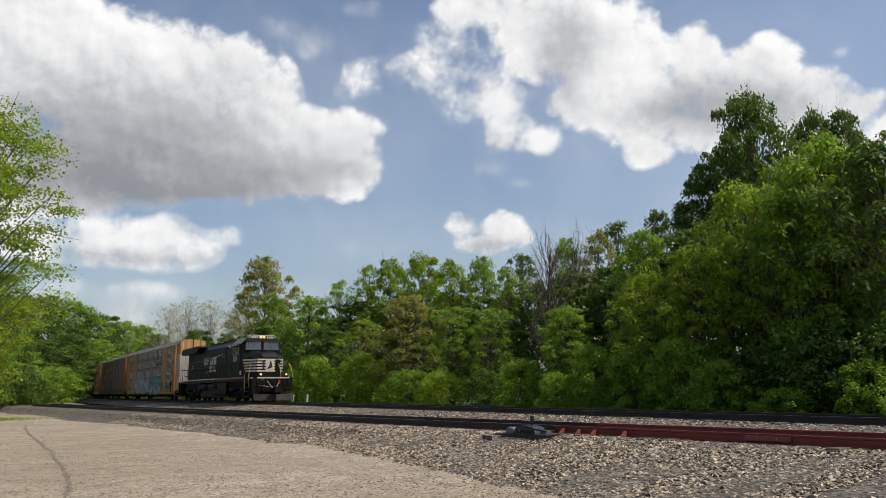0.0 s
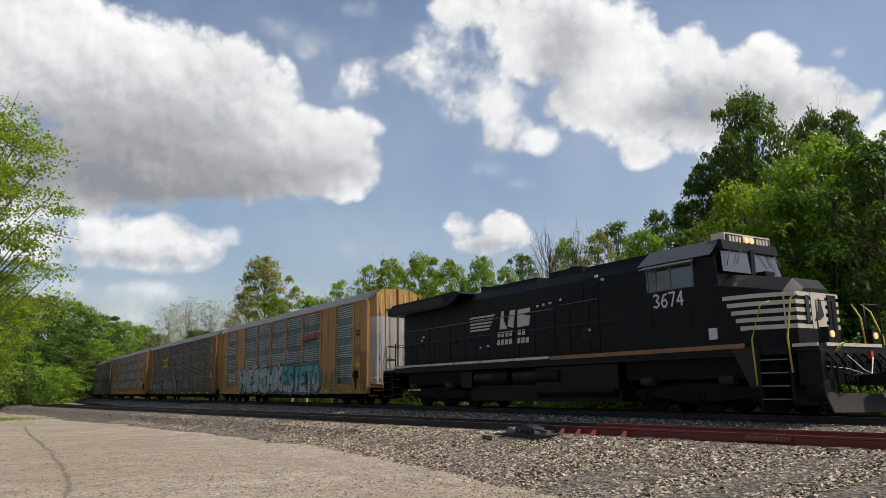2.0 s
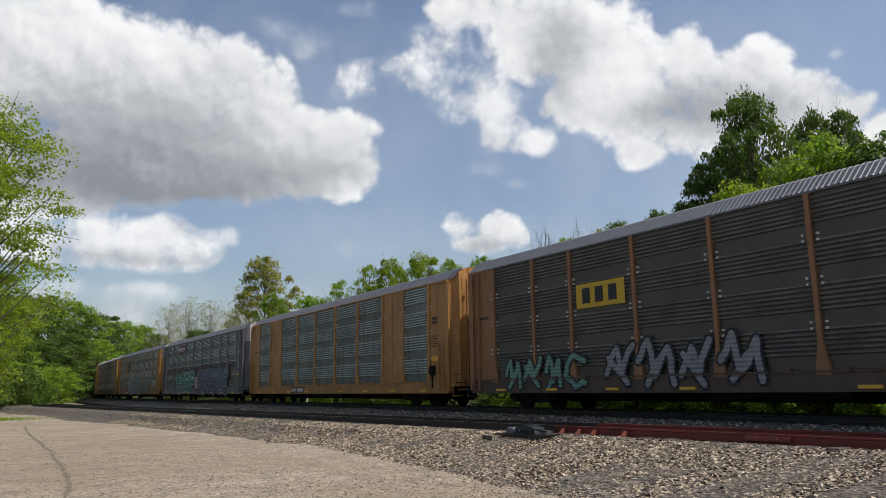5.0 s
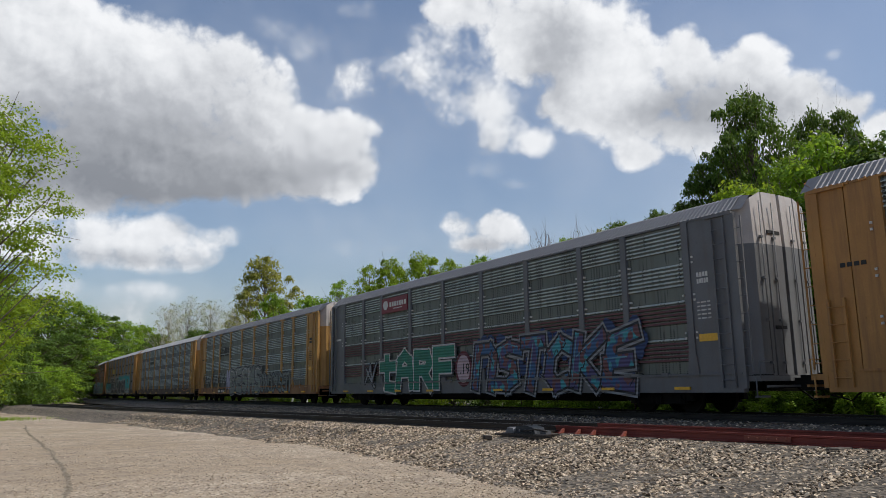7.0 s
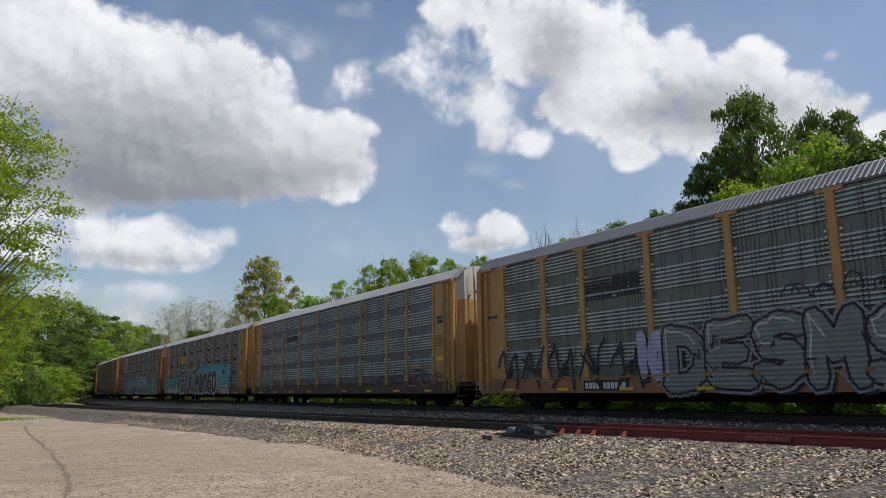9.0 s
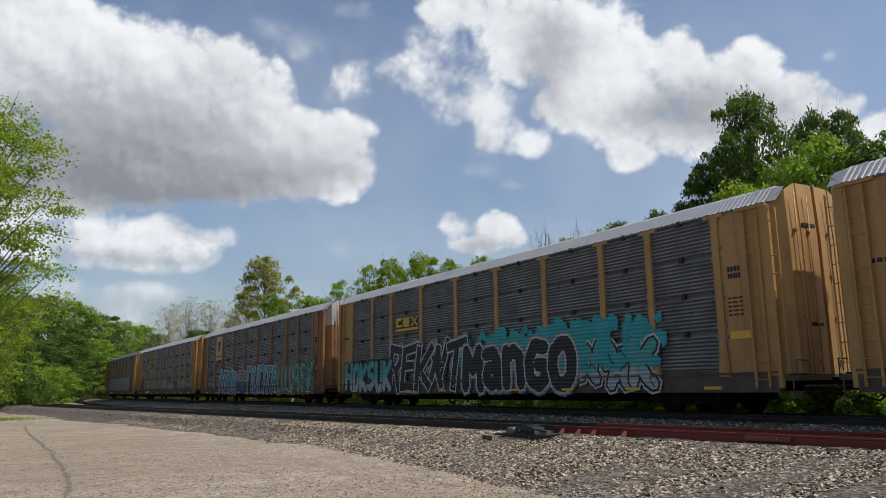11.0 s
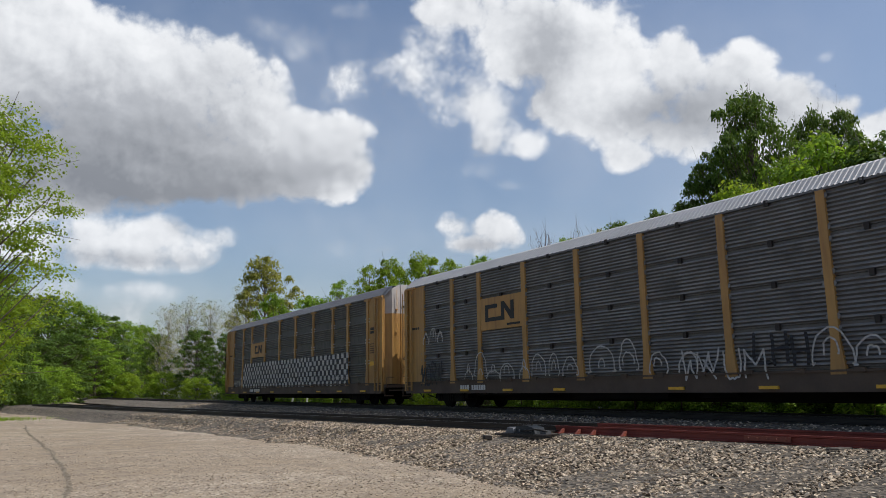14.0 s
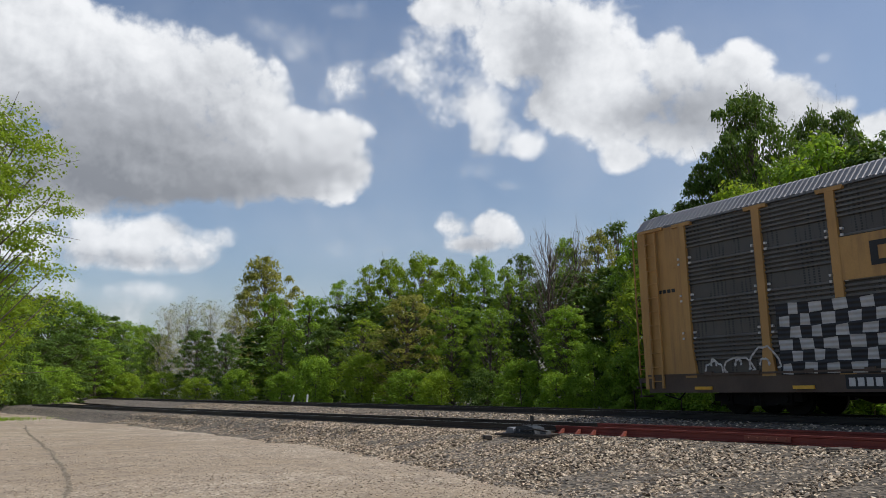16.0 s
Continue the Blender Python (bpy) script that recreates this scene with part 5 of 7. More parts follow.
    def hand_brake(bm):
        cyl(bm, (11.95, -1.66, 1.55), "y", 0.2, 0.05, 14)
        box(bm, 11.8, 12.1, -1.64, -1.56, 1.35, 1.75)
        box(bm, 11.92, 11.98, -1.63, -1.58, 0.8, 1.4)
    if plates:
        shared("brake", "hand_brake", hand_brake, M_UNDER, car)
    MOVERS.append((car, REAR[i] + HL, 19.8))
    return car


def report_mark(car, x0, x1, dark=True, z=0.70):
    """A stencilled board on the sill, its characters as bars."""
    if dark:
        bm = bmesh.new()
        box(bm, x0 - 0.08, x1 + 0.08, -1.594, -1.58, z - 0.05, z + 0.27)
        part("mark_board", bm, M_INK, car)
    bm = bmesh.new()
    letter_bars(bm, x0, x1, z + 0.01, 0.19, -1.604, (4, 6))
    tagged(part("mark_lettering", bm, M_CHALK, car), kind="stuff")


def plaque(car, x0, x1, z0, z1, mat, y=-1.575, label=""):
    bm = bmesh.new()
    box(bm, x0, x1, y, y + 0.09, z0, z1)
    return part("emblem_plate", bm, mat, car, label)


def shapes(car, quads, mat, y, name="emblem", label=""):
    """Flat emblem shapes from polygons in (x, z)."""
    bm = bmesh.new()
    for q in quads:
        prism(bm, q, "y", y, y + 0.01)
    return part(name, bm, mat, car, label)


def rect(x0, x1, z0, z1, lean=0.0):
    return ((x0, z0), (x1, z0), (x1 + lean, z1), (x0 + lean, z1))


M_EMBLEM_RED = plain("red_emblem", (0.42, 0.045, 0.02), 0.5)
M_EMBLEM_MAROON = plain("maroon_emblem", (0.20, 0.02, 0.03), 0.5)
M_EMBLEM_YELLOW = plain("yellow_emblem", (0.60, 0.38, 0.02), 0.5)
M_EMBLEM_BEIGE = plain("beige_emblem", (0.50, 0.35, 0.20), 0.6)
M_EMBLEM_BLUE = plain("blue_emblem", (0.03, 0.05, 0.14), 0.6)
CAR_LEN = 26.3
MOVERS = []


def build_cars():
    c = autorack(0, "grouped", M_PANEL_GREEN, M_ORANGE, M_ORANGE, M_ROOF, "orange-framed autorack with ribbed zinc sheets and teal graffiti", plates=True, end_low=M_WHITEPAINT, end_top=M_YELLOW, side_ladder=False)
    graffiti(c, "HESEHK", -8.0, 1.2, 0.66, 2.35, (None, "black", "pale_teal", "white"), 1, 0.5, 0.1, 0.06, cloud_of="pink")
    graffiti(c, "ESIETO", 1.0, 7.2, 0.66, 2.3, ("sky", "black", "teal_silver", None), 2, 0.42, 0, 0.06)
    graffiti(c, "LUL", 7.9, 10.4, 0.68, 1.95, (None, None, "lime", None), 3, 0.10)
    graffiti(c, "HOL", 8.0, 10.3, 0.72, 1.7, (None, None, "green", None), 4, 0.05)
    shapes(c, [rect(4.55 + k * 0.65, 5.05 + k * 0.65, 3.82 + 0.02 * k, 4.02 + 0.02 * k, 0.12) for k in range(4)] + [rect(4.5, 7.05, 3.78, 3.81)], M_EMBLEM_RED, -1.572, label="red slanted emblem letters as shapes")
    shapes(c, [((4.5, 3.55), (7.0, 3.70), (7.05, 3.76), (4.5, 3.74))], M_INK, -1.572)
    report_mark(c, -7.0, -5.2, False)

    c = autorack(1, "grouped", M_PANEL_BROWN, M_TAN, M_BROWNSILL, M_ROOF, "brown-grey autorack with thin posts and white graffiti", thin_posts=True, end_low=M_YELLOW)
    graffiti(c, "#*#C", -11.0, -6.5, 0.72, 1.9, (None, "black", "mint", None), 4, 0.16)
    graffiti(c, "*#*#", -5.8, 0.0, 0.72, 2.1, (None, "black", "silver", None), 5, 0.18)
    graffiti(c, "#*", 6.5, 9.0, 1.3, 2.2, (None, None, "silver", None), 6, 0.06)
    shapes(c, [rect(-6.9, -4.7, 3.3, 4.1)], M_EMBLEM_YELLOW, -1.565, "emblem_plate", "faded yellow emblem plate")
    shapes(c, [rect(-6.6 + k * 0.6, -6.25 + k * 0.6, 3.45, 3.95) for k in range(3)], M_INK, -1.580)

    c = autorack(2, "grouped", M_PANEL_GREEN, M_ORANGE, M_ORANGE, M_ROOF, "orange-framed autorack with clean ribbed zinc sheets", plates=True, side_ladder=False)
    report_mark(c, -5.0, -3.0)

    c = autorack(3, "grouped", M_PANEL_GREEN, M_GREYPAINT, M_GREYPAINT, M_ROOF, "grey autorack with maroon ribs, green and blue graffiti", heads=False, end_low=M_GREYPAINT, end_top=M_WHITEPAINT, red_ribs=True)
    plaque(c, -7.1, -4.5, 4.40, 5.12, M_EMBLEM_MAROON, -1.60, "maroon emblem plate with white shapes")
    shapes(c, [((-6.85, 4.62), (-6.6, 4.55), (-6.4, 4.75), (-6.5, 4.98), (-6.8, 5.0), (-6.95, 4.85))] + [rect(-6.25 + k * 0.24, -6.08 + k * 0.24, 4.68, 4.9) for k in range(7)] + [rect(-5.9, -5.0, 4.56, 4.60)], M_CHALK, -1.612)
    graffiti(c, "tARF", -6.7, 0.1, 0.66, 2.5, (None, "white", "sea", None), 7, 0.62, 0, 0.0, "green block letters with white edges", True)
    graffiti(c, "*", -8.4, -6.8, 0.7, 2.1, (None, "black", "silver", None), 8, 0.10)
    bm = bmesh.new()
    for r, y, mi in ((0.72, -1.6075, 0), (0.56, -1.611, 1)):
        bm.faces.new([bm.verts.new((0.75 + math.cos(q) * r * 0.85, y, 1.55 + math.sin(q) * r)) for q in (math.pi * j / 12 for j in range(24))]).material_index = mi
    part("graffiti", bm, [SPRAY["maroon"], SPRAY["pink"]], c, "painted red-rimmed pale disc")
    lettering(c, ".19", 0.85, 1.35, 0.42, -1.615, SPRAY["black"], "black painted .19")
    lettering(c, "MAS.", 1.1, 2.55, 0.24, -1.56, SPRAY["black"], "black sprayed tag MAS.")
    graffiti(c, "NSTCKE", 1.6, 10.2, 0.64, 2.55, ("silver", "black", "wild", "sky"), 9, 0.62, 0.25, 0.12, square=True, cloud_of="navy")
    report_mark(c, -6.3, -4.4, False)

    c = autorack(4, "grouped", M_PANEL_GREEN, M_YELLOW, M_TAN, M_ROOF, "autorack with yellow posts, zinc sheets, black and white graffiti", heads=True, end_low=M_YELLOW, end_top=M_WHITEPAINT)
    shapes(c, [rect(-6.75, -5.6, 3.78 + k * 0.1, 3.83 + k * 0.1, 0.02) for k in range(5)] + [((-5.6, 3.75), (-5.25, 3.75), (-5.15, 4.22), (-5.5, 4.22)), ((-5.2, 3.75), (-4.9, 3.75), (-4.85, 4.22), (-5.1, 4.22)), ((-4.8, 3.75), (-4.4, 3.75), (-4.4, 4.22), (-4.8, 4.22))], M_INK, -1.572)
    shapes(c, [rect(-6.7 + k * 0.17, -6.58 + k * 0.17, 3.54, 3.66) for k in range(14) if k != 7], M_INK, -1.572)
    graffiti(c, "#*#*#", -11.5, -4.0, 0.66, 2.2, (None, None, "black", None), 13, 0.09, 0, 0.10)
    graffiti(c, "IO", -4.4, -3.2, 0.95, 2.3, (None, "lavender", "lavender", "white"), 14, 0.5)
    graffiti(c, "DESMS", -3.2, 4.0, 0.64, 2.5, ("silver", "black", "grey_green", "white"), 15, 0.44, 0, 0.06)
    graffiti(c, "O#CO*SEN", 4.0, 9.6, 0.7, 1.95, (None, "black", "grey_green", None), 16, 0.14)
    tags_line(c, 9.6, 12.0, 0.8, 2.3, "silver", 16, 3)
    tags_line(c, 0.6, 4.2, 2.75, 3.4, "black", 19, 5, 0.035)
    report_mark(c, -6.6, -4.8)

    c = autorack(5, "grouped", M_PANEL_BLUE, M_YELLOW, M_BROWNSILL, M_ROOF_WHITE, "blue-grey autorack with thin yellow posts and small graffiti", thin_posts=True, end_low=M_YELLOW, end_top=M_WHITEPAINT)
    shapes(c, [rect(-6.6, -5.7, 3.8, 4.1), rect(-5.6, -4.7, 3.8, 4.1)], M_INK, -1.572)
    graffiti(c, "*##", -12.4, -9.0, 0.75, 2.0, (None, None, "silver", None), 17, 0.06)
    tags_line(c, 6.0, 13.0, 0.8, 2.0, "black", 18, 4)
    graffiti(c, "EC", 9.2, 11.4, 0.85, 1.8, (None, None, "orange", None), 18, 0.06)

    c = autorack(6, "even", M_PANEL_SLATE, M_YELLOW, M_BROWNSILL, M_ROOF_WHITE, "dark slate autorack with yellow posts, white roof, black graffiti", heads=True)
    shapes(c, [((-5.6, 3.62), (-5.6, 4.05), (-5.0, 4.05), (-5.0, 3.95), (-5.4, 3.9), (-5.4, 3.75), (-5.0, 3.72), (-5.0, 3.62)), rect(-4.9, -4.35, 3.6, 4.03), ((-4.2, 3.6), (-3.65, 4.03), (-3.5, 4.03), (-4.05, 3.6)), ((-3.65, 3.6), (-4.2, 4.03), (-4.05, 4.03), (-3.5, 3.6)), rect(-5.6, -3.5, 3.42, 3.54)], M_EMBLEM_YELLOW, -1.575, label="yellow emblem shapes")
    graffiti(c, "HOKSUK", -11.2, -6.0, 0.66, 2.2, (None, "black", "teal_silver", None), 20, 0.34, 0.1, 0.05)
    graffiti(c, "REKVT".replace("V", "*"), -6.2, 0.2, 0.64, 2.75, (None, "white", "black", None), 21, 0.34, 0.35, 0.14, square=True, cloud_of="silver")
    graffiti(c, "LUNULUNUL", 0.0, 10.6, 1.3, 2.75, (None, None, "cyan", None), 24, 0.3, 0, 0.1, cloud_of="cyan")
    graffiti(c, "ManGO", 0.2, 6.9, 0.62, 2.55, ("silver", "white", "black", None), 22, 0.52, 0, 0.03)
    graffiti(c, "*#K", 7.0, 10.4, 0.7, 2.2, ("white", "black", "teal_silver", None), 23, 0.34)
    report_mark(c, -5.6, -3.6, False)

    c = autorack(7, "even", M_PANEL_SLATE, M_TAN, M_BROWNSILL, M_ROOF_WHITE, "dark slate autorack with tan posts, blue and green graffiti", end_low=M_TAN, end_top=M_WHITEPAINT)
    plaque(c, -9.0, -7.35, 3.25, 5.15, M_EMBLEM_BEIGE, -1.60, "beige emblem plate with a small shield")
    shapes(c, [((-8.55, 4.45), (-8.18, 4.3), (-7.8, 4.45), (-7.78, 4.75), (-8.55, 4.75)), ], M_EMBLEM_BLUE, -1.612)
    lettering(c, "BUILDING AMERICA", -8.17, 3.52, 0.115, -1.606, M_INK, "black words BUILDING AMERICA on the plate")
    shapes(c, [rect(-8.5 + k * 0.13, -8.43 + k * 0.13, 3.95, 4.3) for k in range(6)], M_EMBLEM_RED, -1.612)
    graffiti(c, "NTUR", -6.9, -2.2, 0.62, 2.3, (None, "white", "cyan_blue", None), 25, 0.46, 0.3, 0.10, square=True, cloud_of="maroon")
    graffiti(c, "*L#", -2.3, 0.3, 0.62, 1.5, (None, None, "navy", None), 29, 0.3, 0, 0.1, cloud_of="blue")
    graffiti(c, "COFK", -2.0, 0.2, 1.55, 2.25, (None, "pink", "maroon", None), 26, 0.11, 0.1, 0.04)
    graffiti(c, "NUNTA", 0.3, 6.8, 0.62, 2.5, (None, "white", "cyan_blue", None), 27, 0.5, 0.35, 0.10, square=True, cloud_of="maroon")
    graffiti(c, "LULU", 6.7, 9.6, 0.64, 2.4, ("orange", "black", "mint", None), 28, 0.40, 0, 0.05)
    graffiti(c, "ASK", 9.5, 12.9, 0.64, 2.5, ("orange", "black", "sea_mint", "white"), 30, 0.5, 0, 0.05, cloud_of="sea")

    c = autorack(8, "even", M_PANEL_SLATE, M_YELLOW, M_BROWNSILL, M_ROOF_WHITE, "dark slate autorack with yellow posts and white line graffiti", end_low=M_YELLOW)
    plaque(c, -6.75, -4.05, 2.98, 4.22, M_YELLOW, -1.585, "yellow ribbed emblem plate with a black mark")
    shapes(c, [((-6.4, 3.3), (-6.4, 3.95), (-5.6, 3.95), (-5.6, 3.8), (-6.2, 3.8), (-6.2, 3.45), (-5.35, 3.45), (-5.35, 4.0), (-5.15, 4.0), (-4.75, 3.6), (-4.75, 4.0), (-4.55, 4.0), (-4.55, 3.3), (-4.75, 3.3), (-5.15, 3.75), (-5.15, 3.3))], M_INK, -1.597, label="black looping emblem shape")
    shapes(c, [rect(-5.0, -4.2, 3.08, 3.16)], M_INK, -1.597)
    tags_line(c, -11.0, -9.2, 2.6, 3.8, "white", 30, 3)
    tags_line(c, -7.8, -4.4, 0.95, 2.2, "white", 31, 4)
    tags_line(c, -4.2, -0.9, 0.95, 2.3, "white", 32, 4)
    tags_line(c, -0.4, 4.2, 0.95, 2.4, "white", 33, 4)
    graffiti(c, "W*UM", 3.3, 6.0, 0.9, 1.7, (None, None, "white", None), 34, 0.05)
    tags_line(c, 7.2, 12.0, 0.95, 2.5, "white", 35, 5)
    graffiti(c, "LHH", 5.6, 7.2, 1.2, 2.0, (None, None, "black", None), 36, 0.08)
    graffiti(c, "#OR*", -11.2, -9.3, 0.9, 1.9, (None, None, "black", None), 37, 0.08)
    report_mark(c, -8.0, -6.2, False)

    c = autorack(9, "grouped", M_PANEL_DARK, M_YELLOW, M_BROWNSILL, M_ROOF, "last autorack, dark sheets, yellow posts, checkered black and white paint", heads=True, end_low=M_YELLOW, end_top=M_WHITEPAINT)
    plaque(c, -7.1, -4.45, 3.1, 4.1, M_YELLOW, -1.585, "yellow emblem plate with a black mark")
    shapes(c, [((-6.4, 3.35), (-6.4, 3.9), (-5.85, 3.9), (-5.85, 3.78), (-6.23, 3.78), (-6.23, 3.47), (-5.6, 3.47), (-5.6, 3.92), (-5.43, 3.92), (-5.08, 3.58), (-5.08, 3.92), (-4.9, 3.92), (-4.9, 3.35), (-5.08, 3.35), (-5.43, 3.68), (-5.43, 3.35))], M_INK, -1.597, label="black looping emblem shape")
    rnd = random.Random(3)
    bm = bmesh.new()
    step = [0]
    z0, z1, rows = 1.0, 2.72, 6
    hh = (z1 - z0) / rows
    box(bm, -8.85, 9.4, -1.608, -1.60, z0, z1, 1)
    x, k = -8.8, 0
    while x < 9.35:
        w = rnd.uniform(0.26, 0.34)
        for r in range(rows):
            if (r + k) % 2 == 0:
                a, b = x + rnd.uniform(-0.03, 0.03), x + w + rnd.uniform(-0.03, 0.04)
                c0, c1 = z0 + r * hh + rnd.uniform(0, 0.03), z0 + (r + 1) * hh - rnd.uniform(0, 0.03)
                q = [(a, c0), (b, c0 + rnd.uniform(-0.03, 0.03)), (b + rnd.uniform(-0.04, 0.04), c1), (a + rnd.uniform(-0.04, 0.04), c1 + rnd.uniform(-0.03, 0.03))]
                bm.faces.new([bm.verts.new((u, -1.612, v)) for u, v in q]).material_index = 0
        x += w
        k += 1
    part("checker_paint", bm, [SPRAY["white"], SPRAY["black"]], c, "hand-painted black and white checker")
    tags_line(c, -11.2, -8.9, 1.0, 1.9, "white", 41, 3, 0.05)
    tags_line(c, 6.5, 9.0, 1.0, 2.0, "silver", 42, 3, 0.05)
    report_mark(c, -7.2, -5.0, True)

    # paint set back to where it sits between the posts of each car
    for k, (paint, emblem) in {3: (-0.6, 0.0), 4: (-0.6, -0.3), 6: (-1.05, -1.05), 7: (-0.85, 0.0), 8: (-0.6, -0.35)}.items():
        for o in MOVERS[k][0].children:
            if o.name.startswith(("graffiti", "mark_")) or o.name.startswith("lettering") and k == 3:
                o.location.x += paint
            elif o.name.startswith("emblem"):
                o.location.x += emblem


build_cars()


# ---------------------------------------------------------------- train: the locomotive
M_BLACK = surface("black_engine_paint", (0.0055, 0.0055, 0.006), (0.012, 0.011, 0.010), 0.5, blotch=0.7, amount=0.7, bumps=0.05)
for _m in (M_BLACK, M_UNDER):
    _m.node_tree.nodes["Principled BSDF"].inputs["Specular IOR Level"].default_value = 0.16
M_CREAM = surface("cream_stripe_paint", (0.62, 0.55, 0.44), (0.42, 0.36, 0.28), 0.55)
M_HANDRAIL = plain("yellow_handrail", (0.62, 0.47, 0.08), 0.45)
M_STEELGREY = surface("dull_grey_roof", (0.06, 0.061, 0.064), (0.07, 0.07, 0.07), 0.5)
M_ENGRIME = surface("rusty_grime", (0.028, 0.02, 0.015), (0.012, 0.009, 0.008), 0.8)
M_GLASS = bpy.data.materials.new("cab_glass")
M_GLASS.use_nodes = True
_b = M_GLASS.node_tree.nodes["Principled BSDF"]
_b.inputs["Base Color"].default_value = (0.05, 0.06, 0.065, 1)
_b.inputs["Roughness"].default_value = 0.06
_b.inputs["Specular IOR Level"].default_value = 0.9


def locomotive():
    eng = tagged(new("locomotive"), "black six-axle diesel locomotive with cream nose stripes", "locomotive")

    def P(name, mat, fn, label="", parent=None):
        bm = bmesh.new()
        fn(bm)
        return part(name, bm, mat, parent or eng, label)

    P("frame", M_BLACK, lambda bm: (box(bm, -11.0, 9.5, -1.52, 1.52, 1.50, 1.72), box(bm, -11.0, 9.4, -0.8, 0.8, 1.1, 1.5)))
    # walkway edge, painted pale, broken by the stanchions
    for a, b in ((-11.0, -9.2), (-9.1, -7.6), (-7.5, -5.8), (-5.7, -3.9), (-3.8, -1.7), (-1.6, 0.3)):
        P("walkway_edge", M_CREAM, lambda bm: box(bm, a, b, -1.56, -1.50, 1.74, 1.83))
    P("walkway_edge", M_TAN, lambda bm: box(bm, 0.4, 8.1, -1.56, -1.50, 1.70, 1.82), "rusted walkway edge")
    hood = P("long_hood", M_BLACK, lambda bm: (prism(bm, ((-0.98, 1.72), (0.98, 1.72), (0.98, 4.35), (0.75, 4.66), (-0.75, 4.66), (-0.98, 4.35)), "x", -11.0, 4.75)))
    # radiator wings over the rear of the hood
    P("radiator_wing", M_BLACK, lambda bm: (prism(bm, ((-11.75, 4.28), (-11.75, 4.50), (-11.2, 4.72), (-5.6, 4.78), (-5.3, 4.66), (-5.8, 4.40), (-6.4, 4.22), (-11.4, 4.18)), "y", -1.5, 1.5)))
    P("radiator_panel", M_ENGRIME, lambda bm: (box(bm, -11.3, -6.6, -1.512, -1.49, 4.32, 4.62)))

    def hood_doors(bm):
        x = -10.7
        k = 0
        while x < 4.3:
            w = (0.95, 1.15, 0.8)[k % 3]
            box(bm, x, x + w - 0.05, -1.0, -0.97, 1.95, 3.42)
            box(bm, x + w * 0.45, x + w * 0.45 + 0.05, -1.025, -0.98, 2.6, 2.85)
            x += w
            k += 1
        for x0 in (-10.6, -9.4, -8.2, 0.6, 1.9, 3.1):
            for z in np.arange(3.55, 4.25, 0.09):
                box(bm, x0, x0 + 1.0, -1.005, -0.97, z, z + 0.05)
    tagged(P("hood_doors", M_BLACK, hood_doors, parent=hood), kind="stuff")
    P("hood_louver", M_ENGRIME, lambda bm: [box(bm, x0, x0 + 0.55, -1.012, -0.98, z, z + 0.03) for x0 in (1.4, 2.6) for z in np.arange(2.35, 2.75, 0.06)], parent=hood)
    P("conduit", M_GREYPAINT, lambda bm: (tube(bm, ((-11.0, -1.03, 3.42), (0.0, -1.03, 3.52)), 0.018, 5), tube(bm, ((0.4, -1.03, 3.6), (4.6, -1.03, 3.68)), 0.018, 5)), parent=hood)

    def roof_gear(bm):
        box(bm, -4.6, -1.2, -0.7, 0.7, 4.66, 4.84)
        box(bm, -0.6, 1.2, -0.62, 0.62, 4.66, 4.92)
        box(bm, 1.5, 4.4, -0.75, 0.75, 4.66, 4.82)
        cyl(bm, (0.3, 0, 4.95), "z", 0.3, 0.2, 14)
        box(bm, -5.2, -4.9, -0.5, 0.5, 4.7, 4.95)
    P("roof_gear", M_BLACK, roof_gear)

    # blower and equipment cabinets behind the cab, as wide as the cab
    P("blower_cabinet", M_BLACK, lambda bm: (box(bm, 2.6, 4.7, -1.28, -0.9, 1.72, 4.15), box(bm, 2.55, 2.6, -1.30, -0.9, 1.72, 4.2)))
    for x, z, w in ((-0.9, 3.66, 0.10), (-0.55, 3.68, 0.08), (-0.2, 3.70, 0.1), (0.4, 3.76, 0.08), (2.2, 4.35, 0.12), (2.5, 4.2, 0.12), (-9.2, 3.05, 0.14), (-9.3, 2.9, 0.08), (-4.6, 2.35, 0.06), (-4.1, 2.38, 0.10), (1.8, 2.6, 0.1)):
        P("data_plate", M_CHALK, lambda bm: box(bm, x, x + w, -1.04, -0.98, z, z + 0.08))

    # cab
    sec = ((-1.53, 1.72), (1.53, 1.72), (1.53, 4.28), (1.0, 4.72), (-1.0, 4.72), (-1.53, 4.28))
    cab = P("cab", M_BLACK, lambda bm: prism(bm, sec, "x", 4.7, 6.9))
    P("cab_roof", M_STEELGREY, lambda bm: prism(bm, ((-1.6, 4.28), (-1.0, 4.79), (1.0, 4.79), (1.6, 4.28), (1.54, 4.28), (0.98, 4.74), (-0.98, 4.74), (-1.54, 4.28)), "x", 4.65, 7.25), "dull grey sloping cab roof", cab)

    def cab_front(bm):
        """Slanted front of the cab, from its side corners to the nose."""
        a = [(6.9, -1.53, 1.72), (6.9, -1.53, 4.28), (6.9, -1.0, 4.72), (6.9, 1.0, 4.72), (6.9, 1.53, 4.28), (6.9, 1.53, 1.72)]
        b = [(7.55, -1.36, 1.72), (7.3, -1.42, 4.22), (7.35, -0.95, 4.72), (7.35, 0.95, 4.72), (7.3, 1.42, 4.22), (7.55, 1.36, 1.72)]
        va, vb = [bm.verts.new(p) for p in a], [bm.verts.new(p) for p in b]
        for i in range(5):
            bm.faces.new((va[i], va[i + 1], vb[i + 1], vb[i]))
        bm.faces.new(vb)
        bmesh.ops.recalc_face_normals(bm, faces=bm.faces[:])
    P("cab_front", M_BLACK, cab_front, "", cab)
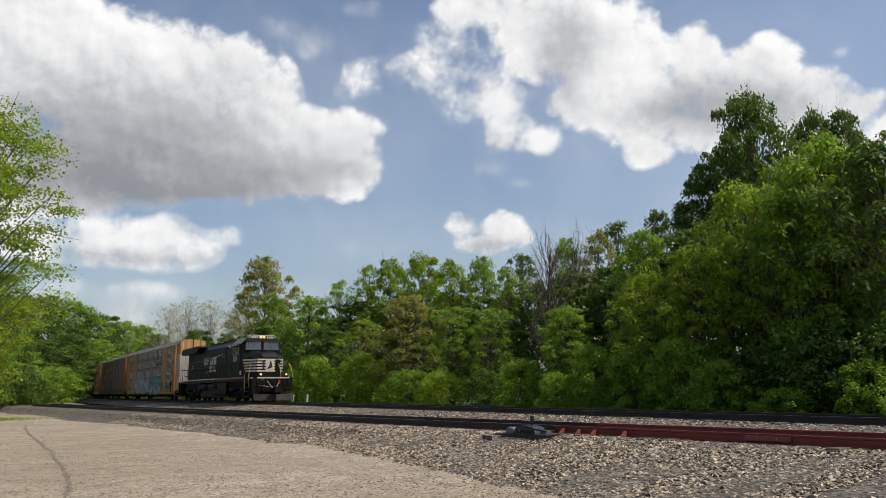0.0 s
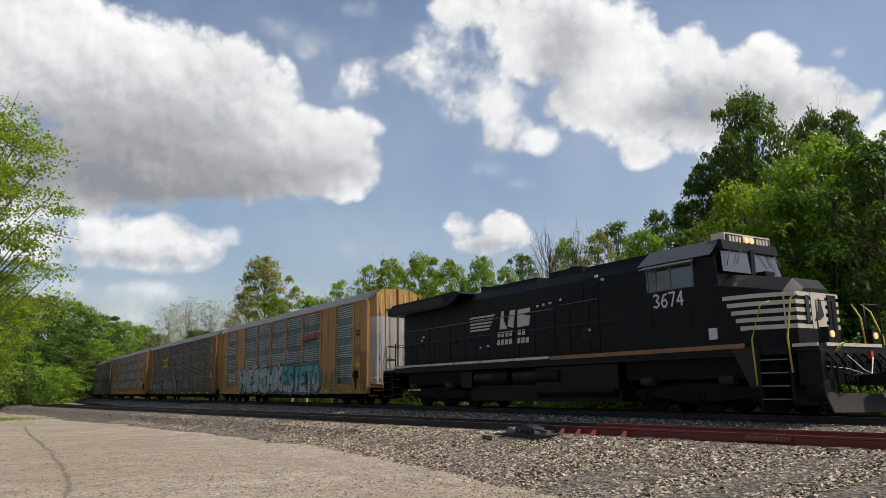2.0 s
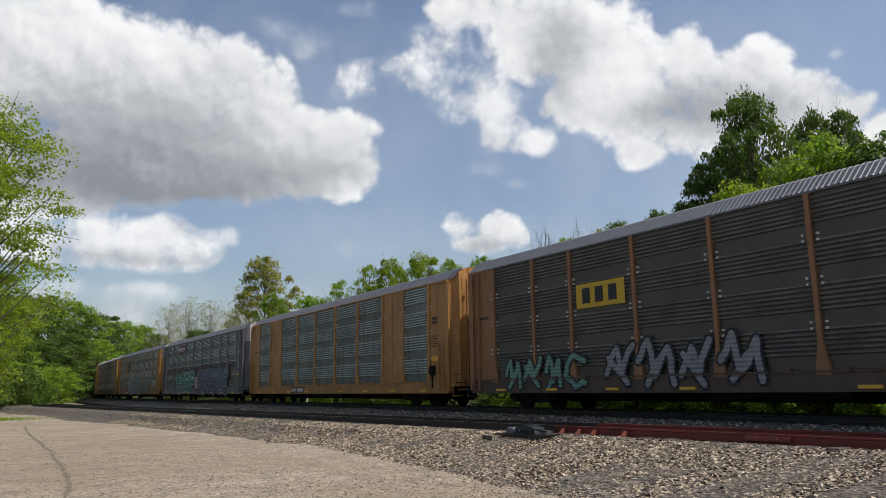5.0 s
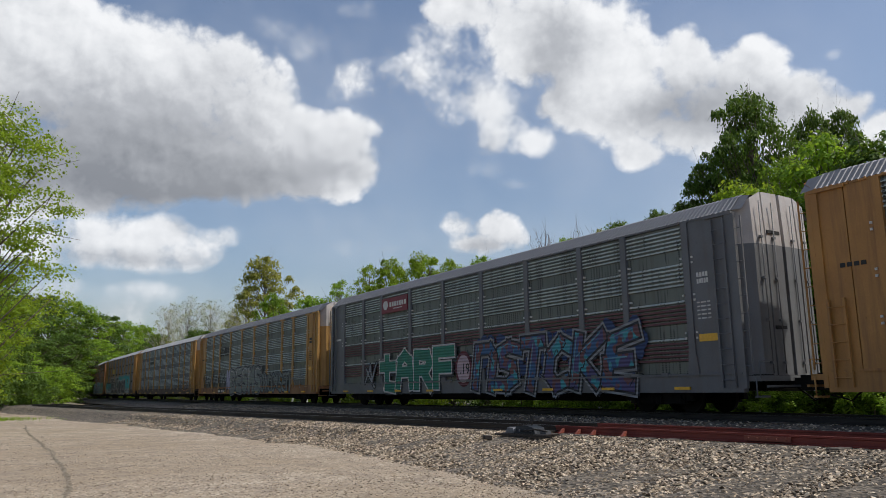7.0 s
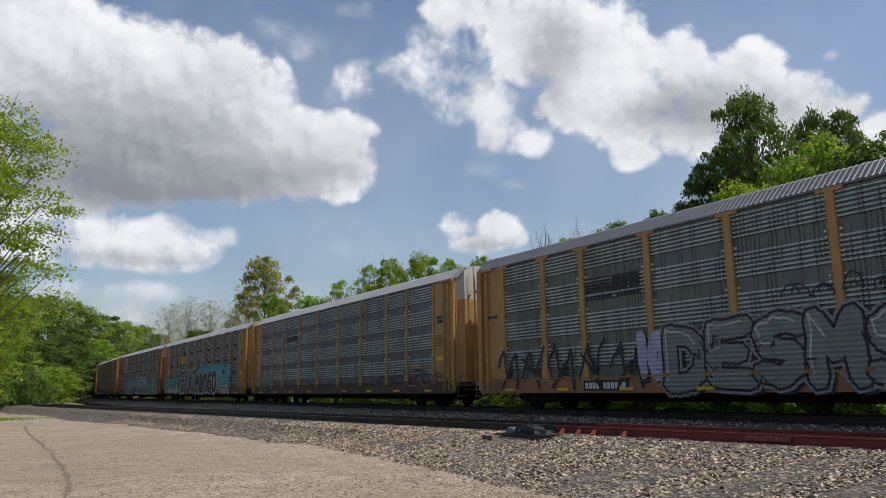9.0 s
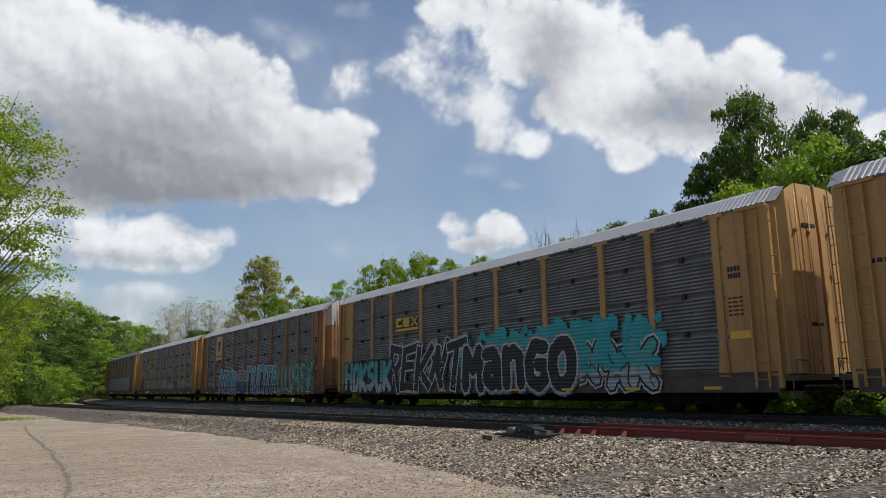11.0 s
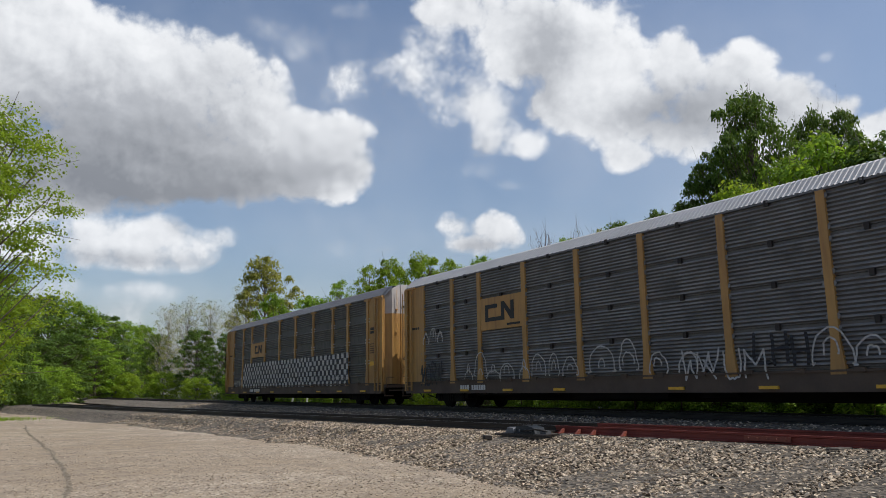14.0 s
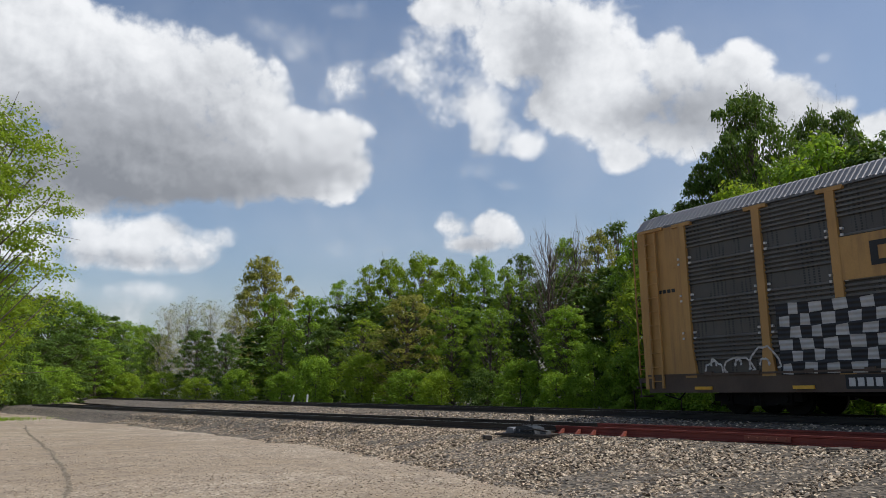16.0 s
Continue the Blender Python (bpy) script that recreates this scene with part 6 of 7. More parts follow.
    P("visor", M_BLACK, lambda bm: (prism(bm, ((7.30, 4.44), (7.48, 4.44), (7.42, 4.72), (7.30, 4.74)), "y", -1.22, 1.22), box(bm, 7.40, 7.50, -0.09, 0.09, 3.75, 4.5)), "black strip over the windshield", cab)

    def pane(bm, pts, th=0.02):
        vs = [bm.verts.new(p) for p in pts]
        f = bm.faces.new(vs)
        r = bmesh.ops.extrude_face_region(bm, geom=[f])
        n = (Vector(pts[1]) - Vector(pts[0])).cross(Vector(pts[2]) - Vector(pts[0])).normalized()
        for v in r["geom"]:
            if isinstance(v, bmesh.types.BMVert):
                v.co += n * th
        bmesh.ops.recalc_face_normals(bm, faces=bm.faces[:])
    for s in (-1, 1):
        P("windshield", M_GLASS, lambda bm: pane(bm, ((7.47, s * 1.30, 3.82), (7.47, s * 0.10, 3.82), (7.42, s * 0.10, 4.45), (7.38, s * 1.24, 4.42))), "slanted dark windshield pane", cab)
        P("wiper", M_INK, lambda bm: (tube(bm, ((7.50, s * 0.5, 4.46), (7.52, s * 0.75, 4.05)), 0.012, 4), tube(bm, ((7.50, s * 1.0, 4.44), (7.52, s * 1.15, 4.0)), 0.012, 4)), "", cab)
    P("window_frame", M_GREYPAINT, lambda bm: [box(bm, a, b, -1.56, -1.52, c, d) for a, b, c, d in ((4.95, 5.01, 3.5, 4.2), (6.62, 6.68, 3.5, 4.2), (4.95, 6.68, 3.48, 3.54), (4.95, 6.68, 4.17, 4.22), (5.82, 5.88, 3.5, 4.2), (5.3, 5.34, 3.5, 4.2))], "pale side window frame", cab)
    P("side_window", M_GLASS, lambda bm: box(bm, 5.01, 6.62, -1.545, -1.515, 3.54, 4.17), "", cab)
    P("window_awning", M_STEELGREY, lambda bm: prism(bm, ((-1.54, 4.22), (-1.82, 4.12), (-1.82, 4.15), (-1.54, 4.27)), "x", 4.9, 6.75), "small grey window awning", cab)
    for y in (-0.95, 0.25):
        P("number_board", M_INK, lambda bm: box(bm, 7.30, 7.42, y, y + 0.7, 4.66, 4.90), "", cab)
    P("board_frame", M_CREAM, lambda bm: (box(bm, 6.95, 7.38, -1.02, 1.02, 4.62, 4.95)), "cream number board housing", cab)
    tagged(P("number_glyphs", M_CREAM, lambda bm: [box(bm, 7.42, 7.428, s * 0.6 - 0.26 + k * 0.14, s * 0.6 - 0.17 + k * 0.14, 4.70, 4.86) for s in (-1, 1) for k in range(4)], "", cab), kind="stuff")
    P("headlight", M_LAMPGLASS, lambda bm: (cyl(bm, (7.42, -0.12, 4.78), "x", 0.09, 0.06, 12), cyl(bm, (7.42, 0.12, 4.78), "x", 0.09, 0.06, 12)), "warm glowing headlight", cab)
    P("cab_number_text", M_CHALK, lambda bm: number_text(bm, "3674", 5.15, 6.30, 3.02, 3.40, -1.536), "white cab number 3674", cab)
    P("data_plate", M_CHALK, lambda bm: box(bm, 7.05, 7.3, -1.55, -1.5, 1.98, 2.28), "", cab)
    P("grab_iron", M_BLACK, lambda bm: (tube(bm, ((5.1, -1.58, 2.35), (5.1, -1.58, 2.9)), 0.015, 4), tube(bm, ((6.5, -1.58, 2.4), (6.5, -1.58, 2.95)), 0.015, 4)), "", cab)

    # nose, tapering to the front
    def nose_ring(x, w, top, zlo):
        return [(x, -w, zlo), (x, -w, top - 0.35), (x, -w * 0.55, top), (x, w * 0.55, top), (x, w, top - 0.35), (x, w, zlo)]
    rings = (nose_ring(7.3, 1.50, 3.78, 1.72), nose_ring(8.25, 1.36, 3.62, 1.72), nose_ring(9.0, 1.02, 3.48, 1.72), nose_ring(9.25, 0.92, 3.20, 1.72))

    def nose_fn(bm):
        vs = [[bm.verts.new(p) for p in r] for r in rings]
        for a, b in zip(vs, vs[1:]):
            for i in range(5):
                bm.faces.new((a[i], b[i], b[i + 1], a[i + 1]))
        bm.faces.new(vs[-1])
        bmesh.ops.recalc_face_normals(bm, faces=bm.faces[:])
    nose = P("nose", M_BLACK, nose_fn)

    def band(bm, z0, z1, x_start):
        """A stripe that wraps the nose, a hair proud of it."""
        path = [(x_start, 1.50 - (x_start - 7.3) * 0.147), (8.25, 1.36), (9.0, 1.02), (9.25, 0.92)]
        for s in (-1, 1):
            prev = None
            for x, w in path:
                cur = (bm.verts.new((x + 0.006, s * (w + 0.014), z0)), bm.verts.new((x + 0.006, s * (w + 0.014), z1)))
                if prev:
                    bm.faces.new((prev[0], cur[0], cur[1], prev[1]) if s < 0 else (cur[0], prev[0], prev[1], cur[1]))
                prev = cur
        q = [bm.verts.new((9.266, y, z)) for y, z in ((-0.934, z0), (-0.30, z0), (-0.30, z1), (-0.934, z1))]
        bm.faces.new(q)
        q = [bm.verts.new((9.266, y, z)) for y, z in ((0.30, z0), (0.934, z0), (0.934, z1), (0.30, z1))]
        bm.faces.new(q)
    for k in range(5):
        P("nose_stripe", M_CREAM, lambda bm: band(bm, 2.16 + k * 0.205, 2.27 + k * 0.205, 7.95 - k * 0.11), "cream stripe round the nose", nose)
    P("nose_stripe", M_CREAM, lambda bm: (box(bm, 9.27, 9.28, -0.3, 0.3, 2.16, 3.09), box(bm, 9.0, 9.02, -1.06, -1.0, 2.16, 3.09)), "cream nose panel", nose)
    P("nose_emblem", M_INK, lambda bm: (prism(bm, ((-0.22, 2.35), (-0.05, 2.6), (0.0, 2.95), (0.1, 2.9), (0.2, 2.5), (0.05, 2.4)), "x", 9.284, 9.292), prism(bm, ((-0.55, 2.3), (-0.4, 2.3), (-0.4, 3.0), (-0.55, 3.0)), "x", 9.284, 9.292)), "dark emblem shape", nose)
    P("nose_door", M_BLACK, lambda bm: box(bm, 9.25, 9.29, 0.42, 0.78, 1.75, 3.05), "", nose)
    P("nose_top_hatch", M_BLACK, lambda bm: (box(bm, 7.7, 8.0, -0.2, 0.2, 3.7, 3.82),), "", nose)

    # pilot platform, steps, plow
    P("platform", M_BLACK, lambda bm: (box(bm, 9.2, 10.1, -1.5, 1.5, 1.55, 1.72), box(bm, 9.5, 10.1, -1.45, 1.45, 0.75, 1.55)))
    P("platform_edge", M_CREAM, lambda bm: (box(bm, 10.08, 10.13, -1.2, 1.2, 1.66, 1.74), box(bm, 9.45, 10.1, -1.54, -1.49, 1.66, 1.74)), "cream platform edge")
    def steps(bm):
        for k, z in enumerate((0.40, 0.72, 1.04, 1.36)):
            box(bm, 8.55, 9.35, -1.58, -1.10 - 0.05 * k, z, z + 0.035)
        box(bm, 8.48, 8.55, -1.56, -1.0, 0.3, 1.72)
        box(bm, 9.35, 9.42, -1.56, -1.0, 0.3, 1.72)
    P("step_well", M_BLACK, steps)
    P("step_edge", M_GREYPAINT, lambda bm: [box(bm, 8.58, 9.32, -1.592, -1.575, z, z + 0.028) for z in (0.40, 0.72, 1.04, 1.36)], "worn pale step edge")
    P("step_panel", M_ENGRIME, lambda bm: prism(bm, ((7.7, 1.72), (8.5, 1.72), (8.5, 0.7), (8.2, 0.7)), "y", -1.53, -1.5))

    def rail_bar(pts, r=0.024):
        P("handrail", M_HANDRAIL, lambda bm: tube(bm, pts, r, 6), "yellow handrail")
    rail_bar(((8.42, -1.56, 0.75), (8.38, -1.58, 1.9), (8.65, -1.5, 2.75), (8.85, -1.4, 2.85)))
    rail_bar(((9.42, -1.56, 1.05), (9.38, -1.58, 1.9), (9.5, -1.5, 2.85), (9.62, -1.4, 2.95)))
    rail_bar(((10.05, 1.45, 0.9), (10.05, 1.45, 1.9), (9.85, 1.35, 2.6), (9.7, 1.2, 2.8)))
    rail_bar(((10.08, 0.55, 1.75), (10.05, 0.5, 2.4), (9.9, 0.42, 2.75)))
    rail_bar(((10.05, -0.9, 1.45), (10.2, -0.75, 1.72), (10.2, -0.6, 1.75), (10.1, -0.8, 1.5)), 0.018)
    P("front_rail", M_INK, lambda bm: (tube(bm, ((10.05, -1.35, 1.72), (10.05, -1.35, 2.75), (10.05, -0.7, 2.75), (10.05, -0.7, 1.72)), 0.02, 5), tube(bm, ((10.05, 0.7, 1.72), (10.05, 0.7, 2.75), (10.05, 1.4, 2.75), (10.05, 1.4, 1.72)), 0.02, 5)))
    for y in (-0.95, 0.95):
        P("ditch_light", M_LAMPGLASS, lambda bm: cyl(bm, (10.13, y, 1.95), "x", 0.08, 0.06, 12), "warm glowing ditch light")
        P("ditch_light_housing", M_BLACK, lambda bm: box(bm, 9.9, 10.12, y - 0.12, y + 0.12, 1.75, 2.12))

    def plow(bm):
        for s in (-1, 1):
            q = [(10.65, 0.0, 0.52), (10.85, 0.0, 0.10), (10.30, s * 1.45, 0.12), (10.12, s * 1.45, 0.58)]
            r = [(x - 0.05, y, z) for x, y, z in q]
            a, b = [bm.verts.new(p) for p in q], [bm.verts.new(p) for p in r]
            bm.faces.new(a)
            bm.faces.new(b[::-1])
            for i in range(4):
                bm.faces.new((a[i], a[(i + 1) % 4], b[(i + 1) % 4], b[i]))
        bmesh.ops.recalc_face_normals(bm, faces=bm.faces[:])
    P("snow_plow", M_ENGRIME, plow, "worn dark snow plow")

    def pilot_gear(bm):
        box(bm, 10.0, 11.1, -0.14, 0.14, 0.72, 0.98)
        box(bm, 10.8, 11.25, -0.24, 0.24, 0.66, 1.04)
        for y, d in ((-0.9, 0.25), (-0.6, 0.3), (0.5, 0.28), (0.85, 0.22), (1.1, 0.3)):
            tube(bm, ((10.1, y, 1.35), (10.3, y + 0.05, 1.35 - d), (10.35, y + 0.12, 1.0 - d), (10.2, y + 0.2, 1.0)), 0.028, 5)
        tube(bm, ((10.12, -1.2, 1.15), (10.5, -0.9, 0.95), (10.55, -0.4, 1.0)), 0.022, 5)
        cyl(bm, (9.9, -1.25, 0.62), "x", 0.26, 0.5, 14)
        for k in range(7):
            y = -1.2 + k * 0.38
            tube(bm, ((10.1, y, 1.5), (10.28, y + 0.08, 1.25), (10.22, y + 0.16, 0.8), (10.3, y + 0.1, 0.6)), 0.03, 5)
            box(bm, 10.08, 10.2, y - 0.06, y + 0.06, 1.1, 1.3)
    P("pilot_gear", M_UNDER, pilot_gear)
    P("air_hose", M_CREAM, lambda bm: tube(bm, ((10.15, -0.45, 1.45), (10.4, -0.25, 1.1), (10.4, 0.1, 1.0), (10.3, 0.4, 1.4)), 0.016, 6), "pale hanging hose")
    P("red_hose_end", M_EMBLEM_RED, lambda bm: box(bm, 10.2, 10.3, 0.35, 0.45, 1.35, 1.55))
    P("cut_lever", M_CHALK, lambda bm: tube(bm, ((10.15, -1.35, 1.18), (10.3, -0.7, 1.12), (10.3, 0.2, 0.95)), 0.010, 5))

    # tank, reservoirs, trucks
    for xc in (-7.4, 6.3):
        P("traction_motor", M_UNDER, lambda bm: (box(bm, xc - 2.5, xc + 2.5, -0.62, 0.62, 0.22, 1.2), box(bm, xc - 2.6, xc + 2.6, -1.3, 1.3, 0.95, 1.5)))
    P("fuel_tank", M_BLACK, lambda bm: prism(bm, ((-1.42, 0.6), (-1.15, 0.3), (1.15, 0.3), (1.42, 0.6), (1.42, 1.45), (-1.42, 1.45)), "x", -0.6, 3.2))
    for a, b in ((-4.4, -2.2), (-1.9, 0.7)):
        P("air_reservoir", M_BLACK, lambda bm: cyl(bm, ((a + b) / 2, -1.22, 1.16), "x", 0.29, b - a, 18))
    P("tank_skirt", M_BLACK, lambda bm: (box(bm, -5.0, 3.4, -1.25, 1.25, 0.3, 1.1), box(bm, -5.4, -4.6, -1.45, -1.1, 0.8, 1.4), box(bm, 0.9, 3.5, -1.47, -1.40, 0.7, 1.46)))
    bogie(eng, -7.4, (-1.95, 0.0, 1.95), 0.53, 0.32)
    bogie(eng, 6.3, (-1.95, 0.0, 1.95), 0.53, 0.32)
    P("sand_pipe", M_UNDER, lambda bm: [tube(bm, ((x, -1.3, 1.5), (x + 0.3, -1.25, 0.7), (x + 0.5, -1.0, 0.2)), 0.03, 5) for x in (3.6, 8.2, -10.2, -5.2)])
    for x in (-9.4, -6.4, 4.6, 7.4):
        P("brake_cylinder", M_ENGRIME, lambda bm: cyl(bm, (x, -1.34, 0.9), "x", 0.13, 0.45, 10))
    # rear platform, hand rails and steps
    P("rear_platform", M_BLACK, lambda bm: (box(bm, -12.1, -11.0, -1.5, 1.5, 1.52, 1.72), box(bm, -12.1, -11.7, -1.3, 1.3, 0.75, 1.52)))
    P("platform_edge", M_CREAM, lambda bm: box(bm, -12.1, -11.0, -1.54, -1.5, 1.66, 1.74), "cream platform edge")
    for z in (0.42, 0.74, 1.06, 1.36):
        P("step", M_BLACK, lambda bm: box(bm, -12.06, -11.22, -1.56, -1.1, z, z + 0.04))
    for x in (-11.22, -12.12):
        P("step_side", M_BLACK, lambda bm: box(bm, x, x + 0.06, -1.55, -1.0, 0.35, 1.6))
    P("handrail", M_HANDRAIL, lambda bm: tube(bm, ((-12.08, -1.56, 0.8), (-12.1, -1.58, 1.9), (-12.0, -1.5, 2.75), (-11.85, -1.45, 2.8)), 0.024, 6), "yellow handrail")
    P("end_railing", M_INK, lambda bm: (tube(bm, ((-12.05, -1.4, 1.72), (-12.05, -1.4, 2.8), (-12.05, 1.4, 2.8), (-12.05, 1.4, 1.72)), 0.022, 5), tube(bm, ((-12.05, -0.5, 1.72), (-12.05, -0.5, 2.8)), 0.02, 5), tube(bm, ((-12.05, -1.42, 2.8), (-11.0, -1.5, 2.8)), 0.018, 5)))
    P("rear_rail", M_BLACK, lambda bm: [tube(bm, ((-11.05, y, 1.7), (-11.05, y, 2.9)), 0.03, 5) for y in (-1.45, -0.8, 0.8, 1.45)] + [box(bm, -11.1, -10.4, -1.55, -1.45, z, z + 0.04) for z in (0.5, 0.85, 1.2)])
    P("side_rail", M_INK, lambda bm: (tube(bm, ((-11.0, -1.5, 2.78), (4.6, -1.5, 2.82)), 0.016, 5), [tube(bm, ((x, -1.5, 1.8), (x, -1.5, 2.8)), 0.014, 4) for x in np.arange(-10.8, 4.6, 1.7)]))

    # hood emblem: slanted bars and block shapes, then two lines of bars
    bars = [rect(-5.35, -3.6 - 0.10 * k, 3.58 - k * 0.13, 3.65 - k * 0.13, 0.10) for k in range(5)]
    shapes(hood, bars, M_CREAM, -1.016, "hood_emblem", "cream slanted bars")
    shapes(hood, [((-3.25, 3.02), (-2.75, 3.02), (-2.95, 3.35), (-2.95, 3.72), (-3.1, 3.72)), ((-2.72, 3.1), (-2.35, 3.02), (-2.2, 3.70), (-2.55, 3.70)), ((-2.1, 3.02), (-1.4, 3.05), (-1.3, 3.40), (-1.75, 3.48), (-1.3, 3.55), (-1.3, 3.70), (-2.05, 3.68), (-2.1, 3.35))], M_CREAM, -1.016, "hood_emblem", "cream block emblem shapes")
    shapes(hood, [rect(-3.4 + k * 0.26, -3.22 + k * 0.26, 2.72, 2.92, 0.03) for k in range(7) if k != 4] + [rect(-3.45 + k * 0.26, -3.27 + k * 0.26, 2.42, 2.62, 0.03) for k in range(8) if k != 4], M_CREAM, -1.016, "hood_lettering", "faded cream lettering as bars")
    MOVERS.append((eng, 134.75, 13.7))
    return eng


def number_text(bm, text, x0, x1, z0, z1, y):
    step = [0]
    cw = (x1 - x0) / len(text)
    for i, ch in enumerate(text):
        for line in GLYPH[ch]:
            stroke(bm, [(x0 + (i + 0.1 + 0.72 * u) * cw, z0 + (z1 - z0) * v) for u, v in line], 0.06, y, 0, step)


locomotive()


# ---------------------------------------------------------------- small things by the track
def marker_post(x, y, lean):
    bm = bmesh.new()
    box(bm, -0.06, 0.06, -0.06, 0.06, -0.1, 1.0)
    bmesh.ops.bevel(bm, geom=bm.edges[:], offset=0.015, segments=2, affect="EDGES")
    p = part("marker_post", bm, plain("white_plastic", (0.75, 0.75, 0.72), 0.5))
    tagged(p, "short white marker post, leaning, behind the track", "marker post", "white marker posts")
    p.matrix_basis = pose(x, y, 0.25, 0, lean, 0)


def switch_machine():
    """Hand-thrown switch: tie base, housing, lever, rods and chains beside the near rail."""
    x, y, h = on_near(3.95, -1.62)
    m = tagged(new("switch_machine"), "dark steel switch machine with blue-grey cover beside the rail", "switch machine")
    m.matrix_basis = pose(x, y, NEAR_Z - 0.17, 0, 0, math.degrees(h)) @ Matrix.Scale(0.85, 4)
    blue = surface("blue_grey_steel", (0.022, 0.030, 0.040), (0.012, 0.014, 0.016), 0.5, 0.2)
    pale = surface("scuffed_pale_steel", (0.16, 0.17, 0.185), (0.04, 0.04, 0.042), 0.45, 0.3)

    def P(name, mat, fn, label=""):
        bm = bmesh.new()
        fn(bm)
        return part(name, bm, mat, m, label)
    P("base_tie", M_TIE, lambda bm: (box(bm, -0.75, -0.5, -0.35, 1.2, -0.14, 0.0), box(bm, 0.45, 0.7, -0.35, 1.2, -0.14, 0.0)))
    P("base_plate", M_RAIL, lambda bm: box(bm, -0.85, 0.85, -0.28, 0.28, 0.0, 0.03))

    def housing(bm):
        prism(bm, ((-0.42, 0.03), (0.42, 0.03), (0.36, 0.19), (0.1, 0.24), (-0.3, 0.22)), "y", -0.2, 0.2)
    P("housing", blue, housing)
    P("cover", pale, lambda bm: prism(bm, ((-0.8, 0.03), (-0.45, 0.03), (-0.5, 0.15), (-0.72, 0.18)), "y", -0.14, 0.14), "scuffed pale end cover")
    P("end_lug", pale, lambda bm: box(bm, 0.5, 0.72, -0.1, 0.1, 0.03, 0.12))
    P("lever", M_RAIL, lambda bm: (tube(bm, ((0.0, -0.24, 0.1), (0.55, -0.3, 0.16), (0.95, -0.3, 0.12)), 0.025, 6), tube(bm, ((0.1, 0, 0.22), (0.12, 0, 0.40)), 0.018, 6)))
    P("throw_rod", M_RAIL, lambda bm: (box(bm, 0.05, 0.11, 0.2, 2.4, 0.03, 0.07), box(bm, -0.9, 1.2, -0.45, -0.40, -0.03, 0.02)))
    P("target", M_INK, lambda bm: box(bm, 0.06, 0.18, -0.01, 0.01, 0.36, 0.50))
    for a in (-0.35, -0.15, 0.05, 0.25):
        P("fitting", pale, lambda bm: box(bm, a, a + 0.05, -0.25, -0.2, 0.08, 0.14))
    # loose block on the stone in front
    bm = bmesh.new()
    box(bm, -0.1, 0.1, -0.07, 0.07, 0, 0.1)
    bmesh.ops.bevel(bm, geom=bm.edges[:], offset=0.012, segments=1, affect="EDGES")
    b = tagged(part("steel_block", bm, M_RAIL), "small dark steel block lying on the stones", "block")
    x, y, h = on_near(3.3, -2.35)
    b.matrix_basis = pose(x, y, NEAR_Z - 0.28, 0, 5, 20)


def rail_braces():
    """Red braces and a splice bar along the painted rail."""
    bolt = surface("orange_red_brace", (0.24, 0.06, 0.035), (0.11, 0.03, 0.02), 0.6)
    bm = bmesh.new()
    prism(bm, ((0.0, 0.0), (0.17, 0.0), (0.14, 0.02), (0.02, 0.11), (0.0, 0.11)), "x", -0.03, 0.03)
    me = bpy.data.meshes.new("rail_brace")
    bm.to_mesh(me)
    bm.free()
    me.materials.append(bolt)
    for s in (4.3, 4.8, 5.25, 6.1):
        o = tagged(new("rail_brace", me), "orange-red steel brace against the red rail", "rail brace", "rail braces")
        x, y, h = on_near(s, -0.83)
        o.matrix_basis = pose(x, y, NEAR_Z - 0.165, 0, 0, math.degrees(h)) @ Matrix.Rotation(math.pi, 4, "Z")
    bm = bmesh.new()
    box(bm, -0.45, 0.45, -0.03, 0.0, 0.0, 0.09)
    for k in range(5):
        cyl(bm, (-0.36 + 0.18 * k, -0.045, 0.045), "y", 0.02, 0.04, 8)
    o = tagged(part("splice_bar", bm, bolt), "bolted orange-red splice bar on the near rail", "splice bar")
    x, y, h = on_near(9.3, -0.795)
    o.matrix_basis = pose(x, y, NEAR_Z - 0.13, 0, 0, math.degrees(h))


def grass(name, n, place, h0, h1, label, seed):
    rng = np.random.default_rng(seed)
    P = np.array([place(rng) for _ in range(n)])
    a = rng.uniform(0, 6.28, n)
    H = rng.uniform(h0, h1, n)
    lean = rng.uniform(0.1, 0.7, n) * H
    d = np.stack((np.cos(a), np.sin(a), np.zeros(n)), -1)
    s = np.stack((-np.sin(a), np.cos(a), np.zeros(n)), -1) * (0.006 + 0.02 * H)[:, None]
    V = np.empty((n, 5, 3))
    V[:, 0], V[:, 1] = P - s, P + s
    mid = P + d * (lean * 0.3)[:, None] + np.array((0, 0, 1)) * (H * 0.6)[:, None]
    V[:, 2], V[:, 3] = mid + s * 0.7, mid - s * 0.7
    V[:, 4] = P + d * lean[:, None] + np.array((0, 0, 1)) * H[:, None]
    i = np.arange(n)[:, None] * 5
    F4, F3 = (i + np.array((0, 1, 2, 3))).tolist(), (i + np.array((3, 2, 4))).tolist()
    me = bpy.data.meshes.new(name)
    me.from_pydata(V.reshape(-1, 3).tolist(), [], F4 + F3)
    me.materials.append(M_LEAF if "bright" in label else M_LEAF_OLIVE)
    return tagged(new(name, me), label, "grass", kind="stuff")


def lot_patch(rng):
    a, r = rng.uniform(0, 6.28), abs(rng.normal(0, 0.55))
    return np.array((-28.2 + math.cos(a) * r * 3.4, 46.0 + math.sin(a) * r * 3.0, 0.0))


def verge(rng):
    s = rng.uniform(-120, 30)
    x, y, h = on_track(s, rng.uniform(3.4, 6.5))
    return np.array((x, y, 0.05))


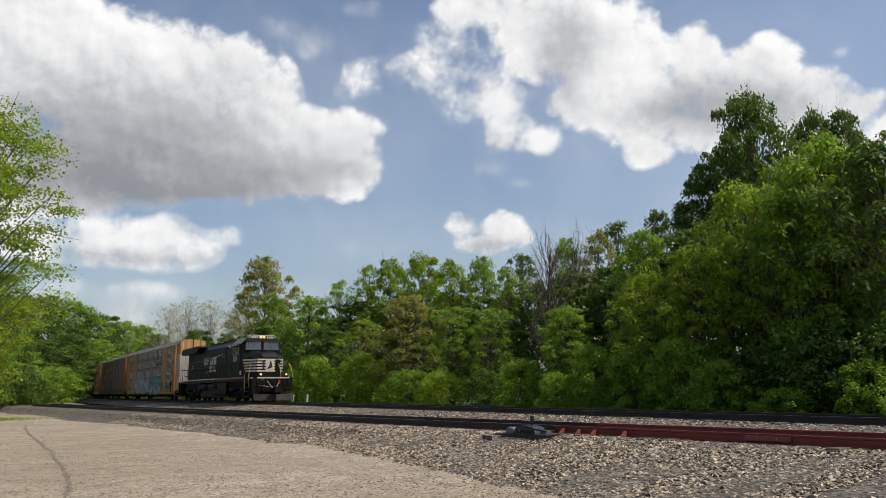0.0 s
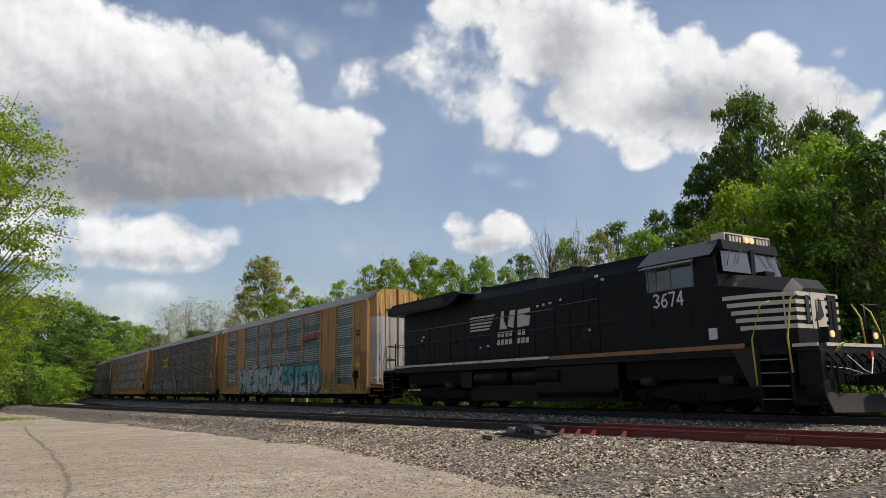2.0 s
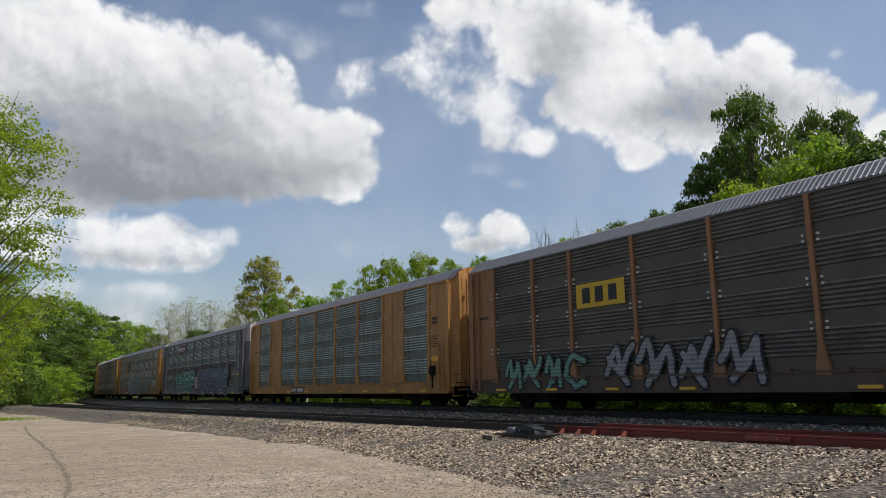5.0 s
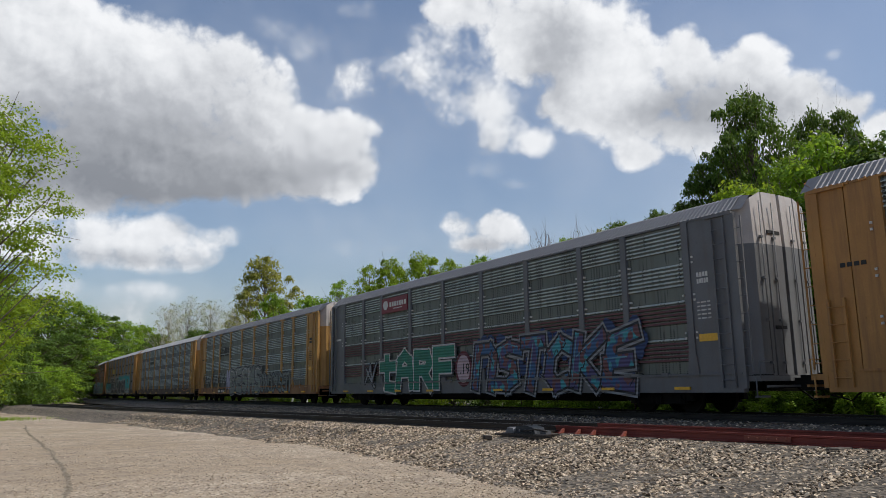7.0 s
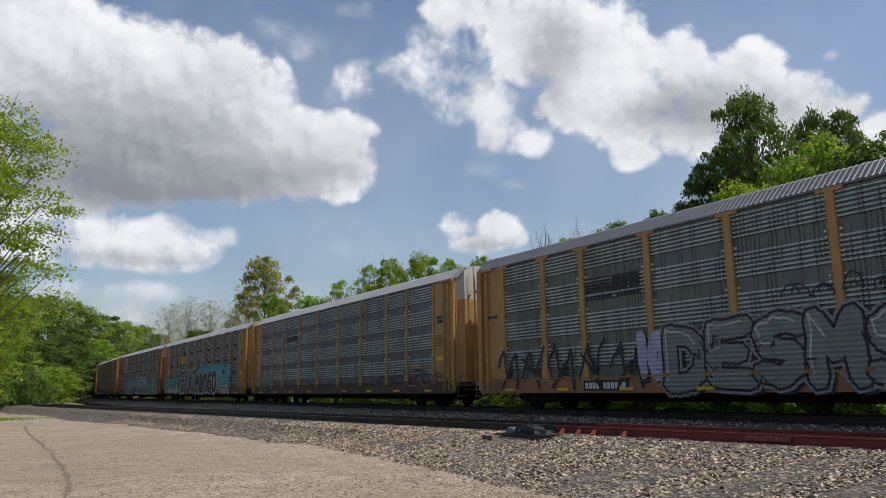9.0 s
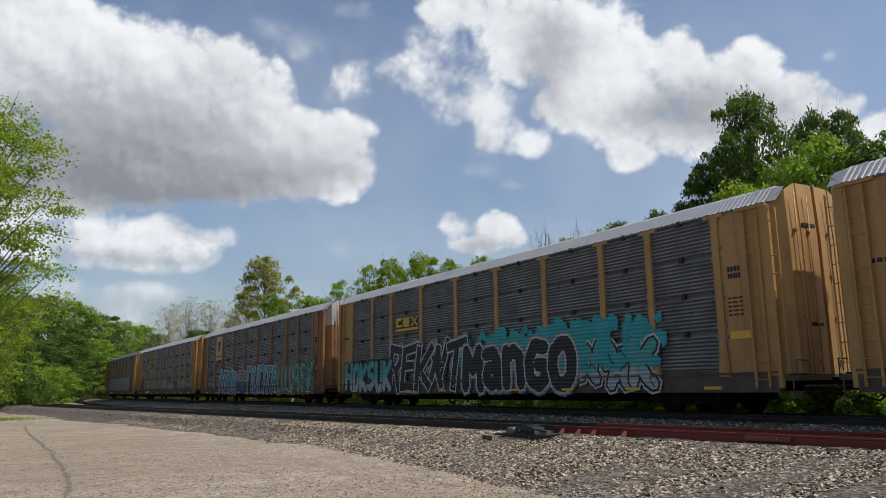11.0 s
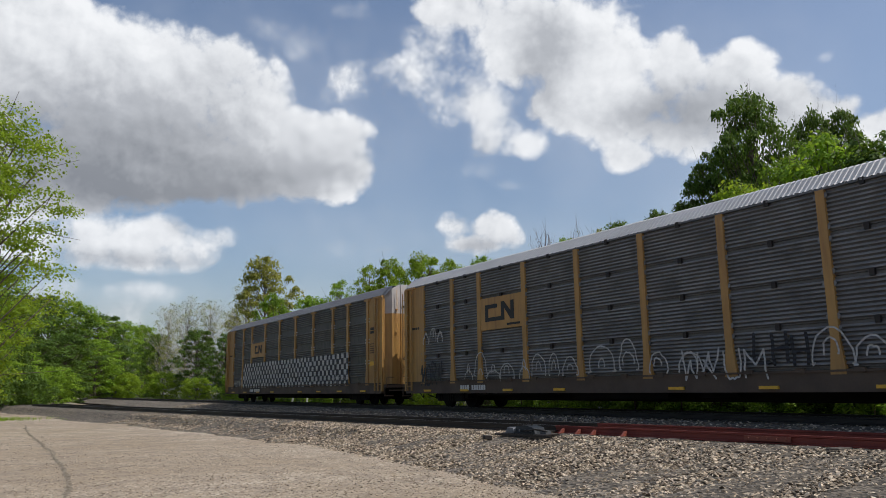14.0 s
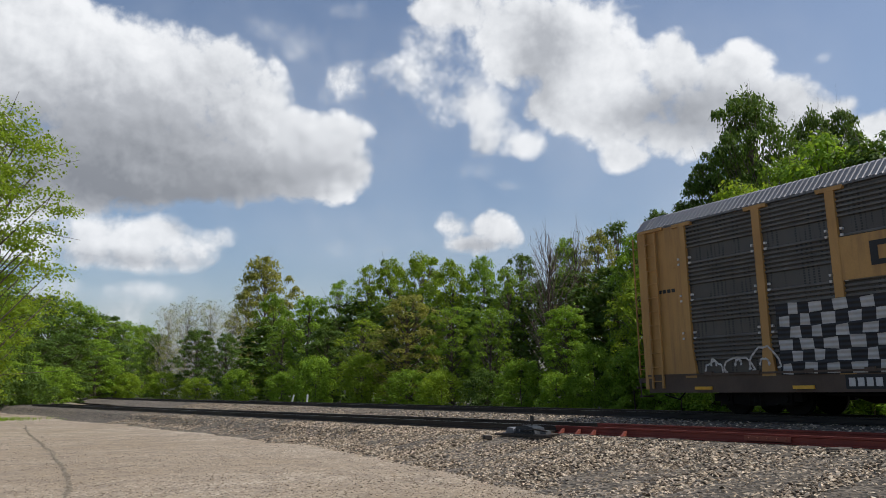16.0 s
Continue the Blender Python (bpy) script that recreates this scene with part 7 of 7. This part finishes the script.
def rut():
    """Damp dark wheel rut that curves across the lot."""
    pts = ((-21.5, 39.0), (-17.5, 32.0), (-13.6, 25.5), (-10.5, 20.5), (-8.2, 16.5), (-6.6, 13.6), (-5.7, 11.6), (-5.0, 9.5))
    vs, fs = [], []
    rnd = random.Random(4)
    for i in range(len(pts) - 1):
        for k in range(12):
            u = k / 12
            x, y = pts[i][0] + (pts[i + 1][0] - pts[i][0]) * u, pts[i][1] + (pts[i + 1][1] - pts[i][1]) * u
            w = 0.055 + 0.05 * noise.noise((x * 1.3, y * 1.3, 3)) + rnd.uniform(-0.02, 0.02)
            x += 0.1 * noise.noise((x * 0.5, y * 0.5, 9))
            z = 0.05 * noise.noise((x * 0.12, y * 0.12, 0)) - 0.012
            vs += [(x - w, y, z), (x, y, z + 0.004), (x + w, y, z)]
    for j in range(len(vs) // 3 - 1):
        for k in (0, 1):
            fs.append((3 * j + k, 3 * j + k + 1, 3 * j + 4 + k, 3 * j + 3 + k))
    o = mesh_object("wheel_rut", vs, fs, gravel_mat("damp_gravel", (0.10, 0.08, 0.05), (0.21, 0.17, 0.12), (0.38, 0.32, 0.24), 24, 0.8, 0.04))
    tagged(o, "dark damp wheel rut across the gravel lot", "rut", kind="structure")


def lot_surface(rng):
    y = 8.5 + 20 * rng.random() ** 1.8
    x = rng.uniform(-0.62, 0.62) * y
    return np.array((x, y, 0.05 * noise.noise((x * 0.12, y * 0.12, 0)) - 0.022))


switch_machine()
rail_braces()
marker_post(*(-12.1, 59.6), 14)
marker_post(*(-10.3, 56.6), 3)
grass("grass", 3500, lot_patch, 0.05, 0.22, "patch of bright green grass on the gravel lot", 2)
grass("weeds", 5000, verge, 0.1, 0.4, "bright green weeds along the far side of the track", 3)
rut()


def dirt_mound():
    """Low heap of tan dirt at the far edge of the lot."""
    vs, fs = [], []
    n = 24
    for j in range(9):
        r = j / 8
        for i in range(n):
            a = 2 * math.pi * i / n
            x, y = -57 + math.cos(a) * 8.0 * r, 92 + math.sin(a) * 4.5 * r
            z = 1.25 * (1 - r) ** 1.3 * (1 + 0.35 * noise.noise((x * 0.5, y * 0.5, 2))) - 0.05
            vs.append((x, y, z))
    for j in range(8):
        for i in range(n):
            k = (i + 1) % n
            fs.append((j * n + i, j * n + k, (j + 1) * n + k, (j + 1) * n + i))
    o = mesh_object("dirt_mound", vs, fs, gravel_mat("tan_dirt", (0.16, 0.11, 0.08), (0.30, 0.22, 0.165), (0.42, 0.33, 0.26), 5, 0.6, 0.1))
    for f in o.data.polygons:
        f.use_smooth = True
    tagged(o, "low mound of tan dirt at the lot's far edge", "mound", kind="structure")


dirt_mound()
scatter_stones("loose_gravel", 62000, lot_surface, 0.007, 0.024, M_STONE, "small loose stones on the packed gravel lot")


# ---------------------------------------------------------------- what moves
def speed(o, t):
    return o + 21.479 * (t - 8) + 0.0174 * (t - 8) ** 2


def car_rows(o, wheelbase):
    rows = []
    for k in range(81):
        t = k * 0.2
        s = speed(o, t)
        x0, y0, _ = on_track(s - wheelbase / 2)
        x1, y1, _ = on_track(s + wheelbase / 2)
        rows.append((t, pose((x0 + x1) / 2, (y0 + y1) / 2, RAIL_Z + 0.003, 0, 0, math.degrees(math.atan2(y1 - y0, x1 - x0)))))
    return rows


def cloud_rows(drift, bearing):
    """The sheet turns about the observer: drift is the turn in bearing and in elevation over the clip."""
    rows = []
    for k in range(5):
        u = k / 4
        tilt = Matrix.Rotation(radians(drift[1] * u), 4, Vector((math.cos(radians(bearing)), -math.sin(radians(bearing)), 0)))
        rows.append((16.0 * u, Matrix.Translation((0, 0, EYE)) @ Matrix.Rotation(radians(-drift[0] * u), 4, "Z") @ tilt))
    return rows


def motions():
    for ob, drift, bearing in CLOUDS:
        walk(ob, cloud_rows(drift, bearing))
    for ob, o, wb in MOVERS:
        walk(ob, car_rows(o, wb))


motions()
